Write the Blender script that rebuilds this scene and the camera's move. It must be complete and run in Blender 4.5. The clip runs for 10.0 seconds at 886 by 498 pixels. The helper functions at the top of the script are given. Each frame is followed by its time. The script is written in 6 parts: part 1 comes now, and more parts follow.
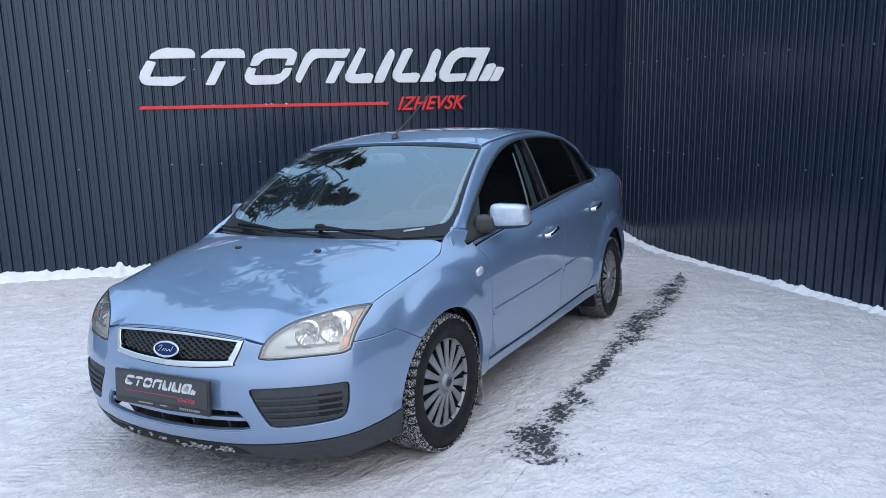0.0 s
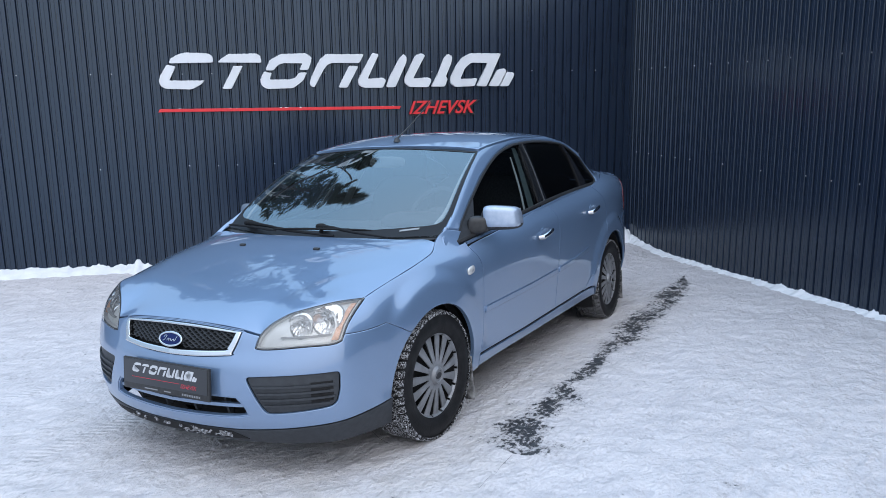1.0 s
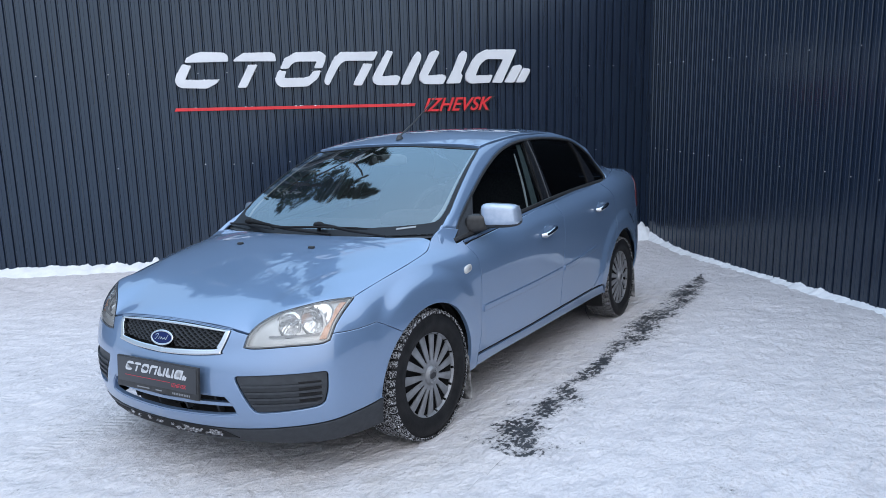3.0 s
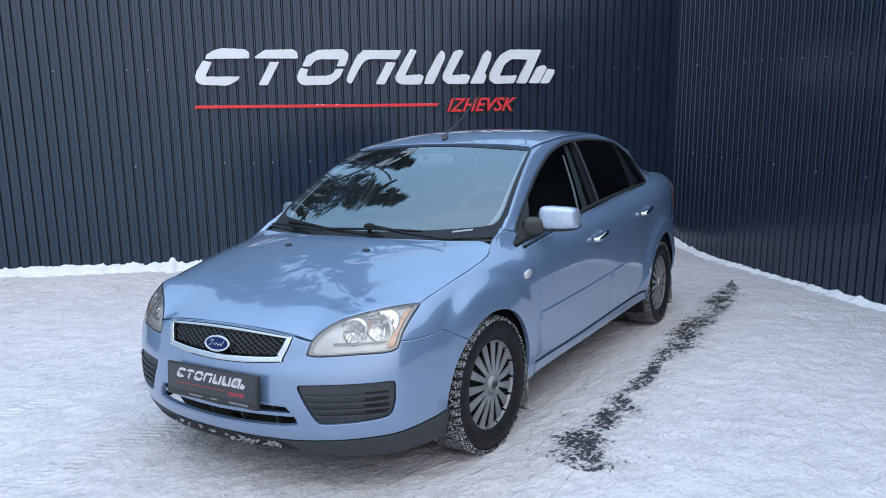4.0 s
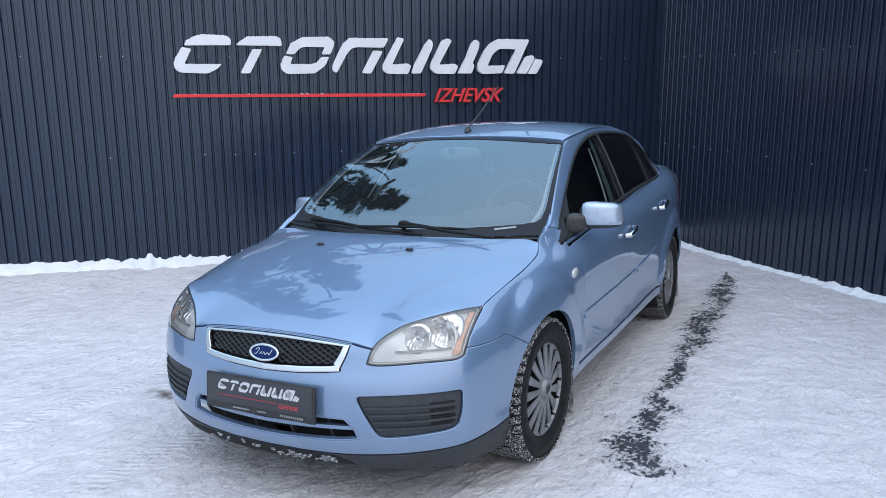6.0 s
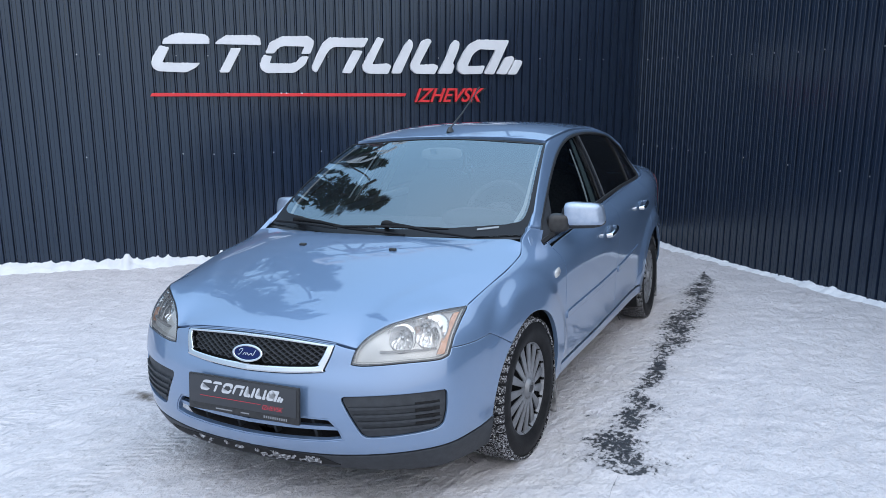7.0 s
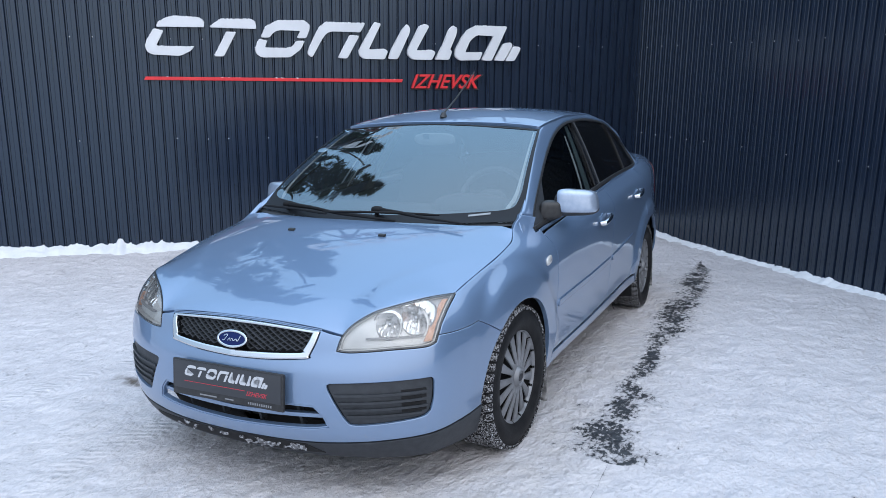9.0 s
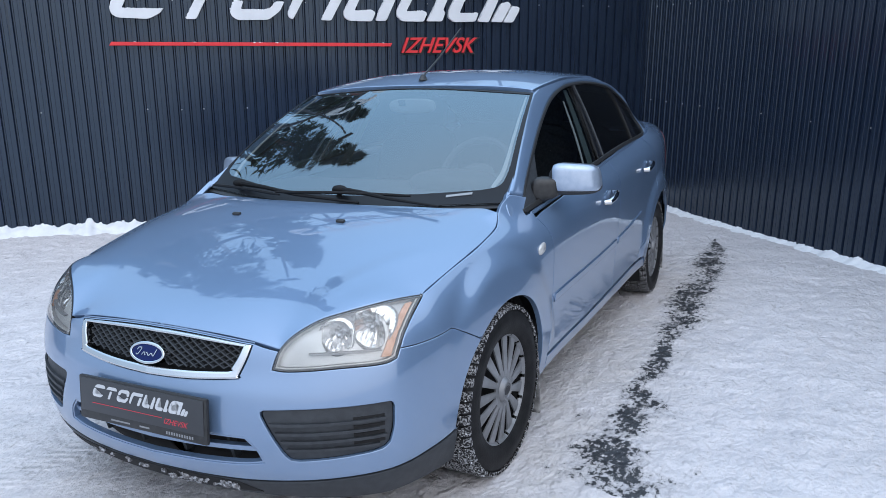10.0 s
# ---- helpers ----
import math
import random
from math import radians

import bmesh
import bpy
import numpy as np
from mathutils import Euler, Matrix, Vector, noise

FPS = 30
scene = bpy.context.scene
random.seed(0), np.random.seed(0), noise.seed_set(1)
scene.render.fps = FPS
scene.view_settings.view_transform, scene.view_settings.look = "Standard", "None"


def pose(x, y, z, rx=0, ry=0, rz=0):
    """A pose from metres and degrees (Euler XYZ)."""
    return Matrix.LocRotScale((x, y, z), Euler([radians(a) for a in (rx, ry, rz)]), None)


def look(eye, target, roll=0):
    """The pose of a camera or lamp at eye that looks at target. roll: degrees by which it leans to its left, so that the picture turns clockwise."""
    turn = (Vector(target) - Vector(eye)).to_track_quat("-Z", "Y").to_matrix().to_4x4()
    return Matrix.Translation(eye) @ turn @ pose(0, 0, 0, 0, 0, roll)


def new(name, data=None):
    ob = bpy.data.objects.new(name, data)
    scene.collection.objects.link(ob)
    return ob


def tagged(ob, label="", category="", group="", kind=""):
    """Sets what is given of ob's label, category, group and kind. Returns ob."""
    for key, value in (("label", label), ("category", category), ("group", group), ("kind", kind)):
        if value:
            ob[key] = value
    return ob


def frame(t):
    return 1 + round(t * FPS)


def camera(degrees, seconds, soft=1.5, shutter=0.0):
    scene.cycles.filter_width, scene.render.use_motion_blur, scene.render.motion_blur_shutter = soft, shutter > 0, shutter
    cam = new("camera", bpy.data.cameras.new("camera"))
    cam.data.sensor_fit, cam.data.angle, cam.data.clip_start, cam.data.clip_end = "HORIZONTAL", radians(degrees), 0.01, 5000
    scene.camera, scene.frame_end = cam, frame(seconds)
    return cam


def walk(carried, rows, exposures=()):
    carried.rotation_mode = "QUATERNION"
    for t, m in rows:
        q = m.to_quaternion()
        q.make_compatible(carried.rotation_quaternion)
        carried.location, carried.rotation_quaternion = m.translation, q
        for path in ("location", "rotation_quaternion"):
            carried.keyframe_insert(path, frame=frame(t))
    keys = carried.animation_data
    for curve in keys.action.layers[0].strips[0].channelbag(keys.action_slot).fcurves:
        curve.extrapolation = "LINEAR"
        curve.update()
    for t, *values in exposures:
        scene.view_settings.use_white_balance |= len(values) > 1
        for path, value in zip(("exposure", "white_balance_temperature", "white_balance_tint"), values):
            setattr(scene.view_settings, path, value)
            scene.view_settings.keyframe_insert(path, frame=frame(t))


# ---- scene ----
cam = camera(60.0, 10.0, soft=0.6)
PATH = [
    (0, (2.351, -2.924, 1.597), (1.454, -1.183, 1.194), -1.2),
    (0.5, (2.448, -3.044, 1.608), (1.525, -1.315, 1.21), -1.0),
    (1, (2.557, -3.012, 1.613), (1.609, -1.295, 1.218), -0.9),
    (1.5, (2.774, -2.852, 1.591), (1.803, -1.148, 1.197), -0.9),
    (2, (2.865, -2.762, 1.588), (1.873, -1.071, 1.191), -1.3),
    (2.5, (2.828, -2.783, 1.594), (1.818, -1.104, 1.194), -1.5),
    (3, (2.682, -2.893, 1.606), (1.667, -1.216, 1.206), -1.4),
    (3.2, (2.607, -2.958, 1.593), (1.59, -1.279, 1.205), -1.2),
    (4.3, (2.241, -2.875, 1.59), (1.249, -1.186, 1.188), -0.5),
    (4.5, (2.18, -2.83, 1.588), (1.198, -1.136, 1.182), -0.5),
    (5, (2.049, -2.833, 1.585), (1.097, -1.123, 1.171), -0.5),
    (5.2, (1.987, -2.876, 1.602), (1.048, -1.161, 1.18), -0.6),
    (6.3, (1.845, -2.993, 1.602), (0.987, -1.236, 1.181), -0.2),
    (6.5, (1.839, -2.995, 1.603), (0.993, -1.232, 1.182), -0.2),
    (7, (1.842, -3.002, 1.603), (1.014, -1.231, 1.18), -0.0),
    (7.5, (1.841, -2.988, 1.599), (1.027, -1.212, 1.176), 0.1),
    (8, (1.842, -2.981, 1.6), (1.035, -1.202, 1.174), 0.1),
    (8.5, (1.851, -2.99, 1.605), (1.038, -1.215, 1.17), 0.2),
    (9, (1.861, -2.945, 1.583), (1.037, -1.179, 1.131), 0.5),
    (9.5, (1.895, -2.746, 1.564), (1.059, -0.994, 1.083), 0.4),
    (10, (1.744, -2.381, 1.515), (0.911, -0.639, 0.991), -0.0),
]
walk(cam, [(t, look(eye, target, roll)) for t, eye, target, roll in PATH])
SKY = 0.115
TREES = [(-8.9, 5.3, 14.6, 2.4, 1), (-13.5, 7.0, 12.0, 2.4, 2), (-8.2, 7.8, 10.8, 2.4, 3)]
BIRCHES = [(-8.2, 5.7, 7.6, 5), (-8.5, 4.3, 7.2, 6), (-4.2, 9.4, 7.5, 8)]
LAMP_POST = (-6.25, 5.62)

# ---- world, sun, exposure ----
scene.view_settings.exposure = 0.0
world = bpy.data.worlds.new("overcast_sky")
scene.world = world
world.use_nodes = True
wn, wl = world.node_tree.nodes, world.node_tree.links
wn.clear()
w_sky = wn.new("ShaderNodeTexSky")
w_sky.sky_type, w_sky.sun_disc = "NISHITA", False
w_sky.sun_elevation, w_sky.sun_rotation = radians(45), radians(130)
w_sky.dust_density = 3.0
w_mix = wn.new("ShaderNodeMix")
w_mix.data_type = "RGBA"
w_mix.inputs["Factor"].default_value = 0.85
w_co = wn.new("ShaderNodeTexCoord")
w_sep = wn.new("ShaderNodeSeparateXYZ")
w_ramp = wn.new("ShaderNodeValToRGB")
w_ramp.color_ramp.elements[0].position, w_ramp.color_ramp.elements[1].position = 0.0, 0.85
w_ramp.color_ramp.elements[0].color, w_ramp.color_ramp.elements[1].color = (0.50, 0.605, 0.76, 1), (0.72, 1.20, 1.78, 1)
w_gain = wn.new("ShaderNodeMix")
w_gain.data_type, w_gain.blend_type = "RGBA", "MULTIPLY"
w_gain.inputs["Factor"].default_value = 1.0
w_gain.inputs["B"].default_value = (10, 10, 10, 1)
wl.new(w_co.outputs["Generated"], w_sep.inputs["Vector"])
wl.new(w_sep.outputs["Z"], w_ramp.inputs["Fac"])
wl.new(w_ramp.outputs["Color"], w_gain.inputs["A"])
wl.new(w_gain.outputs["Result"], w_mix.inputs["B"])
# the cloud is brighter and warmer towards the veiled sun
SUN_FROM = Vector((5.2, -5.4, 10.5)).normalized()
w_dot = wn.new("ShaderNodeVectorMath")
w_dot.operation = "DOT_PRODUCT"
w_dot.inputs[1].default_value = SUN_FROM
w_near = wn.new("ShaderNodeMapRange")
w_near.interpolation_type = "SMOOTHSTEP"
w_near.inputs["From Min"].default_value, w_near.inputs["From Max"].default_value = 0.0, 1.0
w_glow = wn.new("ShaderNodeMix")
w_glow.data_type = "RGBA"
w_glow.inputs["A"].default_value, w_glow.inputs["B"].default_value = (0, 0, 0, 1), (8.0, 7.0, 6.3, 1)
w_sum = wn.new("ShaderNodeMix")
w_sum.data_type, w_sum.blend_type = "RGBA", "ADD"
w_sum.inputs["Factor"].default_value = 1.0
w_bg = wn.new("ShaderNodeBackground")
w_bg.inputs["Strength"].default_value = SKY
w_out = wn.new("ShaderNodeOutputWorld")
wl.new(w_sky.outputs["Color"], w_mix.inputs["A"])
wl.new(w_co.outputs["Generated"], w_dot.inputs[0])
wl.new(w_dot.outputs["Value"], w_near.inputs["Value"])
wl.new(w_near.outputs["Result"], w_glow.inputs["Factor"])
wl.new(w_mix.outputs["Result"], w_sum.inputs["A"])
wl.new(w_glow.outputs["Result"], w_sum.inputs["B"])
wl.new(w_sum.outputs["Result"], w_bg.inputs["Color"])
wl.new(w_bg.outputs["Background"], w_out.inputs["Surface"])
sun_data = bpy.data.lights.new("sun", "SUN")
sun_data.energy, sun_data.angle, sun_data.color = 0.62, radians(60), (1.0, 0.88, 0.80)
sun = new("sun", sun_data)
sun.matrix_world = look(12 * SUN_FROM, (0, 0, 0))


# ---- materials ----
def material(name, colour, rough=0.5, metal=0.0, coat=0.0, spec=0.5):
    m = bpy.data.materials.new(name)
    m.use_nodes = True
    b = m.node_tree.nodes["Principled BSDF"]
    b.inputs["Base Color"].default_value = (*colour, 1)
    b.inputs["Roughness"].default_value, b.inputs["Metallic"].default_value = rough, metal
    b.inputs["Coat Weight"].default_value, b.inputs["Coat Roughness"].default_value = coat, 0.03
    b.inputs["Specular IOR Level"].default_value = spec
    return m


def node(m, kind, **values):
    n = m.node_tree.nodes.new("ShaderNode" + kind)
    for key, value in values.items():
        n.inputs[key.replace("_", " ")].default_value = value
    return n


def link(m, a, out, b, into):
    m.node_tree.links.new(a.outputs[out], b.inputs[into])


def noise_tex(m, scale, detail=4.0, rough=0.5, stretch=None, space="Object"):
    co = m.node_tree.nodes.new("ShaderNodeTexCoord")
    n = node(m, "TexNoise", Scale=scale, Detail=detail, Roughness=rough)
    if stretch:
        mp = node(m, "Mapping")
        mp.inputs["Scale"].default_value = stretch
        link(m, co, space, mp, "Vector")
        link(m, mp, "Vector", n, "Vector")
    else:
        link(m, co, space, n, "Vector")
    return n


def ramp(m, source, out, low, high, a=(0, 0, 0), b=(1, 1, 1)):
    r = m.node_tree.nodes.new("ShaderNodeValToRGB")
    r.color_ramp.elements[0].position, r.color_ramp.elements[1].position = low, high
    r.color_ramp.elements[0].color, r.color_ramp.elements[1].color = (*a, 1), (*b, 1)
    link(m, source, out, r, "Fac")
    return r


def blend(m, fac, a, b):
    """A colour mix; fac is (node, output) or a number, a and b are colours or (node, output)."""
    n = m.node_tree.nodes.new("ShaderNodeMix")
    n.data_type = "RGBA"
    for value, into in ((fac, "Factor"), (a, "A"), (b, "B")):
        if isinstance(value, tuple) and not isinstance(value[0], (int, float)):
            link(m, value[0], value[1], n, into)
        else:
            n.inputs[into].default_value = value if into == "Factor" else (*value, 1)
    return n


def bump(m, source, out, strength, distance):
    b = node(m, "Bump", Strength=strength, Distance=distance)
    link(m, source, out, b, "Height")
    link(m, b, "Normal", m.node_tree.nodes["Principled BSDF"], "Normal")
    return b


def mottled(name, a, b, scale, rough=0.5, metal=0.0, relief=0.0, fine=6.0, low=0.35, high=0.65, **more):
    m = material(name, a, rough, metal, **more)
    n = noise_tex(m, scale, fine)
    r = ramp(m, n, "Fac", low, high, a, b)
    link(m, r, "Color", m.node_tree.nodes["Principled BSDF"], "Base Color")
    if relief:
        n2 = noise_tex(m, scale * 6, 5)
        bump(m, n2, "Fac", relief, 0.004)
    return m


def sheet_glass(name, tint, gloss_rough=0.0, film=0.0, ior=1.52, shine_tint=(1, 1, 1)):
    """A clear pane: what lies behind, tinted, and the mirror image that grows towards grazing sight."""
    m = bpy.data.materials.new(name)
    m.use_nodes = True
    m.node_tree.nodes.clear()
    clear, shine = node(m, "BsdfTransparent", Color=(*tint, 1)), node(m, "BsdfGlossy", Roughness=gloss_rough, Color=(*shine_tint, 1))
    fres, mix = node(m, "Fresnel", IOR=ior), m.node_tree.nodes.new("ShaderNodeMixShader")
    out = m.node_tree.nodes.new("ShaderNodeOutputMaterial")
    # both faces of the pane mirror: 2r / (1 + r)
    twice, plus, both = (m.node_tree.nodes.new("ShaderNodeMath") for _ in range(3))
    twice.operation, plus.operation, both.operation = "MULTIPLY", "ADD", "DIVIDE"
    twice.inputs[1].default_value, plus.inputs[1].default_value = 2.0, 1.0
    link(m, fres, "Fac", twice, 0)
    link(m, fres, "Fac", plus, 0)
    link(m, twice, "Value", both, 0)
    link(m, plus, "Value", both, 1)
    link(m, both, "Value", mix, "Fac")
    if film:
        # a thin film of dried road salt
        dust, over = node(m, "BsdfDiffuse", Color=(0.62, 0.66, 0.70, 1)), m.node_tree.nodes.new("ShaderNodeMixShader")
        spots = noise_tex(m, 3.0, 6, 0.6)
        amount = ramp(m, spots, "Fac", 0.25, 0.8, (film * 0.7,) * 3, (film * 1.4,) * 3)
        link(m, amount, "Color", over, "Fac")
        m.node_tree.links.new(clear.outputs[0], over.inputs[1])
        m.node_tree.links.new(dust.outputs[0], over.inputs[2])
        clear = over
    m.node_tree.links.new(clear.outputs[0], mix.inputs[1])
    m.node_tree.links.new(shine.outputs[0], mix.inputs[2])
    m.node_tree.links.new(mix.outputs[0], out.inputs["Surface"])
    return m


# Car paint: light metallic blue under clear coat, with road film towards the sills.
PAINT = material("blue_metallic_paint", (0.2, 0.33, 0.56), 0.38, 0.45, 1.0)
flake = noise_tex(PAINT, 900, 2)
film = noise_tex(PAINT, 9, 6, 0.6)
paint_c = blend(PAINT, (flake, "Fac"), (0.128, 0.205, 0.335), (0.170, 0.264, 0.416))
p_co = PAINT.node_tree.nodes.new("ShaderNodeTexCoord")
p_sep = PAINT.node_tree.nodes.new("ShaderNodeSeparateXYZ")
link(PAINT, p_co, "Object", p_sep, "Vector")
# splashed dirt and scuffs, thickest near the sills
low_r = ramp(PAINT, p_sep, "Z", 0.24, 0.58, (1, 1, 1), (0, 0, 0))
spot_r = ramp(PAINT, noise_tex(PAINT, 34, 7, 0.75), "Fac", 0.60, 0.72)
dirt_k = node(PAINT, "Math")
dirt_k.operation = "MULTIPLY"
link(PAINT, low_r, "Color", dirt_k, 0)
link(PAINT, spot_r, "Color", dirt_k, 1)
dirt_h = node(PAINT, "Math")
dirt_h.operation = "MULTIPLY_ADD"
dirt_h.inputs[1].default_value, dirt_h.inputs[2].default_value = 0.55, 0.05
link(PAINT, dirt_k, "Value", dirt_h, 0)
paint_d = blend(PAINT, (dirt_h, "Value"), (0, 0, 0), (0.22, 0.225, 0.235))
link(PAINT, paint_c, "Result", paint_d, "A")
link(PAINT, paint_d, "Result", PAINT.node_tree.nodes["Principled BSDF"], "Base Color")
rough_r = ramp(PAINT, film, "Fac", 0.4, 0.85, (0.003, 0.003, 0.003), (0.018, 0.018, 0.018))
PAINT.node_tree.nodes["Principled BSDF"].inputs["Coat IOR"].default_value = 1.8
link(PAINT, rough_r, "Color", PAINT.node_tree.nodes["Principled BSDF"], "Coat Roughness")

TRIM = mottled("grey_grained_plastic", (0.019, 0.022, 0.027), (0.028, 0.032, 0.038), 40, 0.55, relief=0.15)
BLACK = mottled("black_plastic", (0.012, 0.012, 0.013), (0.022, 0.022, 0.023), 60, 0.45)
# near-black, so that openings and panel gaps look shaded
DEEP = material("dark_cavity", (0.006, 0.006, 0.007), 0.9)
CHROME = material("chrome", (0.62, 0.63, 0.65), 0.12, 1.0)
# mirror caps: blue made paler, the reflected sky is put into the colour
CAP_SHEEN = mottled("pale_blue_mirror_paint", (0.30, 0.37, 0.48), (0.36, 0.43, 0.54), 30, 0.28, 0.5, coat=1.0)
SATIN = mottled("silver_paint", (0.36, 0.37, 0.385), (0.43, 0.44, 0.45), 25, 0.36, 0.6)
COVER = mottled("dirty_silver_wheel_paint", (0.235, 0.242, 0.258), (0.17, 0.174, 0.182), 14, 0.42, 0.35)
RUBBER = mottled("tyre_rubber", (0.006, 0.006, 0.007), (0.013, 0.013, 0.014), 22, 0.6, relief=0.2, spec=0.2)
TREAD = mottled("snowy_tread_rubber", (0.016, 0.016, 0.017), (0.34, 0.34, 0.35), 140, 0.8, relief=0.3, low=0.47, high=0.60, spec=0.2)
EDGE_GLINT = mottled("grey_frame_plastic", (0.05, 0.054, 0.06), (0.065, 0.07, 0.078), 30, 0.4)
POST = material("gloss_black_post", (0.008, 0.008, 0.009), 0.18)
WIPER = material("matt_black_rubber", (0.007, 0.007, 0.008), 0.6, spec=0.2)
FRIT = material("black_glass_border", (0.010, 0.011, 0.014), 0.42, spec=0.2)
SEAL = material("black_rubber_seal", (0.01, 0.01, 0.011), 0.5)
SCREEN = sheet_glass("windscreen_glass", (0.62, 0.68, 0.71), film=0.012, ior=1.8, shine_tint=(0.80, 0.93, 1.0))
TINT = sheet_glass("tinted_side_glass", (0.42, 0.47, 0.48), 0.02, ior=1.08)
TINT_REAR = sheet_glass("dark_tinted_glass", (0.03, 0.032, 0.034), 0.25, ior=1.06)
LENS = sheet_glass("clear_lamp_cover", (0.97, 0.97, 0.96), film=0.07, ior=1.36)
REFLECT = material("lamp_reflector", (0.66, 0.655, 0.65), 0.20, 1.0)
BEZEL = mottled("hazy_silver_bezel", (0.44, 0.435, 0.425), (0.56, 0.555, 0.54), 14, 0.30, 0.30)
BEZEL_DARK = mottled("grey_lamp_plastic", (0.16, 0.16, 0.16), (0.21, 0.21, 0.21), 25, 0.4)
AMBER = mottled("amber_plastic", (0.52, 0.27, 0.15), (0.66, 0.38, 0.25), 45, 0.25)
RED_DULL = mottled("weathered_red_letters", (0.09, 0.016, 0.02), (0.07, 0.015, 0.018), 4, 0.6)
RED = material("red_lamp_plastic", (0.07, 0.005, 0.009), 0.25)
OVAL = material("deep_blue_enamel", (0.006, 0.014, 0.075), 0.4, 0.0, 0.0, 0.15)
FABRIC = mottled("dark_grey_fabric", (0.03, 0.03, 0.033), (0.05, 0.05, 0.055), 80, 0.95)
DASH = mottled("dashboard_plastic", (0.045, 0.05, 0.056), (0.06, 0.066, 0.072), 60, 0.7)
CREAM = mottled("pale_pillar_trim", (0.22, 0.23, 0.23), (0.26, 0.27, 0.27), 30, 0.8)
LINING = mottled("grey_green_lining", (0.085, 0.11, 0.115), (0.11, 0.14, 0.145), 20, 0.8)
PALE_TRIM = mottled("light_grey_pillar_lining", (0.50, 0.52, 0.53), (0.56, 0.58, 0.59), 30, 0.8)
WHITE = mottled("white_sign_face", (0.59, 0.60, 0.62), (0.65, 0.66, 0.68), 5, 0.55)
SIGN_RED = mottled("red_sign_face", (0.62, 0.022, 0.03), (0.70, 0.03, 0.035), 6, 0.45)
PLATE_WHITE = material("white_print", (0.46, 0.47, 0.49), 0.5)
PLATE_RED = material("red_print", (0.55, 0.03, 0.05), 0.5)
STICKER = material("pale_sticker", (0.24, 0.26, 0.28), 0.5)
GALV = material("screw_head", (0.34, 0.35, 0.37), 0.35, 0.6)
STEEL = material("dark_steel", (0.05, 0.05, 0.055), 0.5, 0.7)

BANK = mottled("fresh_snow", (0.64, 0.65, 0.68), (0.73, 0.74, 0.765), 6, 0.7, relief=0.7)

# Profiled wall sheets: dark slate coating with faint dust and streaks.
WALL = material("slate_coated_steel", (0.028, 0.035, 0.052), 0.42, spec=0.70)
streak = noise_tex(WALL, 3.0, 6, 0.6, (6, 6, 0.35))
streak_r = ramp(WALL, streak, "Fac", 0.3, 0.75, (0.0080, 0.0138, 0.0290), (0.0115, 0.0192, 0.0375))
link(WALL, streak_r, "Color", WALL.node_tree.nodes["Principled BSDF"], "Base Color")
WALL.node_tree.nodes["Principled BSDF"].inputs["Specular Tint"].default_value = (0.80, 0.94, 1.0, 1)
wall_r = ramp(WALL, streak, "Fac", 0.3, 0.8, (0.20, 0.20, 0.20), (0.28, 0.28, 0.28))
link(WALL, wall_r, "Color", WALL.node_tree.nodes["Principled BSDF"], "Roughness")


# ---- mesh helpers ----
def mesh_object(name, verts, faces, mat, parent=None, smooth=True, normals=None):
    me = bpy.data.meshes.new(name)
    me.from_pydata([tuple(v) for v in verts], [], [tuple(f) for f in faces])
    me.materials.append(mat)
    if smooth:
        me.shade_smooth()
    if normals is not None:
        me.normals_split_custom_set_from_vertices([tuple(n) for n in normals])
    ob = new(name, me)
    if parent is not None:
        ob.parent = parent
    return ob


def part(name, bm, mat, parent, label="", smooth=True, angle=35):
    me = bpy.data.meshes.new(name)
    bmesh.ops.recalc_face_normals(bm, faces=bm.faces)
    if smooth:
        for f in bm.faces:
            f.smooth = True
        for e in bm.edges:
            e.smooth = not (len(e.link_faces) == 2 and e.calc_face_angle(0) > radians(angle))
    bm.to_mesh(me)
    bm.free()
    me.materials.append(mat)
    ob = new(name, me)
    if parent is not None:
        ob.parent = parent
    return tagged(ob, label)


def box_bm(size, centre=(0, 0, 0), bevel=0.0, bm=None, turn=None, segments=2):
    own = bmesh.new()
    bmesh.ops.create_cube(own, size=1.0, matrix=Matrix.Diagonal((*size, 1)))
    if bevel:
        bmesh.ops.bevel(own, geom=list(own.edges), offset=bevel, segments=segments, affect="EDGES", profile=0.6)
    m = Matrix.Translation(centre) @ (turn if turn is not None else Matrix())
    bmesh.ops.transform(own, matrix=m, verts=own.verts)
    if bm is None:
        return own
    tmp = bpy.data.meshes.new("tmp")
    own.to_mesh(tmp)
    own.free()
    bm.from_mesh(tmp)
    bpy.data.meshes.remove(tmp)
    return bm


def lathe(profile, steps, axis="x", bm=None, arc=math.tau):
    """Turns (radius, along) pairs round an axis."""
    bm = bm or bmesh.new()
    rings = []
    for i in range(steps):
        a = arc * i / steps
        c, s = math.cos(a), math.sin(a)
        ring = []
        for r, d in profile:
            p = {"x": (d, r * c, r * s), "z": (r * c, r * s, d), "y": (r * c, d, r * s)}[axis]
            ring.append(bm.verts.new(p))
        rings.append(ring)
    for i in range(steps):
        a, b = rings[i], rings[(i + 1) % steps]
        for j in range(len(profile) - 1):
            bm.faces.new((a[j], a[j + 1], b[j + 1], b[j]))
    return bm


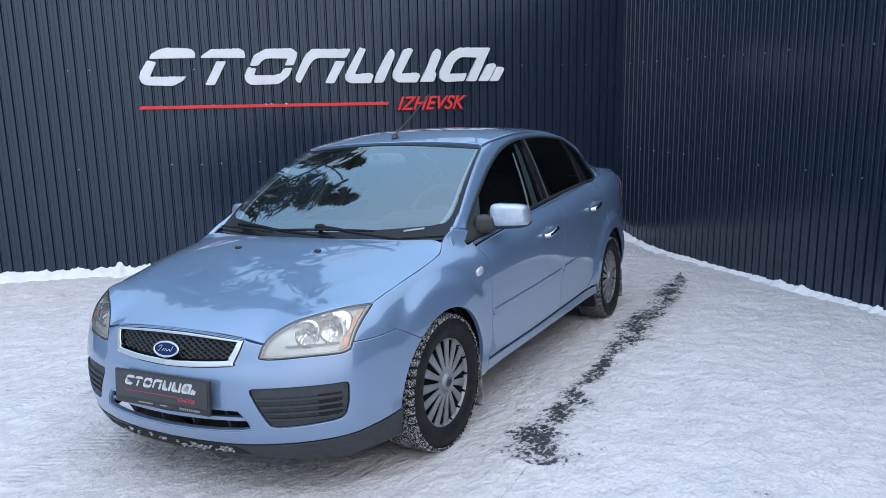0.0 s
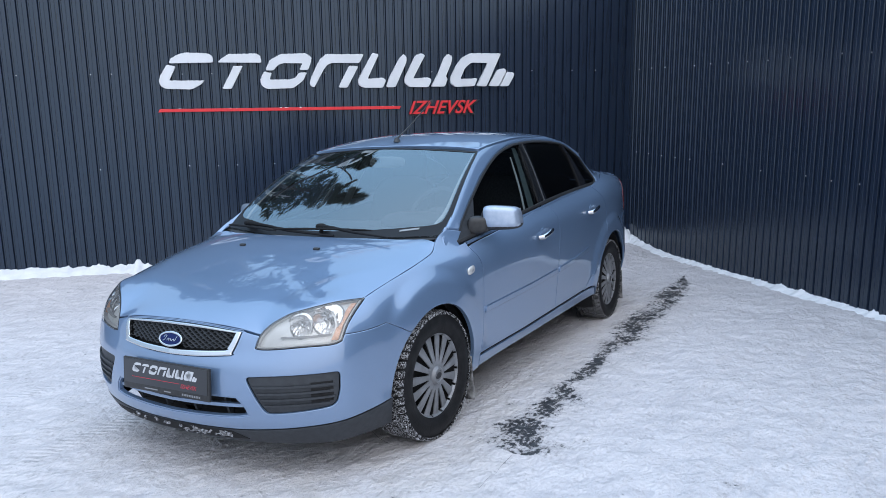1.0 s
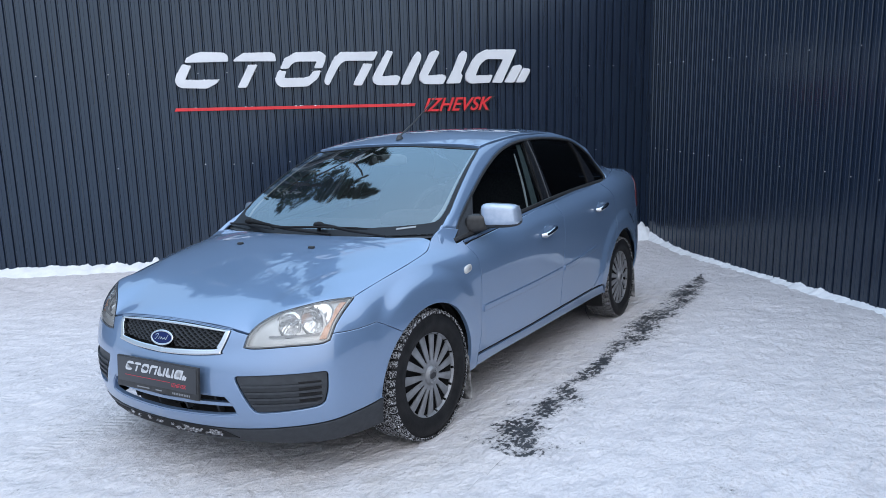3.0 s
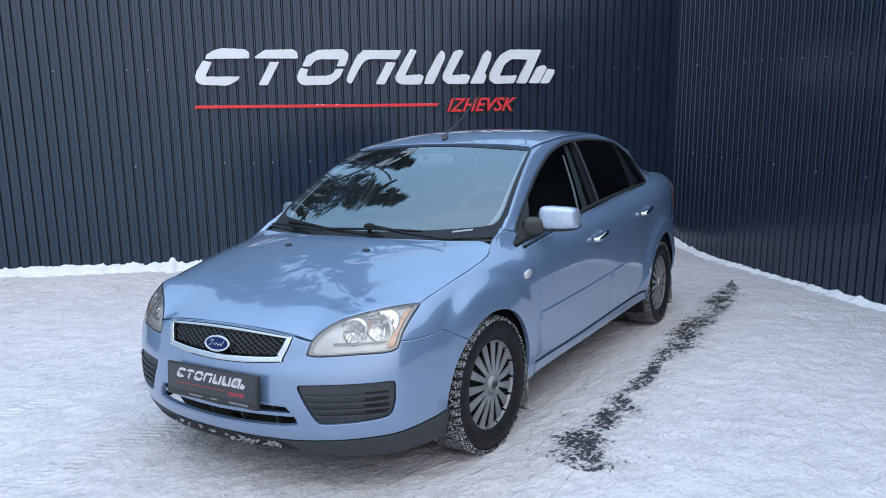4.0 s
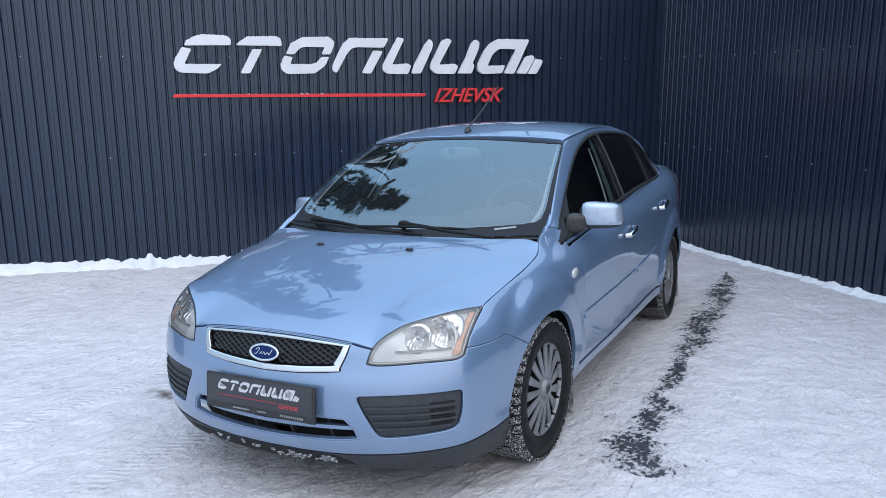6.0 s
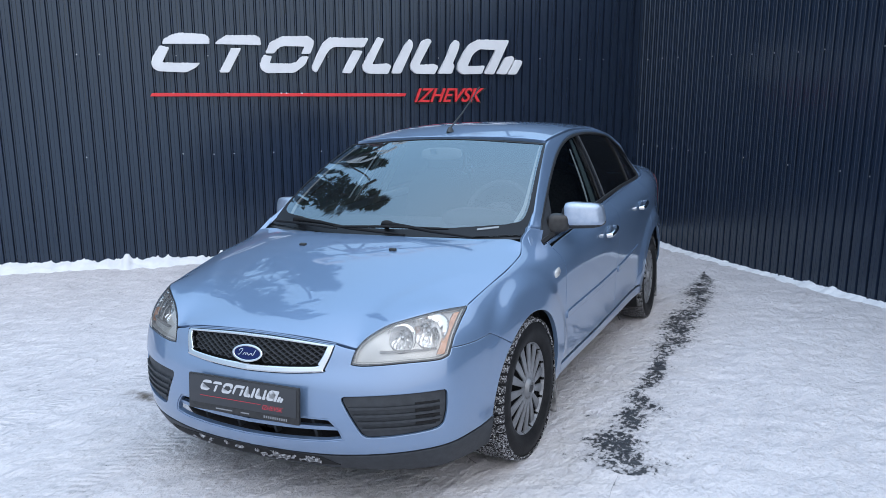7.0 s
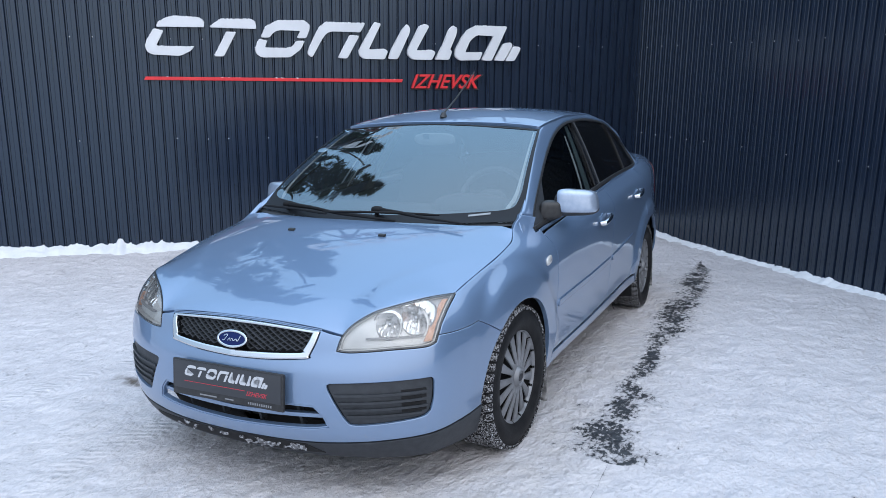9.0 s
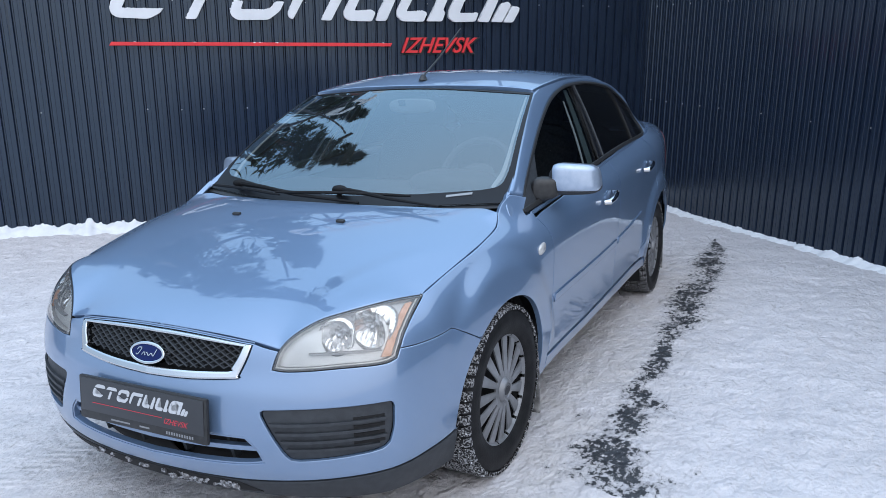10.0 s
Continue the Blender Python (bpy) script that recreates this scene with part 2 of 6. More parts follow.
def tube(points, radius, sides=8, bm=None, closed=False):
    """A round bar along points; radius is a number or one for each point."""
    bm = bm or bmesh.new()
    pts = [Vector(p) for p in points]
    rad = [radius] * len(pts) if isinstance(radius, (int, float)) else list(radius)
    rings, n = [], len(pts)
    for i, p in enumerate(pts):
        d = pts[(i + 1) % n] - pts[i - 1] if closed else pts[min(i + 1, n - 1)] - pts[max(i - 1, 0)]
        d.normalize()
        a = d.cross(Vector((0, 0, 1)) if abs(d.z) < 0.9 else Vector((1, 0, 0))).normalized()
        b = d.cross(a)
        rings.append([bm.verts.new(p + rad[i] * (math.cos(t) * a + math.sin(t) * b)) for t in [math.tau * k / sides for k in range(sides)]])
    for i in range(n if closed else n - 1):
        r, q = rings[i], rings[(i + 1) % n]
        for k in range(sides):
            bm.faces.new((r[k], r[(k + 1) % sides], q[(k + 1) % sides], q[k]))
    if not closed:
        bm.faces.new(rings[0])
        bm.faces.new(rings[-1][::-1])
    return bm


def prism(outline, depth, place, bevel=0.0):
    """A flat shape with thickness. place maps (u, v, w) to the world or the parent."""
    bm = bmesh.new()
    front = [bm.verts.new(place(u, v, depth)) for u, v in outline]
    back = [bm.verts.new(place(u, v, 0.0)) for u, v in outline]
    face = bm.faces.new(front)
    bm.faces.new(back[::-1])
    n = len(outline)
    for i in range(n):
        bm.faces.new((front[i], back[i], back[(i + 1) % n], front[(i + 1) % n]))
    if bevel:
        bmesh.ops.bevel(bm, geom=list(face.edges), offset=bevel, segments=1, affect="EDGES")
    bmesh.ops.triangulate(bm, faces=[f for f in bm.faces if len(f.verts) > 4])
    return bm


# ---- the yard: ground, snow banks and two walls of profiled sheet ----
WALL_TURN = radians(42.0)
ALONG = np.array([math.cos(WALL_TURN), math.sin(WALL_TURN)])
AWAY = np.array([-ALONG[1], ALONG[0]])
FACE, CORNER, TOP = 4.785, 4.30, 3.05         # the lettered wall's distance, where the walls meet, their height
SLOPE_X, SLOPE_Y, BASE = 0.0386, -0.0455, -0.034
PITCH, RIB = 0.10, 0.019


def ground_z(x, y):
    """The packed ground: a slope towards the lettered wall, that eases off far away, and rises to the snow at the walls' feet."""
    a, w = x * ALONG[0] + y * ALONG[1], x * AWAY[0] + y * AWAY[1]
    z = BASE + SLOPE_X * 9 * np.tanh(x / 9) + SLOPE_Y * 9 * np.tanh(y / 9)
    z = z + 0.07 * np.exp(-(((FACE - w) / 0.75) ** 2)) * (w < FACE + 0.5) * (1 + 0.35 * np.clip((-a) / 2.5, -0.6, 1.2))
    return z + 0.012 * np.exp(-(((CORNER - a) / 0.5) ** 2))


def lumps(x, y, scale, seed=0.0):
    return np.array([noise.noise(Vector((p * scale, q * scale, seed))) for p, q in zip(x.ravel(), y.ravel())]).reshape(x.shape)


# One sheet: fine round the car, wide cells out to the horizon.
edges = np.concatenate([-np.geomspace(900, 7.2, 26), np.arange(-6.5, 7.2, 0.035), np.geomspace(7.6, 900, 26)])
gx, gy = np.meshgrid(edges, edges, indexing="ij")
near = (np.abs(gx) < 8) & (np.abs(gy) < 8)
gz = ground_z(gx, gy)
small = np.zeros_like(gz)
small[near] = 0.010 * lumps(gx[near], gy[near], 2.6, 1) + 0.011 * lumps(gx[near], gy[near] * 1.5, 7, 5) + 0.008 * lumps(gx[near], gy[near], 17, 9)
under_car = np.exp(-((np.clip(np.abs(gx) - 0.8, 0, None) / 0.3) ** 2)) * (gy > -0.9) * (gy < 3.8)
gz = gz + small * (1 - 0.6 * under_car)
n_e = len(edges)
idx = np.arange(n_e * n_e).reshape(n_e, n_e)
quads = np.stack([idx[:-1, :-1], idx[1:, :-1], idx[1:, 1:], idx[:-1, 1:]], -1).reshape(-1, 4)

GROUND = material("trodden_snow_and_ice", (0.8, 0.82, 0.86), 0.55)
bsdf = GROUND.node_tree.nodes["Principled BSDF"]
g_co = GROUND.node_tree.nodes.new("ShaderNodeTexCoord")
g_sep = GROUND.node_tree.nodes.new("ShaderNodeSeparateXYZ")
link(GROUND, g_co, "Object", g_sep, "Vector")


def calc(m, kind, a, b=None, clamp=False):
    n = m.node_tree.nodes.new("ShaderNodeMath")
    n.operation, n.use_clamp = kind, clamp
    for i, v in enumerate((a, b)):
        if isinstance(v, tuple):
            link(m, v[0], v[1], n, i)
        elif v is not None:
            n.inputs[i].default_value = v
    return n


def spread(m, value, low, high):
    """1 at low, falling to 0 at high."""
    n = m.node_tree.nodes.new("ShaderNodeMapRange")
    n.interpolation_type = "SMOOTHSTEP"
    n.inputs["From Min"].default_value, n.inputs["From Max"].default_value = low, high
    n.inputs["To Min"].default_value, n.inputs["To Max"].default_value = 1.0, 0.0
    link(m, value[0], value[1], n, "Value")
    return n


def off_by(m, value, centre):
    return (calc(m, "ABSOLUTE", (calc(m, "SUBTRACT", value, centre), "Value")), "Value")


def profile(m, value, low, high, stops):
    """A value that follows stops (0 to 1, grey) while another runs from low to high."""
    n = m.node_tree.nodes.new("ShaderNodeMapRange")
    n.inputs["From Min"].default_value, n.inputs["From Max"].default_value = low, high
    link(m, value[0], value[1], n, "Value")
    r = m.node_tree.nodes.new("ShaderNodeValToRGB")
    while len(r.color_ramp.elements) < len(stops):
        r.color_ramp.elements.new(0.5)
    for e, (at, grey) in zip(r.color_ramp.elements, stops):
        e.position, e.color = at, (grey, grey, grey, 1)
    link(m, n, "Result", r, "Fac")
    return (r, "Color")


gX, gY = (g_sep, "X"), (g_sep, "Y")
mid_n = noise_tex(GROUND, 2.2, 6, 0.62)
crust_n = noise_tex(GROUND, 7, 5, 0.52, (1, 0.8, 1))
grain_n = noise_tex(GROUND, 60, 5, 0.6, (1, 0.7, 1))
snow_c = ramp(GROUND, mid_n, "Fac", 0.3, 0.72, (0.550, 0.525, 0.539), (0.626, 0.597, 0.611))
# the shade in hollows between lumps and grains is put into the colour
hollow_shade = ramp(GROUND, crust_n, "Fac", 0.30, 0.56, (0.78, 0.78, 0.80), (1, 1, 1))
grain_shade = ramp(GROUND, grain_n, "Fac", 0.36, 0.58, (0.80, 0.80, 0.81), (1, 1, 1))
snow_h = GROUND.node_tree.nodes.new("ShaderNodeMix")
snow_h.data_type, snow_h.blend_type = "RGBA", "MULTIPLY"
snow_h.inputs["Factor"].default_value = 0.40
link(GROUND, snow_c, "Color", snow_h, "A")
link(GROUND, hollow_shade, "Color", snow_h, "B")

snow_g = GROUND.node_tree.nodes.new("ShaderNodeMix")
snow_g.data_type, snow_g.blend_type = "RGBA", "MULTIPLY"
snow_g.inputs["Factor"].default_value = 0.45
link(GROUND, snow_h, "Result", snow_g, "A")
link(GROUND, grain_shade, "Color", snow_g, "B")

# Grey-brown road dirt pressed into the snow beside and before the car.
dirt_side = calc(GROUND, "MULTIPLY", (spread(GROUND, off_by(GROUND, gX, 0.62), 0.35, 1.05), "Result"), (spread(GROUND, off_by(GROUND, gY, 1.3), 1.9, 3.4), "Result"))
dirt_fore = calc(GROUND, "MULTIPLY", (spread(GROUND, off_by(GROUND, gX, 0.1), 0.7, 1.7), "Result"), (spread(GROUND, off_by(GROUND, gY, -1.2), 0.5, 1.3), "Result"))
dirt_a = calc(GROUND, "MAXIMUM", (dirt_side, "Value"), (calc(GROUND, "MULTIPLY", (dirt_fore, "Value"), 0.40), "Value"))
dirt_n = noise_tex(GROUND, 4.5, 8, 0.7, (1.2, 1, 1))
dirt_m = calc(GROUND, "MULTIPLY", (dirt_a, "Value"), (ramp(GROUND, dirt_n, "Fac", 0.33, 0.62), "Color"))
dirty = blend(GROUND, (calc(GROUND, "MULTIPLY", (dirt_m, "Value"), 0.50), "Value"), (1, 1, 1), (0.50, 0.455, 0.42))
link(GROUND, snow_g, "Result", dirty, "A")
# Scattered grit and a few small brown stains.
grit_n = noise_tex(GROUND, 42, 5, 0.75)
speck_m = calc(GROUND, "MULTIPLY", (ramp(GROUND, grit_n, "Fac", 0.66, 0.72), "Color"), 0.55)
specked = blend(GROUND, (speck_m, "Value"), (1, 1, 1), (0.30, 0.265, 0.235))
link(GROUND, dirty, "Result", specked, "A")
stain = calc(GROUND, "MULTIPLY", (spread(GROUND, off_by(GROUND, gX, -1.33), 0.05, 0.17), "Result"), (spread(GROUND, off_by(GROUND, gY, -0.12), 0.02, 0.09), "Result"))
stain_m = calc(GROUND, "MULTIPLY", (stain, "Value"), (ramp(GROUND, crust_n, "Fac", 0.42, 0.55), "Color"))
stained = blend(GROUND, (stain_m, "Value"), (1, 1, 1), (0.10, 0.08, 0.065))
link(GROUND, specked, "Result", stained, "A")

# Bare dark ice in a broken strip that tyres have worn beside the car: broad at its near end, thin in the middle.
wob = noise_tex(GROUND, 1.6, 3)
wob_x = calc(GROUND, "MULTIPLY", (calc(GROUND, "SUBTRACT", (wob, "Fac"), 0.5), "Value"), 0.07)
STRIP = [(-0.06, 1.27, 0.0), (-0.02, 1.27, 0.11), (0.05, 1.235, 0.165), (0.13, 1.245, 0.15), (0.21, 1.19, 0.11), (0.42, 1.175, 0.10), (0.62, 1.19, 0.085), (0.80, 1.22, 0.10), (1.0, 1.155, 0.035), (1.18, 1.19, 0.06),
         (1.45, 1.165, 0.045), (1.62, 1.16, 0.055), (1.85, 1.165, 0.08), (2.2, 1.18, 0.11), (2.5, 1.15, 0.13), (2.8, 1.135, 0.13), (3.2, 1.17, 0.10), (3.65, 1.125, 0.13), (4.2, 1.14, 0.08), (4.45, 1.08, 0.03), (4.6, 1.08, 0.0)]
strip_y = lambda col, by: [((y + 0.06) / 4.66, row[col] * by) for row in STRIP for y in row[:1]]  # noqa: E731
strip_c = profile(GROUND, gY, -0.06, 4.6, strip_y(1, 0.5))
strip_c = (calc(GROUND, "MULTIPLY", strip_c, 2.0), "Value")
strip_d = (calc(GROUND, "ABSOLUTE", (calc(GROUND, "SUBTRACT", (calc(GROUND, "ADD", gX, (wob_x, "Value")), "Value"), strip_c), "Value")), "Value")
strip_k = profile(GROUND, gY, -0.06, 4.6, strip_y(2, 1.5))
strip_w = spread(GROUND, (calc(GROUND, "DIVIDE", strip_d, (calc(GROUND, "ADD", strip_k, 0.001), "Value")), "Value"), 0.15, 1.25)
patch_n = noise_tex(GROUND, 30, 5, 0.72, (1.5, 1.0, 1))
broad_n = noise_tex(GROUND, 6.0, 3, 0.6, (1.4, 1, 1))
level = calc(GROUND, "ADD", (calc(GROUND, "MULTIPLY", (strip_w, "Result"), 0.27), "Value"), (calc(GROUND, "MULTIPLY", (broad_n, "Fac"), 0.55), "Value"))
worn = calc(GROUND, "MULTIPLY", (calc(GROUND, "ADD", (patch_n, "Fac"), (level, "Value")), "Value"), 0.8)
worn_r = ramp(GROUND, worn, "Value", 0.815, 0.830)
grey_r = calc(GROUND, "MULTIPLY", (ramp(GROUND, worn, "Value", 0.69, 0.825), "Color"), 0.62)
greyed = blend(GROUND, (grey_r, "Value"), (1, 1, 1), (0.22, 0.215, 0.215))
link(GROUND, stained, "Result", greyed, "A")
bare = blend(GROUND, (worn_r, "Color"), (1, 1, 1), (0.035, 0.036, 0.040))
link(GROUND, greyed, "Result", bare, "A")
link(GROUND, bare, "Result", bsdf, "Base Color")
g_rough = ramp(GROUND, worn_r, "Color", 0.0, 1.0, (0.52, 0.52, 0.52), (0.34, 0.34, 0.34))
link(GROUND, g_rough, "Color", bsdf, "Roughness")

# Tyre prints with cross lugs, left in the snow before the car.
def track(x0, width):
    lane = spread(GROUND, off_by(GROUND, (calc(GROUND, "ADD", gX, (calc(GROUND, "MULTIPLY", gY, -0.09), "Value")), "Value"), x0), width * 0.8, width)
    lugs = calc(GROUND, "SINE", (calc(GROUND, "ADD", (calc(GROUND, "MULTIPLY", gY, 140.0), "Value"), (calc(GROUND, "MULTIPLY", off_by(GROUND, gX, x0), 60.0), "Value")), "Value"))
    reach = calc(GROUND, "MULTIPLY", (lane, "Result"), (spread(GROUND, off_by(GROUND, gY, -1.0), 1.2, 2.2), "Result"))
    return calc(GROUND, "MULTIPLY", (reach, "Value"), (lugs, "Value"))


prints = calc(GROUND, "ADD", (track(-1.61, 0.075), "Value"), (calc(GROUND, "MULTIPLY", (track(-0.66, 0.085), "Value"), 0.7), "Value"))
relief = calc(GROUND, "ADD", (crust_n, "Fac"), (calc(GROUND, "MULTIPLY", (grain_n, "Fac"), 0.36), "Value"))
relief = calc(GROUND, "ADD", (relief, "Value"), (calc(GROUND, "MULTIPLY", (calc(GROUND, "MULTIPLY", (prints, "Value"), (ramp(GROUND, dirt_n, "Fac", 0.36, 0.52), "Color")), "Value"), 0.11), "Value"))
flake_n = noise_tex(GROUND, 17, 2, 0.5, (1, 0.6, 1))
flakes = ramp(GROUND, flake_n, "Fac", 0.42, 0.66)
relief = calc(GROUND, "ADD", (relief, "Value"), (calc(GROUND, "MULTIPLY", (flakes, "Color"), 0.32), "Value"))
relief = calc(GROUND, "SUBTRACT", (relief, "Value"), (calc(GROUND, "MULTIPLY", (worn_r, "Color"), 0.15), "Value"))
bump(GROUND, relief, "Value", 0.72, 0.034)

ground = mesh_object("ground", np.stack([gx, gy, gz], -1).reshape(-1, 3), quads, GROUND)
tagged(ground, "trodden snow and ice with dirt and a dark worn strip", "ground", kind="structure")


def wall_point(along, away, z):
    p = along * ALONG + away * AWAY
    return (p[0], p[1], z)


def sheet_mesh(ribs, z0, z1):
    """One profiled sheet: raised flats, sloping flanks and narrow valleys, folded from thin steel."""
    prof = []
    for i in range(ribs):
        o = i * PITCH
        prof += [(o, RIB), (o + 0.009, 0.0), (o + 0.040, 0.0), (o + 0.0415, 0.002), (o + 0.0435, 0.002), (o + 0.045, 0.0), (o + 0.081, 0.0), (o + 0.090, RIB)]
    prof.append((ribs * PITCH, RIB))
    verts = [(u, d, z) for u, d in prof for z in (z0, z1)] + [(u, d + 0.004, z) for u, d in prof for z in (z0, z1)]
    n = len(prof)
    faces = [(2 * i, 2 * i + 2, 2 * i + 3, 2 * i + 1) for i in range(n - 1)]
    faces += [(2 * n + 2 * i, 2 * n + 2 * i + 1, 2 * n + 2 * i + 3, 2 * n + 2 * i + 2) for i in range(n - 1)]
    me = bpy.data.meshes.new("wall_sheet")
    me.from_pydata(verts, [], faces)
    me.materials.append(WALL)
    return me


def clad_wall(name, start, count, along, label):
    """A wall: a flat backing, with its sheets and screws as parts. along False: the wall that runs towards the yard."""
    if along:
        back = [wall_point(a, FACE + w, z) for a in (start, start + count) for w in (0.03, 0.16) for z in (-0.8, TOP)]
    else:
        back = [wall_point(CORNER + w, FACE - a, z) for a in (start, start + count) for w in (0.03, 0.16) for z in (-0.8, TOP)]
    wall = mesh_object(name, back, [(0, 1, 3, 2), (4, 6, 7, 5), (0, 4, 5, 1), (2, 3, 7, 6), (1, 5, 7, 3), (0, 2, 6, 4)], STEEL, smooth=False)
    tagged(wall, label, "wall", kind="structure")
    me = sheet_mesh(10, -0.75, TOP)
    for i in range(count):
        s = new("wall_sheet", me)
        s.parent = wall
        if along:
            s.matrix_basis = Matrix.Translation(wall_point(start + i, FACE - 0.012 + (0.0012 if i % 2 else 0), 0)) @ pose(0, 0, 0, 0, 0, 42.0)
        else:
            s.matrix_basis = Matrix.Translation(wall_point(CORNER - 0.012 + (0.0012 if i % 2 else 0), FACE - start - i, 0)) @ pose(0, 0, 0, 0, 0, 42.0 - 90.0)
    return wall


wall_north = clad_wall("wall_north", CORNER - 14, 14, True, "tall wall of dark slate profiled steel sheets")
wall_east = clad_wall("wall_east", 0, 12, False, "tall wall of dark slate profiled steel sheets with snow at its foot")
cap_n = box_bm((14.2, 0.24, 0.05))
cap = part("wall_cap_north", cap_n, STEEL, None, smooth=False)
cap.matrix_basis = Matrix.Translation(wall_point(CORNER - 7 + 0.1, FACE + 0.07, TOP + 0.027)) @ pose(0, 0, 0, 0, 0, 42.0)
tagged(cap, "dark folded steel capping on the wall", "wall cap", kind="structure")
cap = part("wall_cap_east", box_bm((0.24, 12.0, 0.05)), STEEL, None, smooth=False)
cap.matrix_basis = Matrix.Translation(wall_point(CORNER + 0.07, FACE - 6.05, TOP + 0.027)) @ pose(0, 0, 0, 0, 0, 42.0)
tagged(cap, "dark folded steel capping on the wall", "wall cap", kind="structure")
trim = part("corner_trim", box_bm((0.03, 0.03, TOP + 0.7), (0, 0, TOP / 2 - 0.35)), WALL, None, smooth=False)
trim.matrix_basis = Matrix.Translation(wall_point(CORNER - 0.02, FACE - 0.02, 0)) @ pose(0, 0, 0, 0, 0, 42.0)
tagged(trim, "dark steel corner trim where the walls meet", "trim", kind="structure")

# Screw heads in two level rows.
screw_bm = lathe([(0.0001, -0.005), (0.0035, -0.0045), (0.005, -0.0025), (0.006, 0.0)], 8, "y")
screw_me = bpy.data.meshes.new("screw")
screw_bm.to_mesh(screw_me)
screw_bm.free()
screw_me.materials.append(GALV)
rnd = random.Random(4)
for z_row in (1.87, 0.895):
    for i in range(22):
        a = CORNER - 0.35 - 0.3 * i - (0.1 if rnd.random() < 0.25 else 0)
        if rnd.random() < 0.6:
            s = new("screw", screw_me)
            s.parent = wall_north
            s.matrix_basis = Matrix.Translation(wall_point(a - 0.035, FACE - 0.0125, z_row + rnd.uniform(-0.006, 0.006))) @ pose(0, 0, 0, 0, 0, 42.0)
    for i in range(19):
        a = 0.17 + 0.3 * i
        if rnd.random() < 0.85:
            s = new("screw", screw_me)
            s.parent = wall_east
            s.matrix_basis = Matrix.Translation(wall_point(CORNER - 0.0125, FACE - a - 0.035, z_row + rnd.uniform(-0.006, 0.006))) @ pose(0, 0, 0, 0, 0, -48.0)


def snow_bank(name, length, place, label, height, seed, wide=0.20, scallop=0.0):
    """A narrow, lumpy ridge of snow against a wall's foot."""
    us, vs = np.arange(0, length + 1e-6, 0.02), np.linspace(0, 1, 11)
    verts = []
    for u in us:
        big = noise.noise(Vector((u * 1.1, seed, 0)))
        bite = noise.noise(Vector((u * 7.5, seed, 3)))
        tiny = noise.noise(Vector((u * 21, seed, 7)))
        h = height(u) * (1 + 0.35 * big + 0.42 * bite + 0.30 * tiny)
        tooth = u / PITCH + 0.25 * noise.noise(Vector((u * 4, seed, 5)))
        h += scallop * (1 - abs(2 * (tooth % 1) - 1) ** 2.5) * (0.6 + 0.5 * noise.noise(Vector((math.floor(tooth) * 3.7, seed, 1))))
        if bite > 0.42:
            h += 0.035 if not scallop else 0.012
        wdt = wide * (1 + 0.3 * big + 0.15 * bite)
        for v in vs:
            up = max(0.0, 1 - v) ** 0.75 * (1 + 0.22 * noise.noise(Vector((u * 9, v * 5, seed))) + 0.16 * noise.noise(Vector((u * 26, v * 9, seed))))
            verts.append(place(u, v * wdt, h * up - 0.03 * v))
    n = len(vs)
    faces = [(i * n + j, i * n + j + 1, (i + 1) * n + j + 1, (i + 1) * n + j) for i in range(len(us) - 1) for j in range(n - 1)]
    return tagged(mesh_object(name, verts, faces, BANK), label, "snow bank", kind="structure")


def bank_north(u, v, h):
    x, y, _ = wall_point(CORNER - u, FACE - v, 0)
    return (x, y, float(ground_z(np.float64(x), np.float64(y))) + h)


def bank_east(u, v, h):
    x, y, _ = wall_point(CORNER - v, FACE - u, 0)
    return (x, y, float(ground_z(np.float64(x), np.float64(y))) + h)


snow_bank("snow_bank_north", 10.0, bank_north, "narrow ridge of fresh snow along the wall", lambda u: 0.070 + 0.10 * math.exp(-((u / 0.35) ** 2)), 2.0, 0.24)
snow_bank("snow_bank_east", 12.0, bank_east, "ragged ridge of snow along the wall", lambda u: 0.020 + 0.07 * math.exp(-((u / 0.45) ** 2)), 11.0, 0.12, 0.030)


# ---- the sign on the lettered wall ----
def on_wall(u, v, w):
    return Vector(wall_point(u, FACE - 0.012 - w, v))


SIGN_SLANT, SIGN_FOOT = 0.57, 1.69      # the letters lean to the right and stand on one line


def slanted(at, points):
    """Letter outline, drawn upright in hundredths of a metre from its left foot, leaned over."""
    return [(at + 0.01 * x + SIGN_SLANT * 0.01 * y, SIGN_FOOT + 0.01 * y) for x, y in points]


SIGN_SHAPES = {}
SIGN_SHAPES["first_letter"] = (
    slanted(-1.19, [(2, 28), (2, 32.5), (7.5, 37), (13, 38.5), (35.5, 38), (41, 36), (45, 31.5), (46.5, 28.5)]),
    slanted(-1.19, [(1, 26.5), (11, 24.5), (11, 10), (47, 10), (45.5, 6), (38.5, 1), (12, 2), (6, 4.5), (1.5, 9.5), (0, 15.5)]),
)
SIGN_SHAPES["second_letter"] = (
    slanted(-0.67, [(-0.5, 28.5), (0.5, 31.5), (5.5, 37), (34, 37.5), (40, 35), (45, 28)]),
    slanted(-0.67, [(17.5, 24.5), (27, 24.5), (27.5, 1), (18, 1)]),
)
SIGN_SHAPES["third_letter"] = (
    slanted(-0.15, [(1, 20), (0.5, 30.5), (8.5, 37), (34.5, 37.5), (42, 34), (45, 29.5), (46.5, 20), (37, 20), (37, 27.5), (15, 27.5), (11, 25.5), (10, 20)]),
    slanted(-0.15, [(0.5, 18.5), (9.5, 17), (10, 10), (32, 10), (37, 11.5), (38, 17), (46.5, 17), (47, 9), (40.5, 1), (12.5, 0.5), (5.5, 4), (1.5, 8.5)]),
)
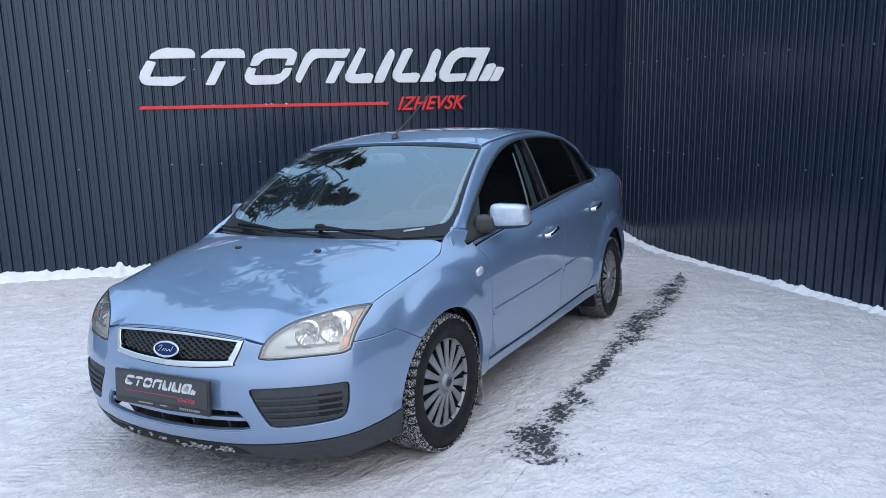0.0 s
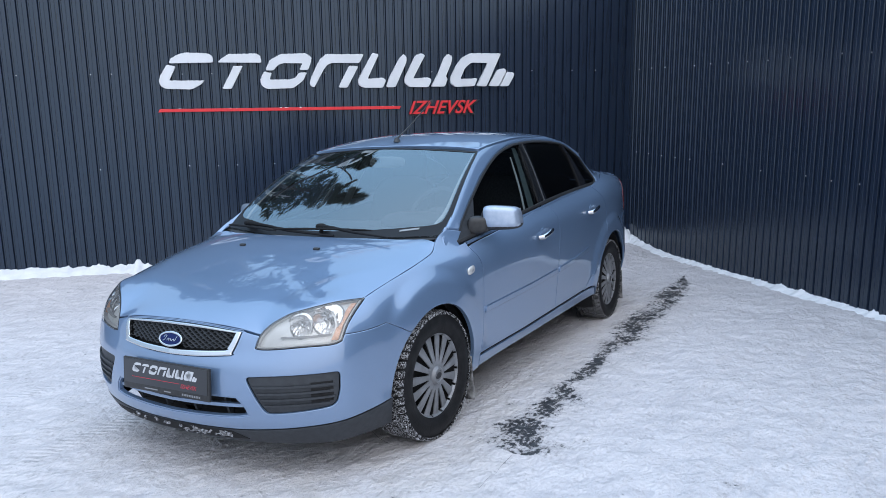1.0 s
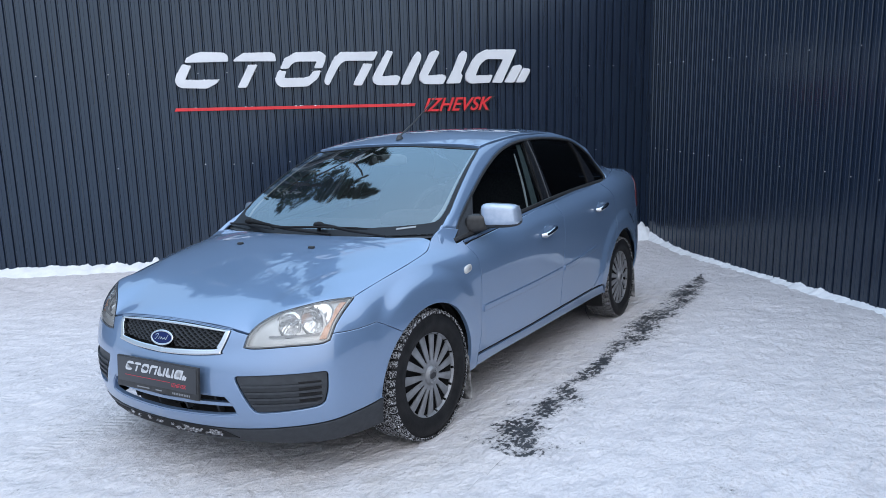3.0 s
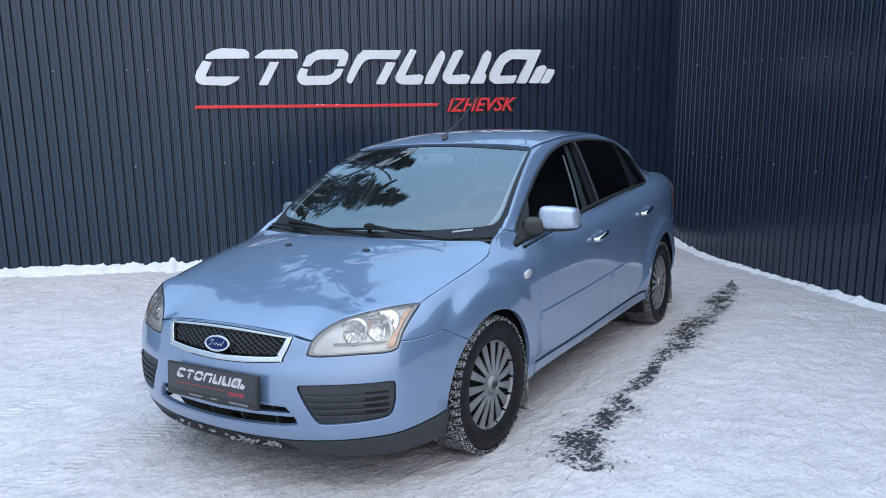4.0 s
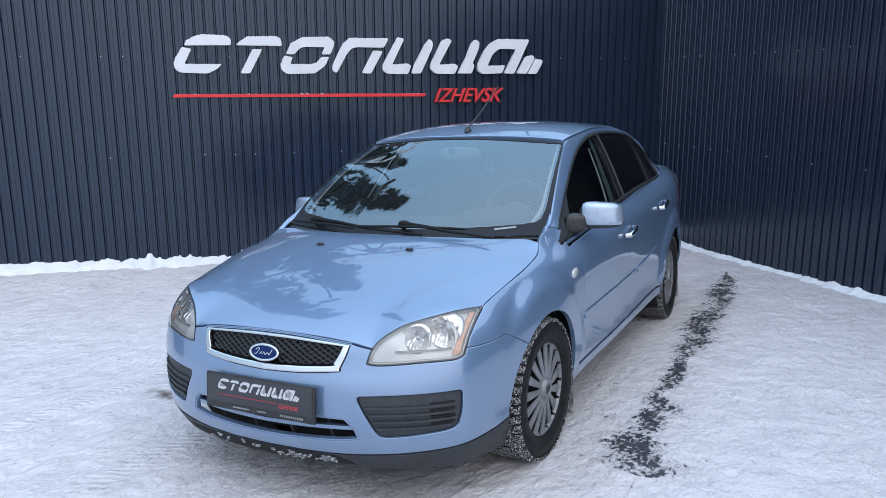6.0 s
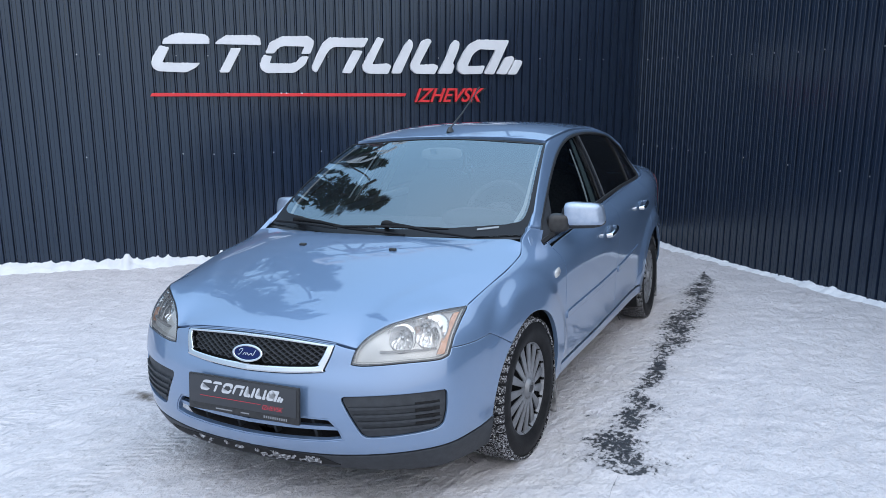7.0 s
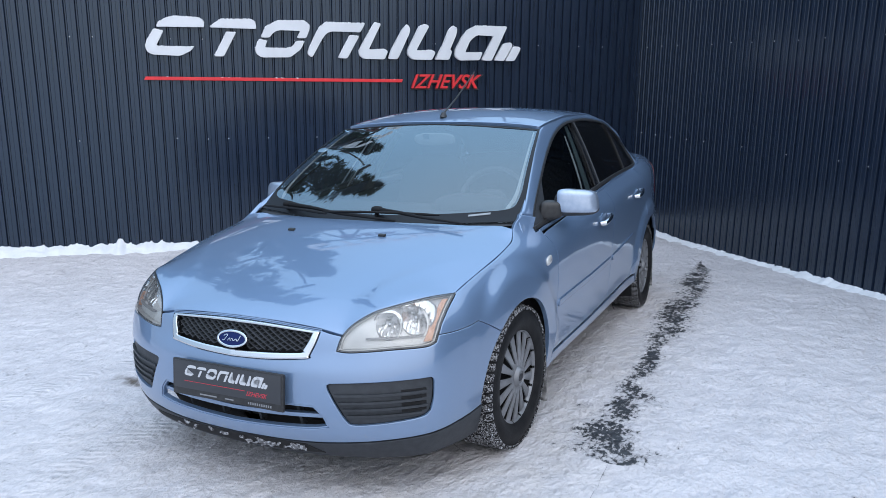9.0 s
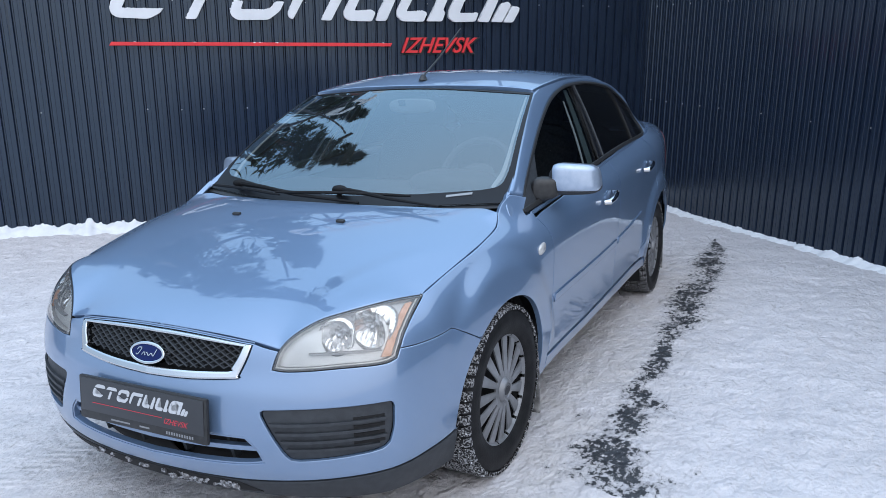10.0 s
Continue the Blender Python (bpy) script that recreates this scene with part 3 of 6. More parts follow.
SIGN_SHAPES["fourth_letter"] = (
    slanted(0.38, [(4, 36.5), (45.5, 36.5), (45.5, 27), (16, 27.5), (11.5, 26), (10, 20.5), (10, 1), (4.5, 3.5), (2, 7), (0.5, 20), (0.5, 30.5)]),
    slanted(0.38, [(36, 24), (46.5, 23.5), (46.5, 0.5), (36.5, 1)]),
)
SIGN_SHAPES["fifth_letter"] = (
    slanted(0.92, [(0.5, 38), (8.5, 36), (9.5, 9.5), (25.5, 11), (31.5, 8.5), (32.5, 0), (10, 0.5), (3.5, 3.5), (0, 8.5), (0, 19)]),
    slanted(0.92, [(36, 36.5), (41.5, 33), (44, 27.5), (46.5, 0.5), (36, 0.5), (34, 10.5), (34, 31)]),
)
SIGN_SHAPES["sixth_letter"] = (
    slanted(1.43, [(4.5, 37), (10.5, 35), (10, 9.5), (27, 10.5), (33, 8), (33.5, 0), (11.5, 0.5), (3.5, 5), (0.5, 10.5), (-0.5, 34.5)]),
    slanted(1.43, [(36.5, 36.5), (43, 33), (45.5, 26), (47, 11), (51, 9), (52.5, 0.5), (36.5, 0.5), (36.5, 16), (34, 32)]),
)
SIGN_SHAPES["seventh_letter"] = (
    slanted(1.96, [(9, 37), (45.5, 36.5), (49, 0), (37, 0.5), (36, 26.5), (16, 27), (11.5, 21.5), (12.5, 8.5), (33, 9), (34.5, 0.5), (12, 0), (4, 4), (0.5, 11), (0, 24), (2, 32)]),
)
SIGN_SHAPES["sign_bars"] = (
    slanted(2.47, [(1, 18.5), (8, 20), (12.5, 17), (12.5, 0), (0.5, 0.5)]),
    slanted(2.47, [(14, 15.5), (21, 15.5), (24.5, 12.5), (24.5, 0), (14, 0)]),
)


def soft_outline(points, size=0.018, keep=0.985):
    """The outline with its corners rounded off a little."""
    out, n = [], len(points)
    for i, p in enumerate(points):
        p, a, b = Vector(p), Vector(points[i - 1]), Vector(points[(i + 1) % n])
        da, db = a - p, b - p
        r = min(size, da.length * 0.42, db.length * 0.42)
        p0, p1 = p + da.normalized() * r, p + db.normalized() * r
        for t in (0.0, 0.5, 1.0):
            out.append((p0 * (1 - t) ** 2 + 2 * p * t * (1 - t) + p1 * t * t)[:])
    return out


rim_rnd = random.Random(9)


def snow_cap(outline, place, depth, parent):
    """Snow that clings to the upward edges of a letter."""
    bm = bmesh.new()
    n = len(outline)
    area = sum(outline[i][0] * outline[(i + 1) % n][1] - outline[(i + 1) % n][0] * outline[i][1] for i in range(n))
    for i in range(n):
        a, b = Vector(outline[i]), Vector(outline[(i + 1) % n])
        d = b - a
        up = -d.x if area > 0 else d.x
        if d.length < 0.004 or up / d.length < 0.30:
            continue
        k = max(2, int(d.length / 0.012))
        for j in range(k + 1):
            p = a.lerp(b, j / k)
            if rim_rnd.random() < 0.12:
                continue
            r = rim_rnd.uniform(0.003, 0.0085) * (0.7 + 0.5 * noise.noise(Vector((p.x * 9, p.y * 9, 2))))
            m = Matrix.Translation(place(p.x, p.y + 0.001, depth * rim_rnd.uniform(0.35, 0.9))) @ Matrix.Diagonal((r * 1.3, r * 1.5, r, 1))
            bmesh.ops.create_icosphere(bm, subdivisions=1, radius=1.0, matrix=m)
    if len(bm.verts):
        return tagged(part("snow_rim", bm, BANK, parent, "thin rim of clinging snow"), kind="stuff")
    bm.free()


SIGN_LIFT = 0.006
for name, shapes in SIGN_SHAPES.items():
    letter = new("sign_letter" if name != "sign_bars" else "sign_ornament")
    tagged(letter, "white cut-out sign letter with clinging snow" if name != "sign_bars" else "two short white slanted bars of the sign", "sign letter", "letters of the wall sign")
    for shape in shapes:
        line = soft_outline(shape)
        lifted = [(u, v + SIGN_LIFT) for u, v in line]
        part("face", prism(lifted, 0.045, on_wall, 0.003), WHITE, letter)
        snow_cap(lifted, on_wall, 0.045, letter)
strip_ob = part("sign_underline", prism([(-1.153, 1.474), (-1.134, 1.506), (1.446, 1.493), (1.431, 1.461)], 0.035, on_wall, 0.003), SIGN_RED, None)
tagged(strip_ob, "long red slanted underline of the wall sign", "sign")
u_snow = bmesh.new()
for k in range(14):
    p = rim_rnd.uniform(-1.1, 1.4)
    r = rim_rnd.uniform(0.004, 0.009)
    bmesh.ops.create_icosphere(u_snow, subdivisions=1, radius=1, matrix=Matrix.Translation(on_wall(p, 1.503 - 0.005 * (p + 1.1), 0.02)) @ Matrix.Diagonal((r * 2.2, r * 2, r, 1)))
tagged(part("snow_crumbs", u_snow, BANK, strip_ob, "crumbs of snow"), kind="stuff")


def lettering(name, text, size, mat, parent, matrix, depth=0.0, shear=0.0, space=1.0, heavy=0.0):
    """Letters of the built-in font as one mesh."""
    cu = bpy.data.curves.new(name, "FONT")
    cu.body, cu.size, cu.extrude, cu.shear, cu.space_character, cu.offset = text, size, depth, shear, space, heavy
    tmp = bpy.data.objects.new("tmp", cu)
    scene.collection.objects.link(tmp)
    bpy.context.view_layer.update()
    me = bpy.data.meshes.new_from_object(tmp.evaluated_get(bpy.context.evaluated_depsgraph_get()))
    bpy.data.objects.remove(tmp)
    bpy.data.curves.remove(cu)
    me.materials.clear()
    me.materials.append(mat)
    ob = new(name, me)
    ob.parent = parent
    ob.matrix_basis = matrix
    return ob


town = new("town_name_sign")
tagged(town, "red raised italic letters IZHEVSK on the wall", "sign")
town_m = Matrix.Translation(on_wall(1.525, 1.402, 0.020)) @ pose(0, 0, 0, 0, 0, 42.0) @ pose(0, 0, 0, 90, 0, 0)
lettering("letters", "IZHEVSK", 0.208, SIGN_RED, town, town_m @ Matrix.Diagonal((0.95, 1, 1, 1)), 0.018, 0.42, 1.0, 0.0025)

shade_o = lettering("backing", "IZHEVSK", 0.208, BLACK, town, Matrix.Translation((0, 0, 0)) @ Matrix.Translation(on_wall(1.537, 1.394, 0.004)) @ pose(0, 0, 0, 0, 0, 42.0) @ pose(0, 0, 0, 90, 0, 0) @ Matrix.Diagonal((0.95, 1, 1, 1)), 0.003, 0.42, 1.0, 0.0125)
tagged(shade_o, "black backing a little larger than the letters")

# Snow on the wall's capping, and the second sign that stands on a rail above it.
cap_snow = snow_bank("cap_snow", 13.5, lambda u, v, h: wall_point(CORNER - u + 0.1, FACE - 0.06 + v * 1.2, TOP + 0.05 + h), "thin snow lying on the wall's capping", lambda u: 0.045, 21.0)


def above_wall(u, v, w):
    return Vector(wall_point(u, FACE + 0.12 - w, v))


RAIL_Z = 3.74
rail = part("sign_rail", tube([above_wall(-1.7, RAIL_Z, 0), above_wall(0.6, RAIL_Z, 0), above_wall(2.9, RAIL_Z, 0)], 0.03, 8), STEEL, None)
tagged(rail, "dark steel rail that carries letters above the wall", "sign rail")
for u in (-1.4, 0.3, 1.6, 2.6):
    part("rail_post", tube([above_wall(u, TOP - 0.2, 0), above_wall(u, RAIL_Z + 0.02, 0)], 0.028, 8), STEEL, rail)
for u0, u1 in ((1.15, 1.6), (1.95, 1.6), (-0.1, 0.3), (0.7, 0.3), (-1.75, -1.4), (-1.0, -1.4)):
    part("rail_brace", tube([above_wall(u0, TOP - 0.1, 0.02), above_wall((u0 + u1) / 2, (TOP + RAIL_Z) / 2, 0.02), above_wall(u1, RAIL_Z - 0.02, 0.0)], 0.022, 6), STEEL, rail)
for name, shapes in SIGN_SHAPES.items():
    letter = new("roof_letter")
    tagged(letter, "white letter standing on a rail above the wall", "sign letter", "letters above the wall")
    for shape in shapes:
        part("face", prism([(0.75 * (u - 0.83) + 1.1, RAIL_Z + 0.04 + (v - 1.69) * 0.78) for u, v in soft_outline(shape)], 0.04, above_wall), WHITE, letter)
roof_town = new("roof_town_name")
tagged(roof_town, "red letters IZHEVSK hung below the rail", "sign")
lettering("letters", "IZHEVSK", 0.22, RED_DULL, roof_town, Matrix.Translation(above_wall(0.2, RAIL_Z - 0.26, 0.05)) @ pose(0, 0, 0, 0, 0, 42.0) @ pose(0, 0, 0, 90, 0, 0), 0.02, 0.3, 1.0, 0.006)


# ---- the car: its surfaces ----
# Car axes: x to its left side, y to the rear from the front axle, z up from the ground.
car = new("car")
tagged(car, "light blue four-door saloon car parked on snow", "car")
c_up = Vector((-SLOPE_X, -SLOPE_Y, 1)).normalized()
c_back = Vector((0, 1, SLOPE_Y)).normalized()
c_left = c_back.cross(c_up)
car.matrix_basis = Matrix.Translation((0.025, -0.015, -0.032)) @ Matrix((c_left, c_back, c_up)).transposed().to_4x4()
WHEELBASE, HUB_Z, ARCH_F, ARCH_R = 2.72, 0.305, 0.342, 0.382


def pchip(xk, yk, x):
    """A smooth curve through points that never overshoots; straight on beyond the ends."""
    xk, yk, x = np.asarray(xk, float), np.asarray(yk, float), np.asarray(x, float)
    h, d = np.diff(xk), np.diff(yk) / np.diff(xk)
    m = np.zeros(len(xk))
    m[0], m[-1] = d[0], d[-1]
    for i in range(1, len(xk) - 1):
        if d[i - 1] * d[i] > 0:
            w1, w2 = 2 * h[i] + h[i - 1], h[i] + 2 * h[i - 1]
            m[i] = (w1 + w2) / (w1 / d[i - 1] + w2 / d[i])
    i = np.clip(np.searchsorted(xk, x) - 1, 0, len(h) - 1)
    t = (x - xk[i]) / h[i]
    y = yk[i] * (1 + 2 * t) * (1 - t) ** 2 + h[i] * m[i] * t * (1 - t) ** 2 + yk[i + 1] * t * t * (3 - 2 * t) + h[i] * m[i + 1] * t * t * (t - 1)
    y = np.where(x < xk[0], yk[0] + m[0] * (x - xk[0]), y)
    return np.where(x > xk[-1], yk[-1] + m[-1] * (x - xk[-1]), y)


def through_points(points, n=24):
    """A rounded line through points (Catmull-Rom)."""
    p = np.asarray(points, float)
    if len(p) < 3:
        return p
    p = np.vstack([2 * p[0] - p[1], p, 2 * p[-1] - p[-2]])
    out = []
    for i in range(1, len(p) - 2):
        a, b, c, d = p[i - 1 : i + 3]
        for t in np.linspace(0, 1, n, endpoint=False):
            out.append(0.5 * (2 * b + (c - a) * t + (2 * a - 5 * b + 4 * c - d) * t * t + (3 * b - a - 3 * c + d) * t**3))
    out.append(p[-2])
    return np.array(out)


# The widest outline seen from above, and at stations along it how far the body draws in at each height.
PLAN = [(0, -0.862), (0.2, -0.850), (0.4, -0.815), (0.58, -0.748), (0.73, -0.632), (0.798, -0.49), (0.836, -0.34), (0.866, -0.05), (0.872, 0.35),
        (0.884, 0.8), (0.890, 1.2), (0.890, 2.1), (0.886, 2.72), (0.846, 3.15), (0.770, 3.45), (0.6, 3.655), (0.3, 3.72), (0, 3.735)]
plan = through_points(PLAN, 160)
plan_s = np.concatenate([[0], np.cumsum(np.hypot(*np.diff(plan, axis=0).T))])
plan_t = np.gradient(plan, plan_s, axis=0)
plan_n = np.stack([plan_t[:, 1], -plan_t[:, 0]], -1)
plan_n /= np.linalg.norm(plan_n, axis=1)[:, None]
HALF = plan_s[-1]
PROFILES = [
    (0.000, [(0.14, 0.10), (0.20, 0.05), (0.28, 0.012), (0.40, 0.0), (0.50, 0.008), (0.56, 0.03), (0.61, 0.048), (0.66, 0.085), (0.75, 0.20)]),
    (0.400, [(0.14, 0.10), (0.20, 0.05), (0.28, 0.015), (0.40, 0.0), (0.50, 0.010), (0.57, 0.040), (0.64, 0.062), (0.75, 0.16)]),
    (0.580, [(0.14, 0.10), (0.20, 0.05), (0.28, 0.015), (0.40, 0.0), (0.50, 0.010), (0.57, 0.030), (0.64, 0.058), (0.70, 0.095), (0.78, 0.18)]),
    (0.775, [(0.14, 0.09), (0.20, 0.05), (0.28, 0.012), (0.40, 0.0), (0.50, 0.002), (0.59, 0.018), (0.66, 0.042), (0.72, 0.085), (0.80, 0.17)]),
    (0.960, [(0.14, 0.08), (0.20, 0.045), (0.28, 0.01), (0.40, 0.0), (0.56, 0.0), (0.64, 0.015), (0.70, 0.045), (0.75, 0.085), (0.82, 0.16)]),
    (1.110, [(0.14, 0.08), (0.20, 0.055), (0.28, 0.030), (0.40, 0.024), (0.52, 0.026), (0.60, 0.030), (0.66, 0.036), (0.70, 0.046), (0.74, 0.066), (0.78, 0.10), (0.86, 0.19)]),
    (1.390, [(0.14, 0.06), (0.30, 0.022), (0.60, 0.024), (0.66, 0.030), (0.72, 0.042), (0.78, 0.058), (0.82, 0.078), (0.845, 0.106), (0.86, 0.138), (0.95, 0.26)]),
    (1.630, [(0.14, 0.06), (0.25, 0.015), (0.40, 0.012), (0.62, 0.010), (0.70, 0.016), (0.77, 0.028), (0.82, 0.047), (0.86, 0.084), (0.93, 0.150), (1.0, 0.185)]),
    (1.790, [(0.14, 0.07), (0.25, 0.018), (0.40, 0.006), (0.60, 0.002), (0.72, 0.0), (0.78, 0.006), (0.83, 0.032), (0.877, 0.076), (0.94, 0.100), (0.986, 0.117)]),
    (2.240, [(0.14, 0.08), (0.24, 0.035), (0.30, 0.022), (0.42, 0.018), (0.60, 0.010), (0.76, 0.0), (0.84, 0.008), (0.89, 0.036), (0.925, 0.070), (1.0, 0.10)]),
    (2.640, [(0.14, 0.08), (0.24, 0.035), (0.30, 0.022), (0.42, 0.020), (0.62, 0.010), (0.80, 0.0), (0.88, 0.006), (0.93, 0.036), (0.965, 0.071), (1.05, 0.12)]),
    (3.540, [(0.14, 0.08), (0.24, 0.035), (0.31, 0.022), (0.42, 0.020), (0.64, 0.010), (0.86, 0.0), (0.94, 0.010), (1.00, 0.050), (1.038, 0.095), (1.1, 0.14)]),
    (4.160, [(0.14, 0.06), (0.30, 0.0), (0.70, 0.0), (0.92, 0.0), (1.01, 0.018), (1.07, 0.062), (1.108, 0.125), (1.13, 0.20)]),
    (4.590, [(0.14, 0.08), (0.30, 0.02), (0.50, 0.0), (0.80, 0.006), (0.98, 0.016), (1.06, 0.055), (1.10, 0.11), (1.13, 0.20)]),
    (HALF, [(0.16, 0.08), (0.30, 0.03), (0.45, 0.0), (0.62, 0.005), (0.80, 0.03), (0.97, 0.050), (1.05, 0.085), (1.09, 0.135), (1.16, 0.2)]),
]
TAB_S, TAB_Z = np.linspace(0, HALF, 700), np.linspace(0.10, 1.16, 300)
stations = np.array([pchip(*zip(*rows), TAB_Z) for _, rows in PROFILES])
table = np.array([pchip([s for s, _ in PROFILES], stations[:, j], TAB_S) for j in range(len(TAB_Z))]).T


def smoothed(tab, sigma, axis):
    k = np.arange(-3 * sigma, 3 * sigma + 1)
    w = np.exp(-0.5 * (k / sigma) ** 2)
    w /= w.sum()
    tab = np.moveaxis(tab, axis, 0)
    ext = np.concatenate([tab[3 * sigma : 0 : -1], tab, tab[-2 : -3 * sigma - 2 : -1]]) if axis == 0 else np.concatenate([2 * tab[:1] - tab[3 * sigma : 0 : -1], tab, 2 * tab[-1:] - tab[-2 : -3 * sigma - 2 : -1]])
    out = sum(wi * ext[i : i + len(tab)] for i, wi in enumerate(w))
    return np.moveaxis(out, 0, axis)


table = smoothed(smoothed(table, 12, 0), 5, 1)


def step_down(r, a, b):
    t = np.clip((r - a) / (b - a), 0, 1)
    return 1 - t * t * (3 - 2 * t)


def body(s, z, lift=0.0):
    """The lower body: a place on the outline, and a height. lift moves out from the skin."""
    s, z = np.asarray(s, float), np.asarray(z, float)
    a = np.abs(s)
    x, y = np.interp(a, plan_s, plan[:, 0]), np.interp(a, plan_s, plan[:, 1])
    nx, ny = np.interp(a, plan_s, plan_n[:, 0]), np.interp(a, plan_s, plan_n[:, 1])
    fs = np.clip(a / HALF * (len(TAB_S) - 1), 0, len(TAB_S) - 1.001)
    fz = np.clip((z - TAB_Z[0]) / (TAB_Z[-1] - TAB_Z[0]) * (len(TAB_Z) - 1), 0, len(TAB_Z) - 1.001)
    i, j = fs.astype(int), fz.astype(int)
    u, v = fs - i, fz - j
    ins = table[i, j] * (1 - u) * (1 - v) + table[i + 1, j] * u * (1 - v) + table[i, j + 1] * (1 - u) * v + table[i + 1, j + 1] * u * v
    for yw, grow, r0, r1 in ((0.0, 0.023, 0.435, 0.515), (WHEELBASE, 0.020, 0.46, 0.53)):
        r = np.hypot(y - yw, (z - HUB_Z))
        ins = ins - grow * step_down(r, r0, r1) * (np.abs(y - yw) < 0.7) * np.clip((z - 0.27) / 0.14, 0, 1) * (step_down(-y, 0.18, 0.46) * (0.3 + 0.7 * step_down(y, 0.10, 0.40)) if yw == 0 else 1)
    ins = ins - lift
    return np.stack([(x - nx * ins) * np.where(s < 0, -1, 1), y - ny * ins, z + 0 * x], -1)


def side_x(y, z):
    """The upper side: pillars and windows lean in towards the roof."""
    b = pchip([0.2, 0.35, 0.7, 1.0, 1.5, 2.1, 2.7, 3.2], [0.742, 0.757, 0.790, 0.812, 0.842, 0.850, 0.862, 0.845], y)
    d = z - 0.95
    # the rear pillar rolls in towards the rear screen
    roll, over = 1.5 * (1 - step_down(y, 2.48, 2.95)), np.clip(z - 1.05, 0, None)
    # the screen pillar and the roof rail round over along their upper edge
    crown_z = pchip([0.305, 0.42, 0.618, 0.75, 0.88, 0.985, 1.2, 1.6, 2.0, 2.2, 2.45], [0.968, 1.034, 1.158, 1.233, 1.300, 1.343, 1.393, 1.424, 1.424, 1.408, 1.332], y)
    crown = np.clip(z - crown_z + 0.045, 0, 0.06) * step_down(y, 2.2, 2.45)
    return b - 0.47 * d - 0.17 * d * np.abs(d) - roll * over**2 / (over + 0.05) - 3.2 * crown**2


def upper(y, z, lift=0.0):
    y, z = np.asarray(y, float), np.asarray(z, float)
    return np.stack([side_x(y, z) + lift, y, z + 0.45 * lift], -1)


def bonnet_z(x, y):
    mid = pchip([-0.83, -0.80, -0.76, -0.70, -0.55, -0.35, -0.15, 0.0, 0.09, 0.25], [0.600, 0.640, 0.672, 0.707, 0.768, 0.832, 0.888, 0.921, 0.935, 0.950], y)
    rim = pchip([-0.80, -0.744, -0.6, -0.424, -0.2, 0.0, 0.152, 0.25], [0.52, 0.575, 0.665, 0.752, 0.812, 0.852, 0.884, 0.905], y)
    a = np.abs(x) / 0.75
    fold = pchip([-0.763, -0.649, -0.506, -0.369, -0.226, -0.095], [0.414, 0.453, 0.491, 0.551, 0.628, 0.695], y)
    crease = 0.003 * np.exp(-(((np.abs(x) - fold) / 0.045) ** 2)) * step_down(-y, 0.55, 0.74) * step_down(y, -0.30, -0.10)
    return mid - (mid - rim) * (0.25 * a**2 + 0.75 * a**4.2) + crease


seat_xy, seat_dz = np.zeros((1, 2)), np.zeros(1)


def bonnet_at(x, y, lift=0.0):
    """The bonnet, eased along its rim to lie flush with wings and lamps."""
    x, y = np.asarray(x, float), np.asarray(y, float)
    q = np.stack([np.abs(x).ravel(), y.ravel()], -1)
    d2 = ((q[:, None] - seat_xy[None]) ** 2).sum(-1) + 1e-5
    w = 1 / d2**1.5
    ease = (w @ seat_dz) / w.sum(1) * np.exp(-d2.min(1) / 0.16**2)
    return np.stack([x, y, bonnet_z(x, y) + ease.reshape(x.shape) + lift], -1)


def roof_at(x, y, lift=0.0):
    x, y = np.asarray(x, float), np.asarray(y, float)
    mid = pchip([0.85, 0.98, 1.1, 1.25, 1.45, 1.65, 2.0, 2.2, 2.35, 2.5, 2.7], [1.350, 1.389, 1.419, 1.447, 1.463, 1.468, 1.464, 1.446, 1.418, 1.380, 1.32], y)
    rim = pchip([0.85, 0.98, 1.2, 1.6, 2.0, 2.2, 2.35, 2.5, 2.7], [1.310, 1.352, 1.389, 1.419, 1.419, 1.402, 1.362, 1.312, 1.24], y)
    a = np.abs(x) / 0.60
    return np.stack([x, y, mid - (mid - rim) * (0.55 * a**2 + 0.45 * a**4) + lift], -1)


def screen_at(u, v, lift=0.0):
    """The windscreen: u from -1 to 1 across, v from 0 at its foot to 1 at the roof."""
    u, v = np.asarray(u, float), np.asarray(v, float)
    x = u * (0.752 + (0.613 - 0.752) * v)
    bow = 1.4 * u**2 - 0.4 * u**4
    y = 0.155 + (0.945 - 0.155) * v + (0.160 + (0.030 - 0.160) * v) * bow
    z = 0.922 + (1.372 - 0.922) * v + 0.030 * np.sin(np.pi * np.clip(v, 0, 1)) + (0.022 + (-0.030 - 0.022) * v) * bow
    return np.stack([x, y - 0.4 * lift, z + 0.9 * lift], -1)


def rear_screen_at(u, v, lift=0.0):
    u, v = np.asarray(u, float), np.asarray(v, float)
    x = u * (0.66 + (0.585 - 0.66) * v)
    y = 3.13 + (2.48 - 3.13) * v - (0.16 + (0.04 - 0.16) * v) * u * u
    z = 1.085 + (1.378 - 1.085) * v + 0.02 * np.sin(np.pi * np.clip(v, 0, 1)) + (-0.05 * v) * u * u
    return np.stack([x, y + 0.4 * lift, z + 0.9 * lift], -1)


def boot_at(x, y, lift=0.0):
    x, y = np.asarray(x, float), np.asarray(y, float)
    mid = pchip([2.9, 3.1, 3.4, 3.6, 3.7, 3.76], [1.104, 1.112, 1.116, 1.110, 1.084, 1.02], y)
    return np.stack([x, y, mid - 0.035 * (np.abs(x) / 0.75) ** 3 + lift], -1)


# ---- panels: trimmed pieces of those surfaces, with folded edges ----
from mathutils.geometry import delaunay_2d_cdt


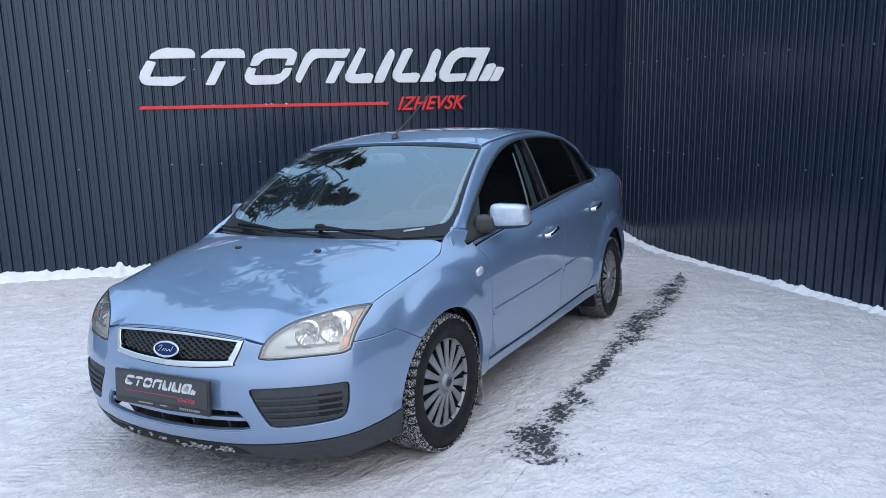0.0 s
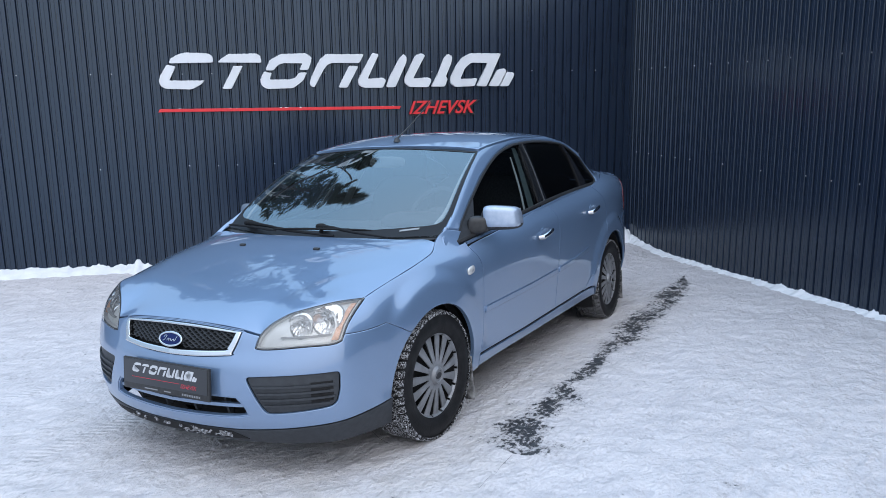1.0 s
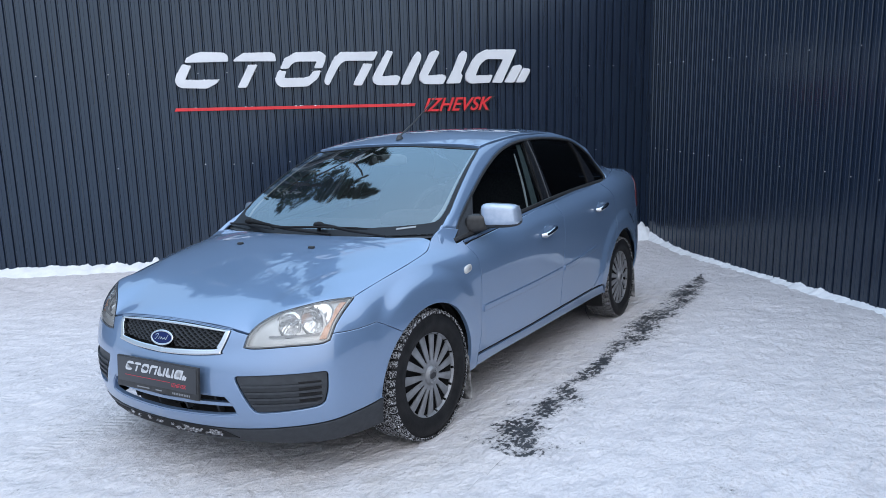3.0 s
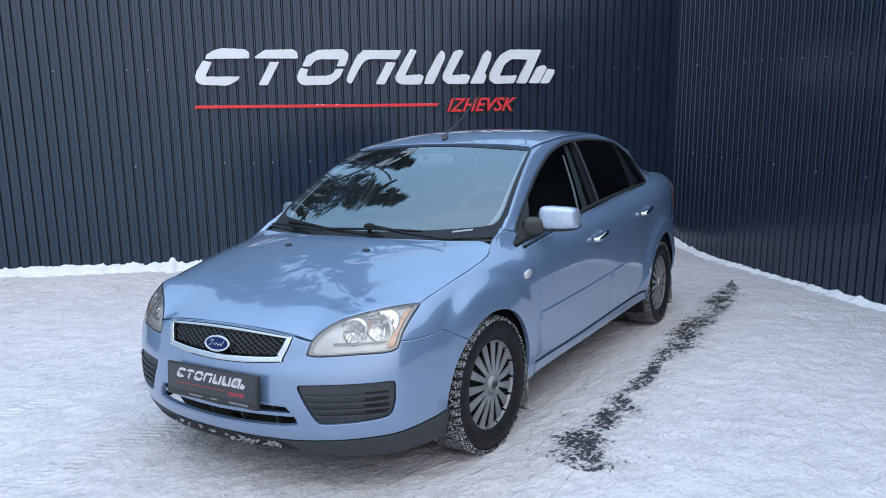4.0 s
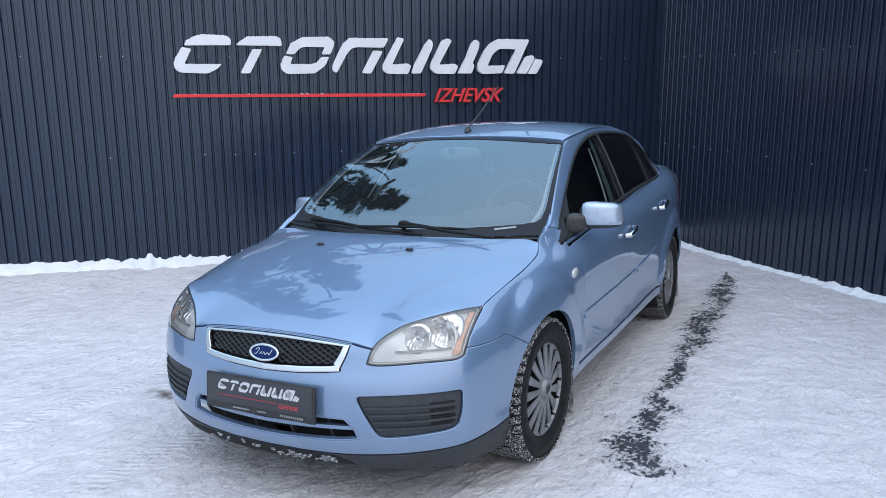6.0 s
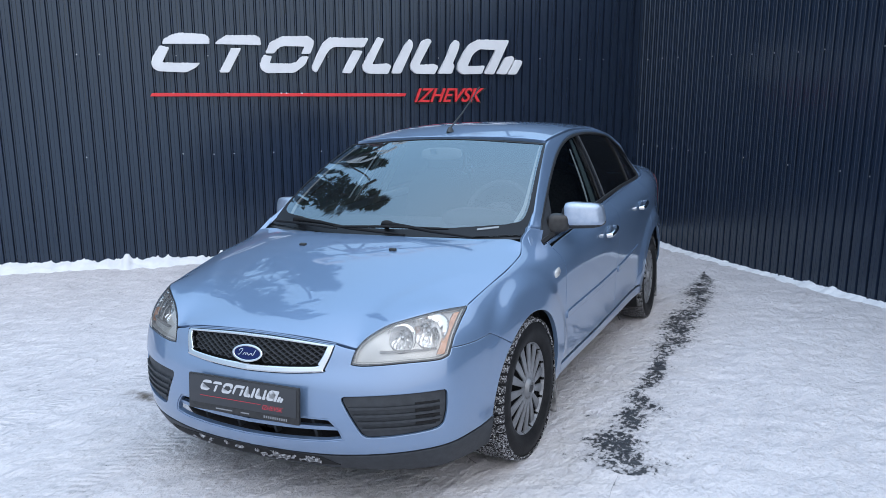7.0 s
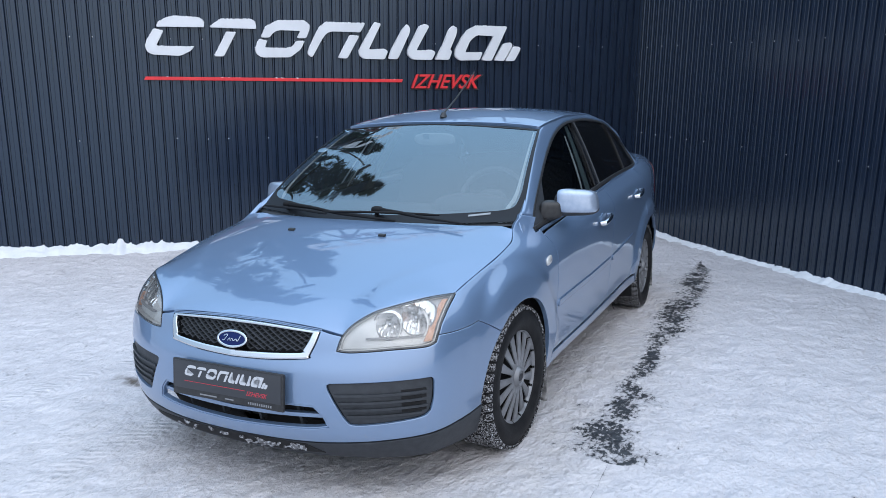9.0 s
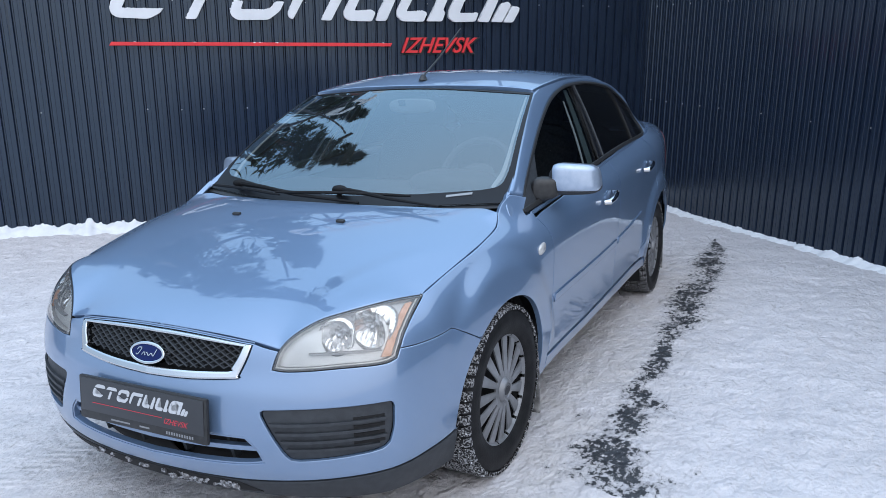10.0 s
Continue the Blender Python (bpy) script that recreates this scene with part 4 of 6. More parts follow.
def outline_of(*pieces, step=0.02, closed=True):
    """Joins pieces (each a list of points, rounded through) into one evenly stepped outline."""
    pts = np.vstack([through_points(p) for p in pieces])
    if closed:
        pts = np.vstack([pts, pts[:1]])
    seg = np.hypot(*np.diff(pts, axis=0).T)
    keep = np.concatenate([[True], seg > 1e-5])
    pts, out = pts[keep], []
    # corners stay as they are; long runs are cut into even steps
    for p, q in zip(pts[:-1], pts[1:]):
        n = max(1, int(np.ceil(np.hypot(*(q - p)) / step)))
        out += [p + (q - p) * k / n for k in range(n)]
    if not closed:
        out.append(pts[-1])
    out = np.array(out)
    keep, last = [0], out[0]
    for i in range(1, len(out)):
        d0, d1 = out[i] - out[i - 1], out[(i + 1) % len(out)] - out[i]
        bend = abs(np.cross(d0, d1)) > 0.35 * np.hypot(*d0) * np.hypot(*d1) + 1e-12
        gap = np.hypot(*(out[i] - last))
        if gap > step * 0.6 or (bend and gap > step * 0.18):
            keep.append(i)
            last = out[i]
    return out[keep]


def shrink(poly, d):
    """The outline moved inward by d (outward if negative)."""
    poly = np.asarray(poly)
    area = np.sum(poly[:, 0] * np.roll(poly[:, 1], -1) - np.roll(poly[:, 0], -1) * poly[:, 1])
    t = np.roll(poly, -1, 0) - poly
    t /= np.linalg.norm(t, axis=1)[:, None] + 1e-12
    n = np.stack([-t[:, 1], t[:, 0]], -1) * (1 if area > 0 else -1)
    m = n + np.roll(n, 1, 0)
    m /= np.maximum((m * m).sum(1), 1.3)[:, None] / 2
    return poly + m * d


def inside(points, poly):
    x, y = points[:, 0], points[:, 1]
    hit = np.zeros(len(points), bool)
    for (x0, y0), (x1, y1) in zip(poly, np.roll(poly, -1, 0)):
        cross = (y0 > y) != (y1 > y)
        if cross.any():
            at = x0 + (y - y0) * (x1 - x0) / (y1 - y0 if y1 != y0 else 1e-12)
            hit ^= cross & (x < at)
    return hit


def far_from(points, poly, d):
    best = np.full(len(points), 9.0)
    for a, b in zip(poly, np.roll(poly, -1, 0)):
        ab = b - a
        t = np.clip(((points - a) @ ab) / (ab @ ab + 1e-12), 0, 1)
        best = np.minimum(best, np.hypot(*(points - a - t[:, None] * ab).T))
    return best > d


def tiles(outline, holes, step):
    """Triangles that fill an outline, even inside."""
    rings = [outline, *holes]
    pts, edges_ = [], []
    for r in rings:
        o = len(pts)
        pts += [tuple(p) for p in r]
        edges_ += [(o + i, o + (i + 1) % len(r)) for i in range(len(r))]
    lo, hi = outline.min(0), outline.max(0)
    g = np.stack(np.meshgrid(np.arange(lo[0], hi[0], step), np.arange(lo[1], hi[1], step), indexing="ij"), -1).reshape(-1, 2) + step * 0.37
    ok = inside(g, outline) & far_from(g, outline, step * 0.45)
    for h in holes:
        ok &= ~inside(g, h) & far_from(g, h, step * 0.45)
    pts += [tuple(p) for p in g[ok]]
    v, _, f, *_ = delaunay_2d_cdt([Vector(p) for p in pts], edges_, [], 0, 1e-6)
    v, f = np.array([p[:] for p in v]), np.array([t for t in f if len(t) == 3])
    mid = v[f].mean(1)
    ok = inside(mid, outline)
    for h in holes:
        ok &= ~inside(mid, h)
    f = f[ok]
    turn = np.cross(v[f[:, 1]] - v[f[:, 0]], v[f[:, 2]] - v[f[:, 0]])
    f[turn < 0] = f[turn < 0][:, ::-1]
    return v, f[np.abs(turn) > 1e-10]


def panel(name, chart, outline, mat, parent, holes=(), gap=0.0014, thick=0.012, step=0.03, lift=0.0, flip=False, mirror=False, label="", edge=0.003):
    """A piece of a surface with a softly rolled edge and a folded rim."""
    rings = [shrink(np.asarray(outline), gap)] + [shrink(np.asarray(h), -gap) for h in holes]
    inner = [shrink(rings[0], edge)] + [shrink(h, -edge) for h in rings[1:]]
    v, f = tiles(inner[0], inner[1:], step)
    eps = 0.006
    place = lambda q, up=0.0: chart(q[:, 0], q[:, 1], lift + up)  # noqa: E731

    def normals(q):
        du = chart(q[:, 0] + eps, q[:, 1], lift) - chart(q[:, 0] - eps, q[:, 1], lift)
        dv = chart(q[:, 0], q[:, 1] + eps, lift) - chart(q[:, 0], q[:, 1] - eps, lift)
        n = np.cross(du, dv)
        n /= np.linalg.norm(n, axis=1)[:, None] + 1e-12
        return -n if flip else n

    verts, norms = [place(v)], [normals(v)]
    faces = [tuple(t) for t in (f[:, ::-1] if flip else f)]
    count = len(v)
    for i, (r, q) in enumerate(zip(rings, inner)):
        n_q, n_r = normals(q), normals(r)
        area = np.sum(r[:, 0] * np.roll(r[:, 1], -1) - np.roll(r[:, 0], -1) * r[:, 1])
        out_ward = place(r) - place(q)
        out_ward /= np.linalg.norm(out_ward, axis=1)[:, None] + 1e-12
        top, low = place(r) - n_r * edge * 0.45, place(r) - n_r * thick
        tilt = n_r + 0.9 * out_ward
        tilt /= np.linalg.norm(tilt, axis=1)[:, None]
        k = len(r)
        rows = [(place(q), n_q), (top, tilt), (top, out_ward), (low, out_ward)]
        verts += [p for p, _ in rows]
        norms += [n for _, n in rows]
        a = np.arange(k)
        b = (a + 1) % k
        for lo_, hi_ in ((0, 1), (2, 3)):
            quad = np.stack([count + lo_ * k + a, count + hi_ * k + a, count + hi_ * k + b, count + lo_ * k + b], -1)
            if ((area > 0) != (i != 0)) == flip:
                quad = quad[:, ::-1]
            faces += [tuple(x) for x in quad]
        count += 4 * k
    verts, norms = np.vstack(verts), np.vstack(norms)
    if mirror:
        verts, norms = verts * (-1, 1, 1), norms * (-1, 1, 1)
        faces = [t[::-1] for t in faces]
    return tagged(mesh_object(name, verts, faces, mat, parent, normals=norms), label)


def skin(name, chart, outline, mat, parent, holes=(), step=0.03, lift=0.0, flip=False, mirror=False, label="", gap=0.0):
    """A pane or backing: as a panel, with a thin rim."""
    return panel(name, chart, outline, mat, parent, holes, gap, 0.004, step, lift, flip, mirror, label, 0.0015)


S_SIDE = np.argmax(plan[:, 0] > 0.80)


def fx(x, z):
    """A point of the front, by its distance from the middle."""
    return (float(np.sign(x) * np.interp(abs(x), plan[: S_SIDE + 400, 0], plan_s[: S_SIDE + 400])), z)


def fy(y, z):
    """A point of the side, by its distance behind the front axle."""
    return (float(np.interp(y, plan[:, 1], plan_s)), z)


def arc(yc, r, a0, a1, n=28):
    """A wheel arch, drawn out a little towards the front bumper."""
    ts = np.linspace(radians(a0), radians(a1), n)
    rs = [r + (0.024 * max(0.0, -math.cos(t)) ** 4 if yc == 0 else 0) for t in ts]
    return [fy(yc + q * math.cos(t), HUB_Z + q * math.sin(t)) for t, q in zip(ts, rs)]


def flip_s(points):
    return [(-s, z) for s, z in points][::-1]


# Shared lines of the front.
lamp_low = [(0.434, 0.583), (0.489, 0.580), (0.65, 0.591), (0.775, 0.596), (0.822, 0.607)]
lamp_outer = [(0.822, 0.607), (0.838, 0.632), (0.870, 0.671), (0.940, 0.721), (0.997, 0.753)]
lamp_top = [(0.997, 0.753), (0.957, 0.755), (0.892, 0.756), (0.817, 0.753), (0.754, 0.747), (0.653, 0.731), (0.571, 0.712), (0.496, 0.678), (0.454, 0.638), (0.434, 0.583)]
LAMP = outline_of(lamp_low, lamp_outer, lamp_top, step=0.015)
SEAM = [(0.838, 0.632), (0.935, 0.631), (1.041, 0.637), (1.071, 0.638), (1.128, 0.611), (1.205, 0.571)]
lip_line = [fx(0.0, 0.232), fx(0.2, 0.232), fx(0.36, 0.236), fx(0.55, 0.250), fx(0.70, 0.264), fy(-0.52, 0.282), fy(-0.357, 0.304)]
GRILLE = outline_of([fx(-0.362, 0.650), fx(-0.18, 0.662), fx(0, 0.666), fx(0.18, 0.662), fx(0.362, 0.650)],
                    [fx(0.362, 0.650), fx(0.350, 0.610), fx(0.328, 0.562)],
                    [fx(0.328, 0.562), fx(0.318, 0.553), fx(0.16, 0.540), fx(0, 0.536), fx(-0.16, 0.540), fx(-0.318, 0.553), fx(-0.328, 0.562)],
                    [fx(-0.328, 0.562), fx(-0.350, 0.610), fx(-0.362, 0.650)], step=0.015)
INTAKE = outline_of([fx(-0.350, 0.385), fx(0, 0.388), fx(0.350, 0.385)], [fx(0.350, 0.385), fx(0.385, 0.348), fx(0.402, 0.306)],
                    [fx(0.402, 0.306), fx(0.30, 0.292), fx(0, 0.284), fx(-0.30, 0.292), fx(-0.402, 0.306)], [fx(-0.402, 0.306), fx(-0.385, 0.348), fx(-0.350, 0.385)], step=0.015)
FOG = outline_of([fx(0.412, 0.471), fx(0.55, 0.479), fx(0.722, 0.486)], [fx(0.722, 0.486), fx(0.734, 0.484), fx(0.738, 0.470)],
                 [fx(0.738, 0.470), fx(0.736, 0.41), fx(0.728, 0.362)], [fx(0.728, 0.362), fx(0.715, 0.346), fx(0.690, 0.338)],
                 [fx(0.690, 0.338), fx(0.60, 0.326), fx(0.505, 0.318)], [fx(0.505, 0.318), fx(0.480, 0.322), fx(0.462, 0.342)],
                 [fx(0.462, 0.342), fx(0.430, 0.40), fx(0.404, 0.450)], [fx(0.404, 0.450), fx(0.402, 0.465), fx(0.412, 0.471)], step=0.012)

# Bumper: from lamp to lamp, round the grille, down to the dark lip.
right_top = [fx(0.362, 0.651), fx(0.40, 0.642), (0.451, 0.634)]
bump_half = [lip_line, arc(0.0, ARCH_F, 180, 129), SEAM[::-1], [(0.838, 0.632), (0.822, 0.607)], lamp_low[::-1], [(0.434, 0.583), (0.442, 0.610), (0.451, 0.634)], right_top[::-1]]
BUMPER = outline_of(*[list(p) for p in bump_half], [fx(0.362, 0.651), fx(0.18, 0.664), fx(0, 0.668), fx(-0.18, 0.664), fx(-0.362, 0.651)], *[flip_s(p) for p in bump_half[::-1]], step=0.018)
bumper = panel("front_bumper", body, BUMPER, PAINT, car, [GRILLE, INTAKE, FOG, np.array(flip_s(FOG.tolist()))], step=0.013, label="blue painted front bumper")
lip_low = [fx(0.0, 0.165), fx(0.3, 0.166), fx(0.55, 0.164), fx(0.70, 0.162), fy(-0.50, 0.163), fy(-0.318, 0.168)]
LIP = outline_of([(s, z - 0.003) for s, z in lip_line], [fy(-0.357, 0.301), fy(-0.347, 0.24), fy(-0.318, 0.168)], lip_low[::-1], flip_s(lip_low[::-1]), [(-s, z) for s, z in [fy(-0.318, 0.168), fy(-0.347, 0.24), fy(-0.357, 0.301)]], flip_s([(s, z - 0.003) for s, z in lip_line]), step=0.018)
panel("bumper_lip", body, LIP, TRIM, car, step=0.022, lift=0.002, label="dark grey plastic bumper lip", thick=0.03)

# Grille: bright frame, a lattice of crossing bars, the oval badge.


def inner_ring(poly, side, top, low):
    out = []
    for s, z in poly:
        k = (z - 0.536) / 0.13
        out.append((s * (1 - side / 0.36), z + low * (1 - np.clip(k, 0, 1)) - top * np.clip(k, 0, 1)))
    return np.array(out)


GRILLE_IN = inner_ring(GRILLE, 0.032, 0.014, 0.026)
grille = panel("grille", body, GRILLE, CHROME, car, [GRILLE_IN], gap=0.002, lift=0.007, thick=0.03, step=0.02, label="chrome-framed front grille", edge=0.006)
skin("grille_back", body, GRILLE, DEEP, grille, lift=-0.045)


def chart_bar(bm, chart, a, b, wide, deep, lift, steps=1):
    """A square bar laid on a surface between two of its points."""
    for k in range(steps):
        p, q = np.array(a) + (np.array(b) - a) * k / steps, np.array(a) + (np.array(b) - a) * (k + 1) / steps
        d = (q - p) / (np.hypot(*(q - p)) + 1e-9)
        n = np.array((-d[1], d[0])) * wide / 2
        cs = np.array([p - n, p + n, q + n, q - n])
        up, low = chart(cs[:, 0], cs[:, 1], lift), chart(cs[:, 0], cs[:, 1], lift - deep)
        u, w = [bm.verts.new(v) for v in up], [bm.verts.new(v) for v in low]
        bm.faces.new(u)
        for i in range(4):
            bm.faces.new((u[i], w[i], w[(i + 1) % 4], u[(i + 1) % 4]))


def clip_line(poly, a, b, n=60):
    """The longest stretch of the line from a to b that lies inside an outline."""
    t = np.linspace(0, 1, n)
    pts = np.array(a) + (np.array(b) - a) * t[:, None]
    ok = inside(pts, poly)
    if ok.sum() < 3:
        return None
    i = np.nonzero(ok)[0]
    return pts[i[0]], pts[i[-1]]


lattice = bmesh.new()
for k in range(-24, 25):
    for slope in (1, -1):
        c = k * 0.036
        run = clip_line(GRILLE_IN, (c - 0.17, 0.60 - 0.085 * slope), (c + 0.17, 0.60 + 0.085 * slope))
        if run is not None:
            chart_bar(lattice, body, *run, 0.0030, 0.010, -0.011 - (0.001 if slope > 0 else 0), 2)
part("grille_lattice", lattice, TRIM, grille, "black crossing grille bars", smooth=False)


def oval(cx, cz, a, b, n=40):
    return np.array([(cx + a * math.cos(t), cz + b * math.sin(t)) for t in np.linspace(0, math.tau, n, endpoint=False)])


BADGE_Z = 0.600
badge = panel("badge", body, oval(0, BADGE_Z, 0.072, 0.031), CHROME, car, [oval(0, BADGE_Z, 0.062, 0.0235)], gap=0, lift=0.020, thick=0.03, step=0.008, label="chrome oval badge ring", edge=0.003)
skin("badge_field", body, oval(0, BADGE_Z, 0.0635, 0.025), OVAL, badge, lift=0.016, step=0.012, label="deep blue badge field")
script = bmesh.new()
for a, b in tuple((tuple(p), tuple(q)) for run in ([(-0.040, 0.004), (-0.034, 0.011), (-0.022, 0.011), (-0.028, 0.0), (-0.036, -0.009), (-0.043, -0.007)], [(-0.018, -0.008), (-0.010, 0.001), (-0.004, -0.007), (0.004, 0.001), (0.012, -0.007), (0.022, 0.0), (0.030, -0.007), (0.040, 0.012)]) for p, q in zip(through_points(run, 4)[:-1], through_points(run, 4)[1:])):
    chart_bar(script, body, (a[0], BADGE_Z + a[1]), (b[0], BADGE_Z + b[1]), 0.0026, 0.004, 0.0185)
part("badge_strokes", script, CHROME, badge, smooth=False)

# Lower intake: a deep dark opening with one blue cross slat and upright struts.
skin("intake_back", body, shrink(INTAKE, -0.01), DEEP, bumper, lift=-0.10)
panel("intake_surround", body, shrink(INTAKE, -0.001), PAINT, bumper, [shrink(INTAKE, 0.005)], gap=0, lift=-0.003, thick=0.020, edge=0.002)
slat = bmesh.new()
for k in range(24):
    a, b = -0.380 + k * 0.76 / 24, -0.380 + (k + 1) * 0.76 / 24
    chart_bar(slat, body, fx(a, 0.338 + 0.008 * (a / 0.38) ** 2), fx(b, 0.338 + 0.008 * (b / 0.38) ** 2), 0.015, 0.022, -0.014)
part("intake_slat", slat, PAINT, bumper, smooth=False)
for x in (-0.27, -0.09, 0.09, 0.27):
    b_ = bmesh.new()
    chart_bar(b_, body, fx(x - 0.004, 0.384), fx(x + 0.012, 0.288), 0.011, 0.03, -0.040, 3)
    part("intake_strut", b_, TRIM, bumper, smooth=False)

# Dark fog-lamp blanks with shallow ribs; black bars paint the shade in four open slots.
for sgn in (1, -1):
    poly = FOG if sgn > 0 else np.array(flip_s(FOG.tolist()))
    fog = panel("fog_insert", body, poly, TRIM, car, gap=0.0015, lift=-0.010, thick=0.03, step=0.02, label="dark grey ribbed plastic bumper insert")
    rib = bmesh.new()
    for i, z in enumerate((0.432, 0.405, 0.380, 0.355)):
        for k in range(10):
            xa, xb = 0.425 + (432 - z * 1000) * 0.0006 + k * 0.0295, 0.425 + (432 - z * 1000) * 0.0006 + (k + 1) * 0.0295
            if xb < 0.724:
                chart_bar(rib, body, (sgn * fx(xa, 0)[0], z - 0.004 + 0.01 * k / 10), (sgn * fx(xb, 0)[0], z - 0.004 + 0.01 * (k + 1) / 10), 0.009, 0.012, -0.001)
    part("fog_ribs", rib, TRIM, fog, smooth=False)
    slots = bmesh.new()
    for z in (0.430, 0.406, 0.382, 0.358):
        chart_bar(slots, body, (sgn * fx(0.648, 0)[0], z + 0.012), (sgn * fx(0.719, 0)[0], z + 0.014), 0.0105, 0.004, -0.0075, 3)
    part("fog_slots", slots, DEEP, fog, "black bars painting the shade in open slots", smooth=False)

# Plate carrier with its advertising print.
plate = part("plate_frame", box_bm((0.520, 0.014, 0.140), bevel=0.006), BLACK, car, "black plate carrier with printed insert")
plate.matrix_basis = pose(0.002, -0.872, 0.436, -4, 0, 0)
part("plate_insert", box_bm((0.500, 0.004, 0.106), (0, -0.0075, 0.011), 0.0015), material("black_printed_plate", (0.030, 0.032, 0.037), 0.36), plate)


def on_plate(u, v, w):
    return Vector((u, -0.0096 - w, v))


for shapes in SIGN_SHAPES.values():
    for shape in shapes:
        part("plate_print", prism([((u - 0.83) * 0.100 - 0.002, (v - 1.69) * 0.112 + 0.008) for u, v in soft_outline(shape, 0.03)], 0.0010, on_plate), PLATE_WHITE, plate, smooth=False)
for u, v, w, h, mat_ in ((-0.055, -0.012, 0.29, 0.0016, PLATE_RED),):
    part("plate_line", box_bm((w, 0.0006, h), (u, -0.0099, v)), mat_, plate, smooth=False)
lettering("plate_town", "IZHEVSK", 0.024, PLATE_RED, plate, Matrix.Translation((0.095, -0.0100, -0.028)) @ pose(0, 0, 0, 90, 0, 0), 0, 0.36)
foot = bmesh.new()
for u, w in ((-0.085, 0.080), (0.015, 0.040)):
    box_bm((w, 0.0006, 0.005), (u, -0.0074, -0.056), bm=foot)
for k in range(11):
    box_bm((0.0058, 0.0006, 0.009), (0.105 + k * 0.0100, -0.0074, -0.056), bm=foot)
tagged(part("plate_foot_print", foot, material("grey_print", (0.20, 0.205, 0.215), 0.5), plate, "small white marks along the foot", smooth=False), kind="stuff")

def under_lens(bm):
    """Keeps what sits in a headlamp behind its cover."""
    run = np.linspace(fx(0.36, 0)[0], fy(-0.35, 0)[0], 60)
    for v in bm.verts:
        cover_line = body(run, np.full(60, v.co.z), -0.010)
        v.co.y = max(v.co.y, float(np.interp(abs(v.co.x), cover_line[:, 0], cover_line[:, 1])))


# Headlamps: clear cover, silver bowl, two round reflectors, an amber strip.
for sgn in (1, -1):
    poly = LAMP if sgn > 0 else np.array(flip_s(LAMP.tolist()))
    lamp = skin("headlamp", body, poly, LENS, car, lift=0.001, gap=0.002, step=0.025, label="clear slanted headlamp with amber strip")
    lamp.visible_shadow = False
    panel("lamp_seal", body, poly, SEAL, lamp, [shrink(poly, 0.006)], gap=0.0, lift=-0.001, thick=0.02, edge=0.001)
    panel("lamp_rim", body, shrink(poly, 0.004), BEZEL, lamp, [shrink(poly, 0.009)], gap=0.0, lift=-0.006, thick=0.05, edge=0.003)
    eyes = [oval(sgn * q, z, r * 1.02, r * 0.98, 30) for q, z, r in ((0.637, 0.664, 0.050), (0.752, 0.683, 0.060))]
    skin("lamp_bowl", body, shrink(poly, 0.004), BEZEL, lamp, eyes, lift=-0.026, step=0.03)
    for q, z, r, flutes in ((0.637, 0.664, 0.053, 11), (0.752, 0.683, 0.063, 9)):
        c0 = Vector(body(np.array([sgn * q]), np.array([z]), -0.028)[0])
        m = Matrix.Translation(c0) @ Vector((-0.16 * sgn, 1.0, 0.05)).to_track_quat("Z", "Y").to_matrix().to_4x4()
        bowl = bmesh.new()
        rings_r, n_a = (1.0, 0.97, 0.86, 0.68, 0.46, 0.22), 44
        grid_ = []
        for rr in rings_r:
            row = []
            for i in range(n_a):
                a_ = math.tau * i / n_a
                u_, v_ = rr * r * math.cos(a_), rr * r * math.sin(a_)
                deep = 0.050 * (1 - rr * rr)
                # upright flutes, with a level break below the bulb
                deep += 0.0035 * abs(math.sin(flutes * math.pi * u_ / (2 * r))) * (0.3 < rr < 0.99) + (0.004 if v_ < -0.35 * r and rr < 0.99 else 0)
                row.append(bowl.verts.new(m @ Vector((u_, v_, deep))))
            grid_.append(row)
        for j in range(len(rings_r) - 1):
            for i in range(n_a):
                bowl.faces.new((grid_[j][i], grid_[j + 1][i], grid_[j + 1][(i + 1) % n_a], grid_[j][(i + 1) % n_a]))
        bowl.faces.new(grid_[-1])
        under_lens(bowl)
        part("reflector", bowl, REFLECT, lamp, "round fluted mirror reflector", smooth=False)
        ringb = lathe([(r * 1.05, 0.004), (r * 1.05, -0.003), (r * 1.0, -0.003), (r * 0.98, 0.006)], 36, "z")
        bmesh.ops.transform(ringb, matrix=m, verts=ringb.verts)
        under_lens(ringb)
        part("reflector_ring", ringb, BEZEL_DARK, lamp, "dull grey ring")
        bulb = lathe([(0.0005, 0.012), (0.008, 0.015), (0.010, 0.022), (0.010, 0.05)], 12, "z")
        bmesh.ops.transform(bulb, matrix=m, verts=bulb.verts)
        part("bulb_cap", bulb, CHROME, lamp)
    shelf = bmesh.new()
    for k in range(10):
        q0, q1 = 0.545 + k * 0.0235, 0.545 + (k + 1) * 0.0235
        chart_bar(shelf, body, (sgn * q0, 0.622 + 0.008 * k / 10), (sgn * q1, 0.622 + 0.008 * (k + 1) / 10), 0.006, 0.012, -0.016)
    part("lamp_shelf", shelf, BEZEL_DARK, lamp, "grey ledge below the reflectors", smooth=False)
    wedge = outline_of([(0.648, 0.716), (0.680, 0.726), (0.712, 0.728)], [(0.712, 0.728), (0.700, 0.708), (0.684, 0.690)], [(0.684, 0.690), (0.668, 0.704), (0.648, 0.716)], step=0.012)
    panel("lamp_wedge", body, wedge if sgn > 0 else np.array(flip_s(wedge.tolist())), BEZEL_DARK, lamp, gap=0, lift=-0.018, thick=0.01, step=0.02, edge=0.002, label="dark grey gusset between the reflectors")
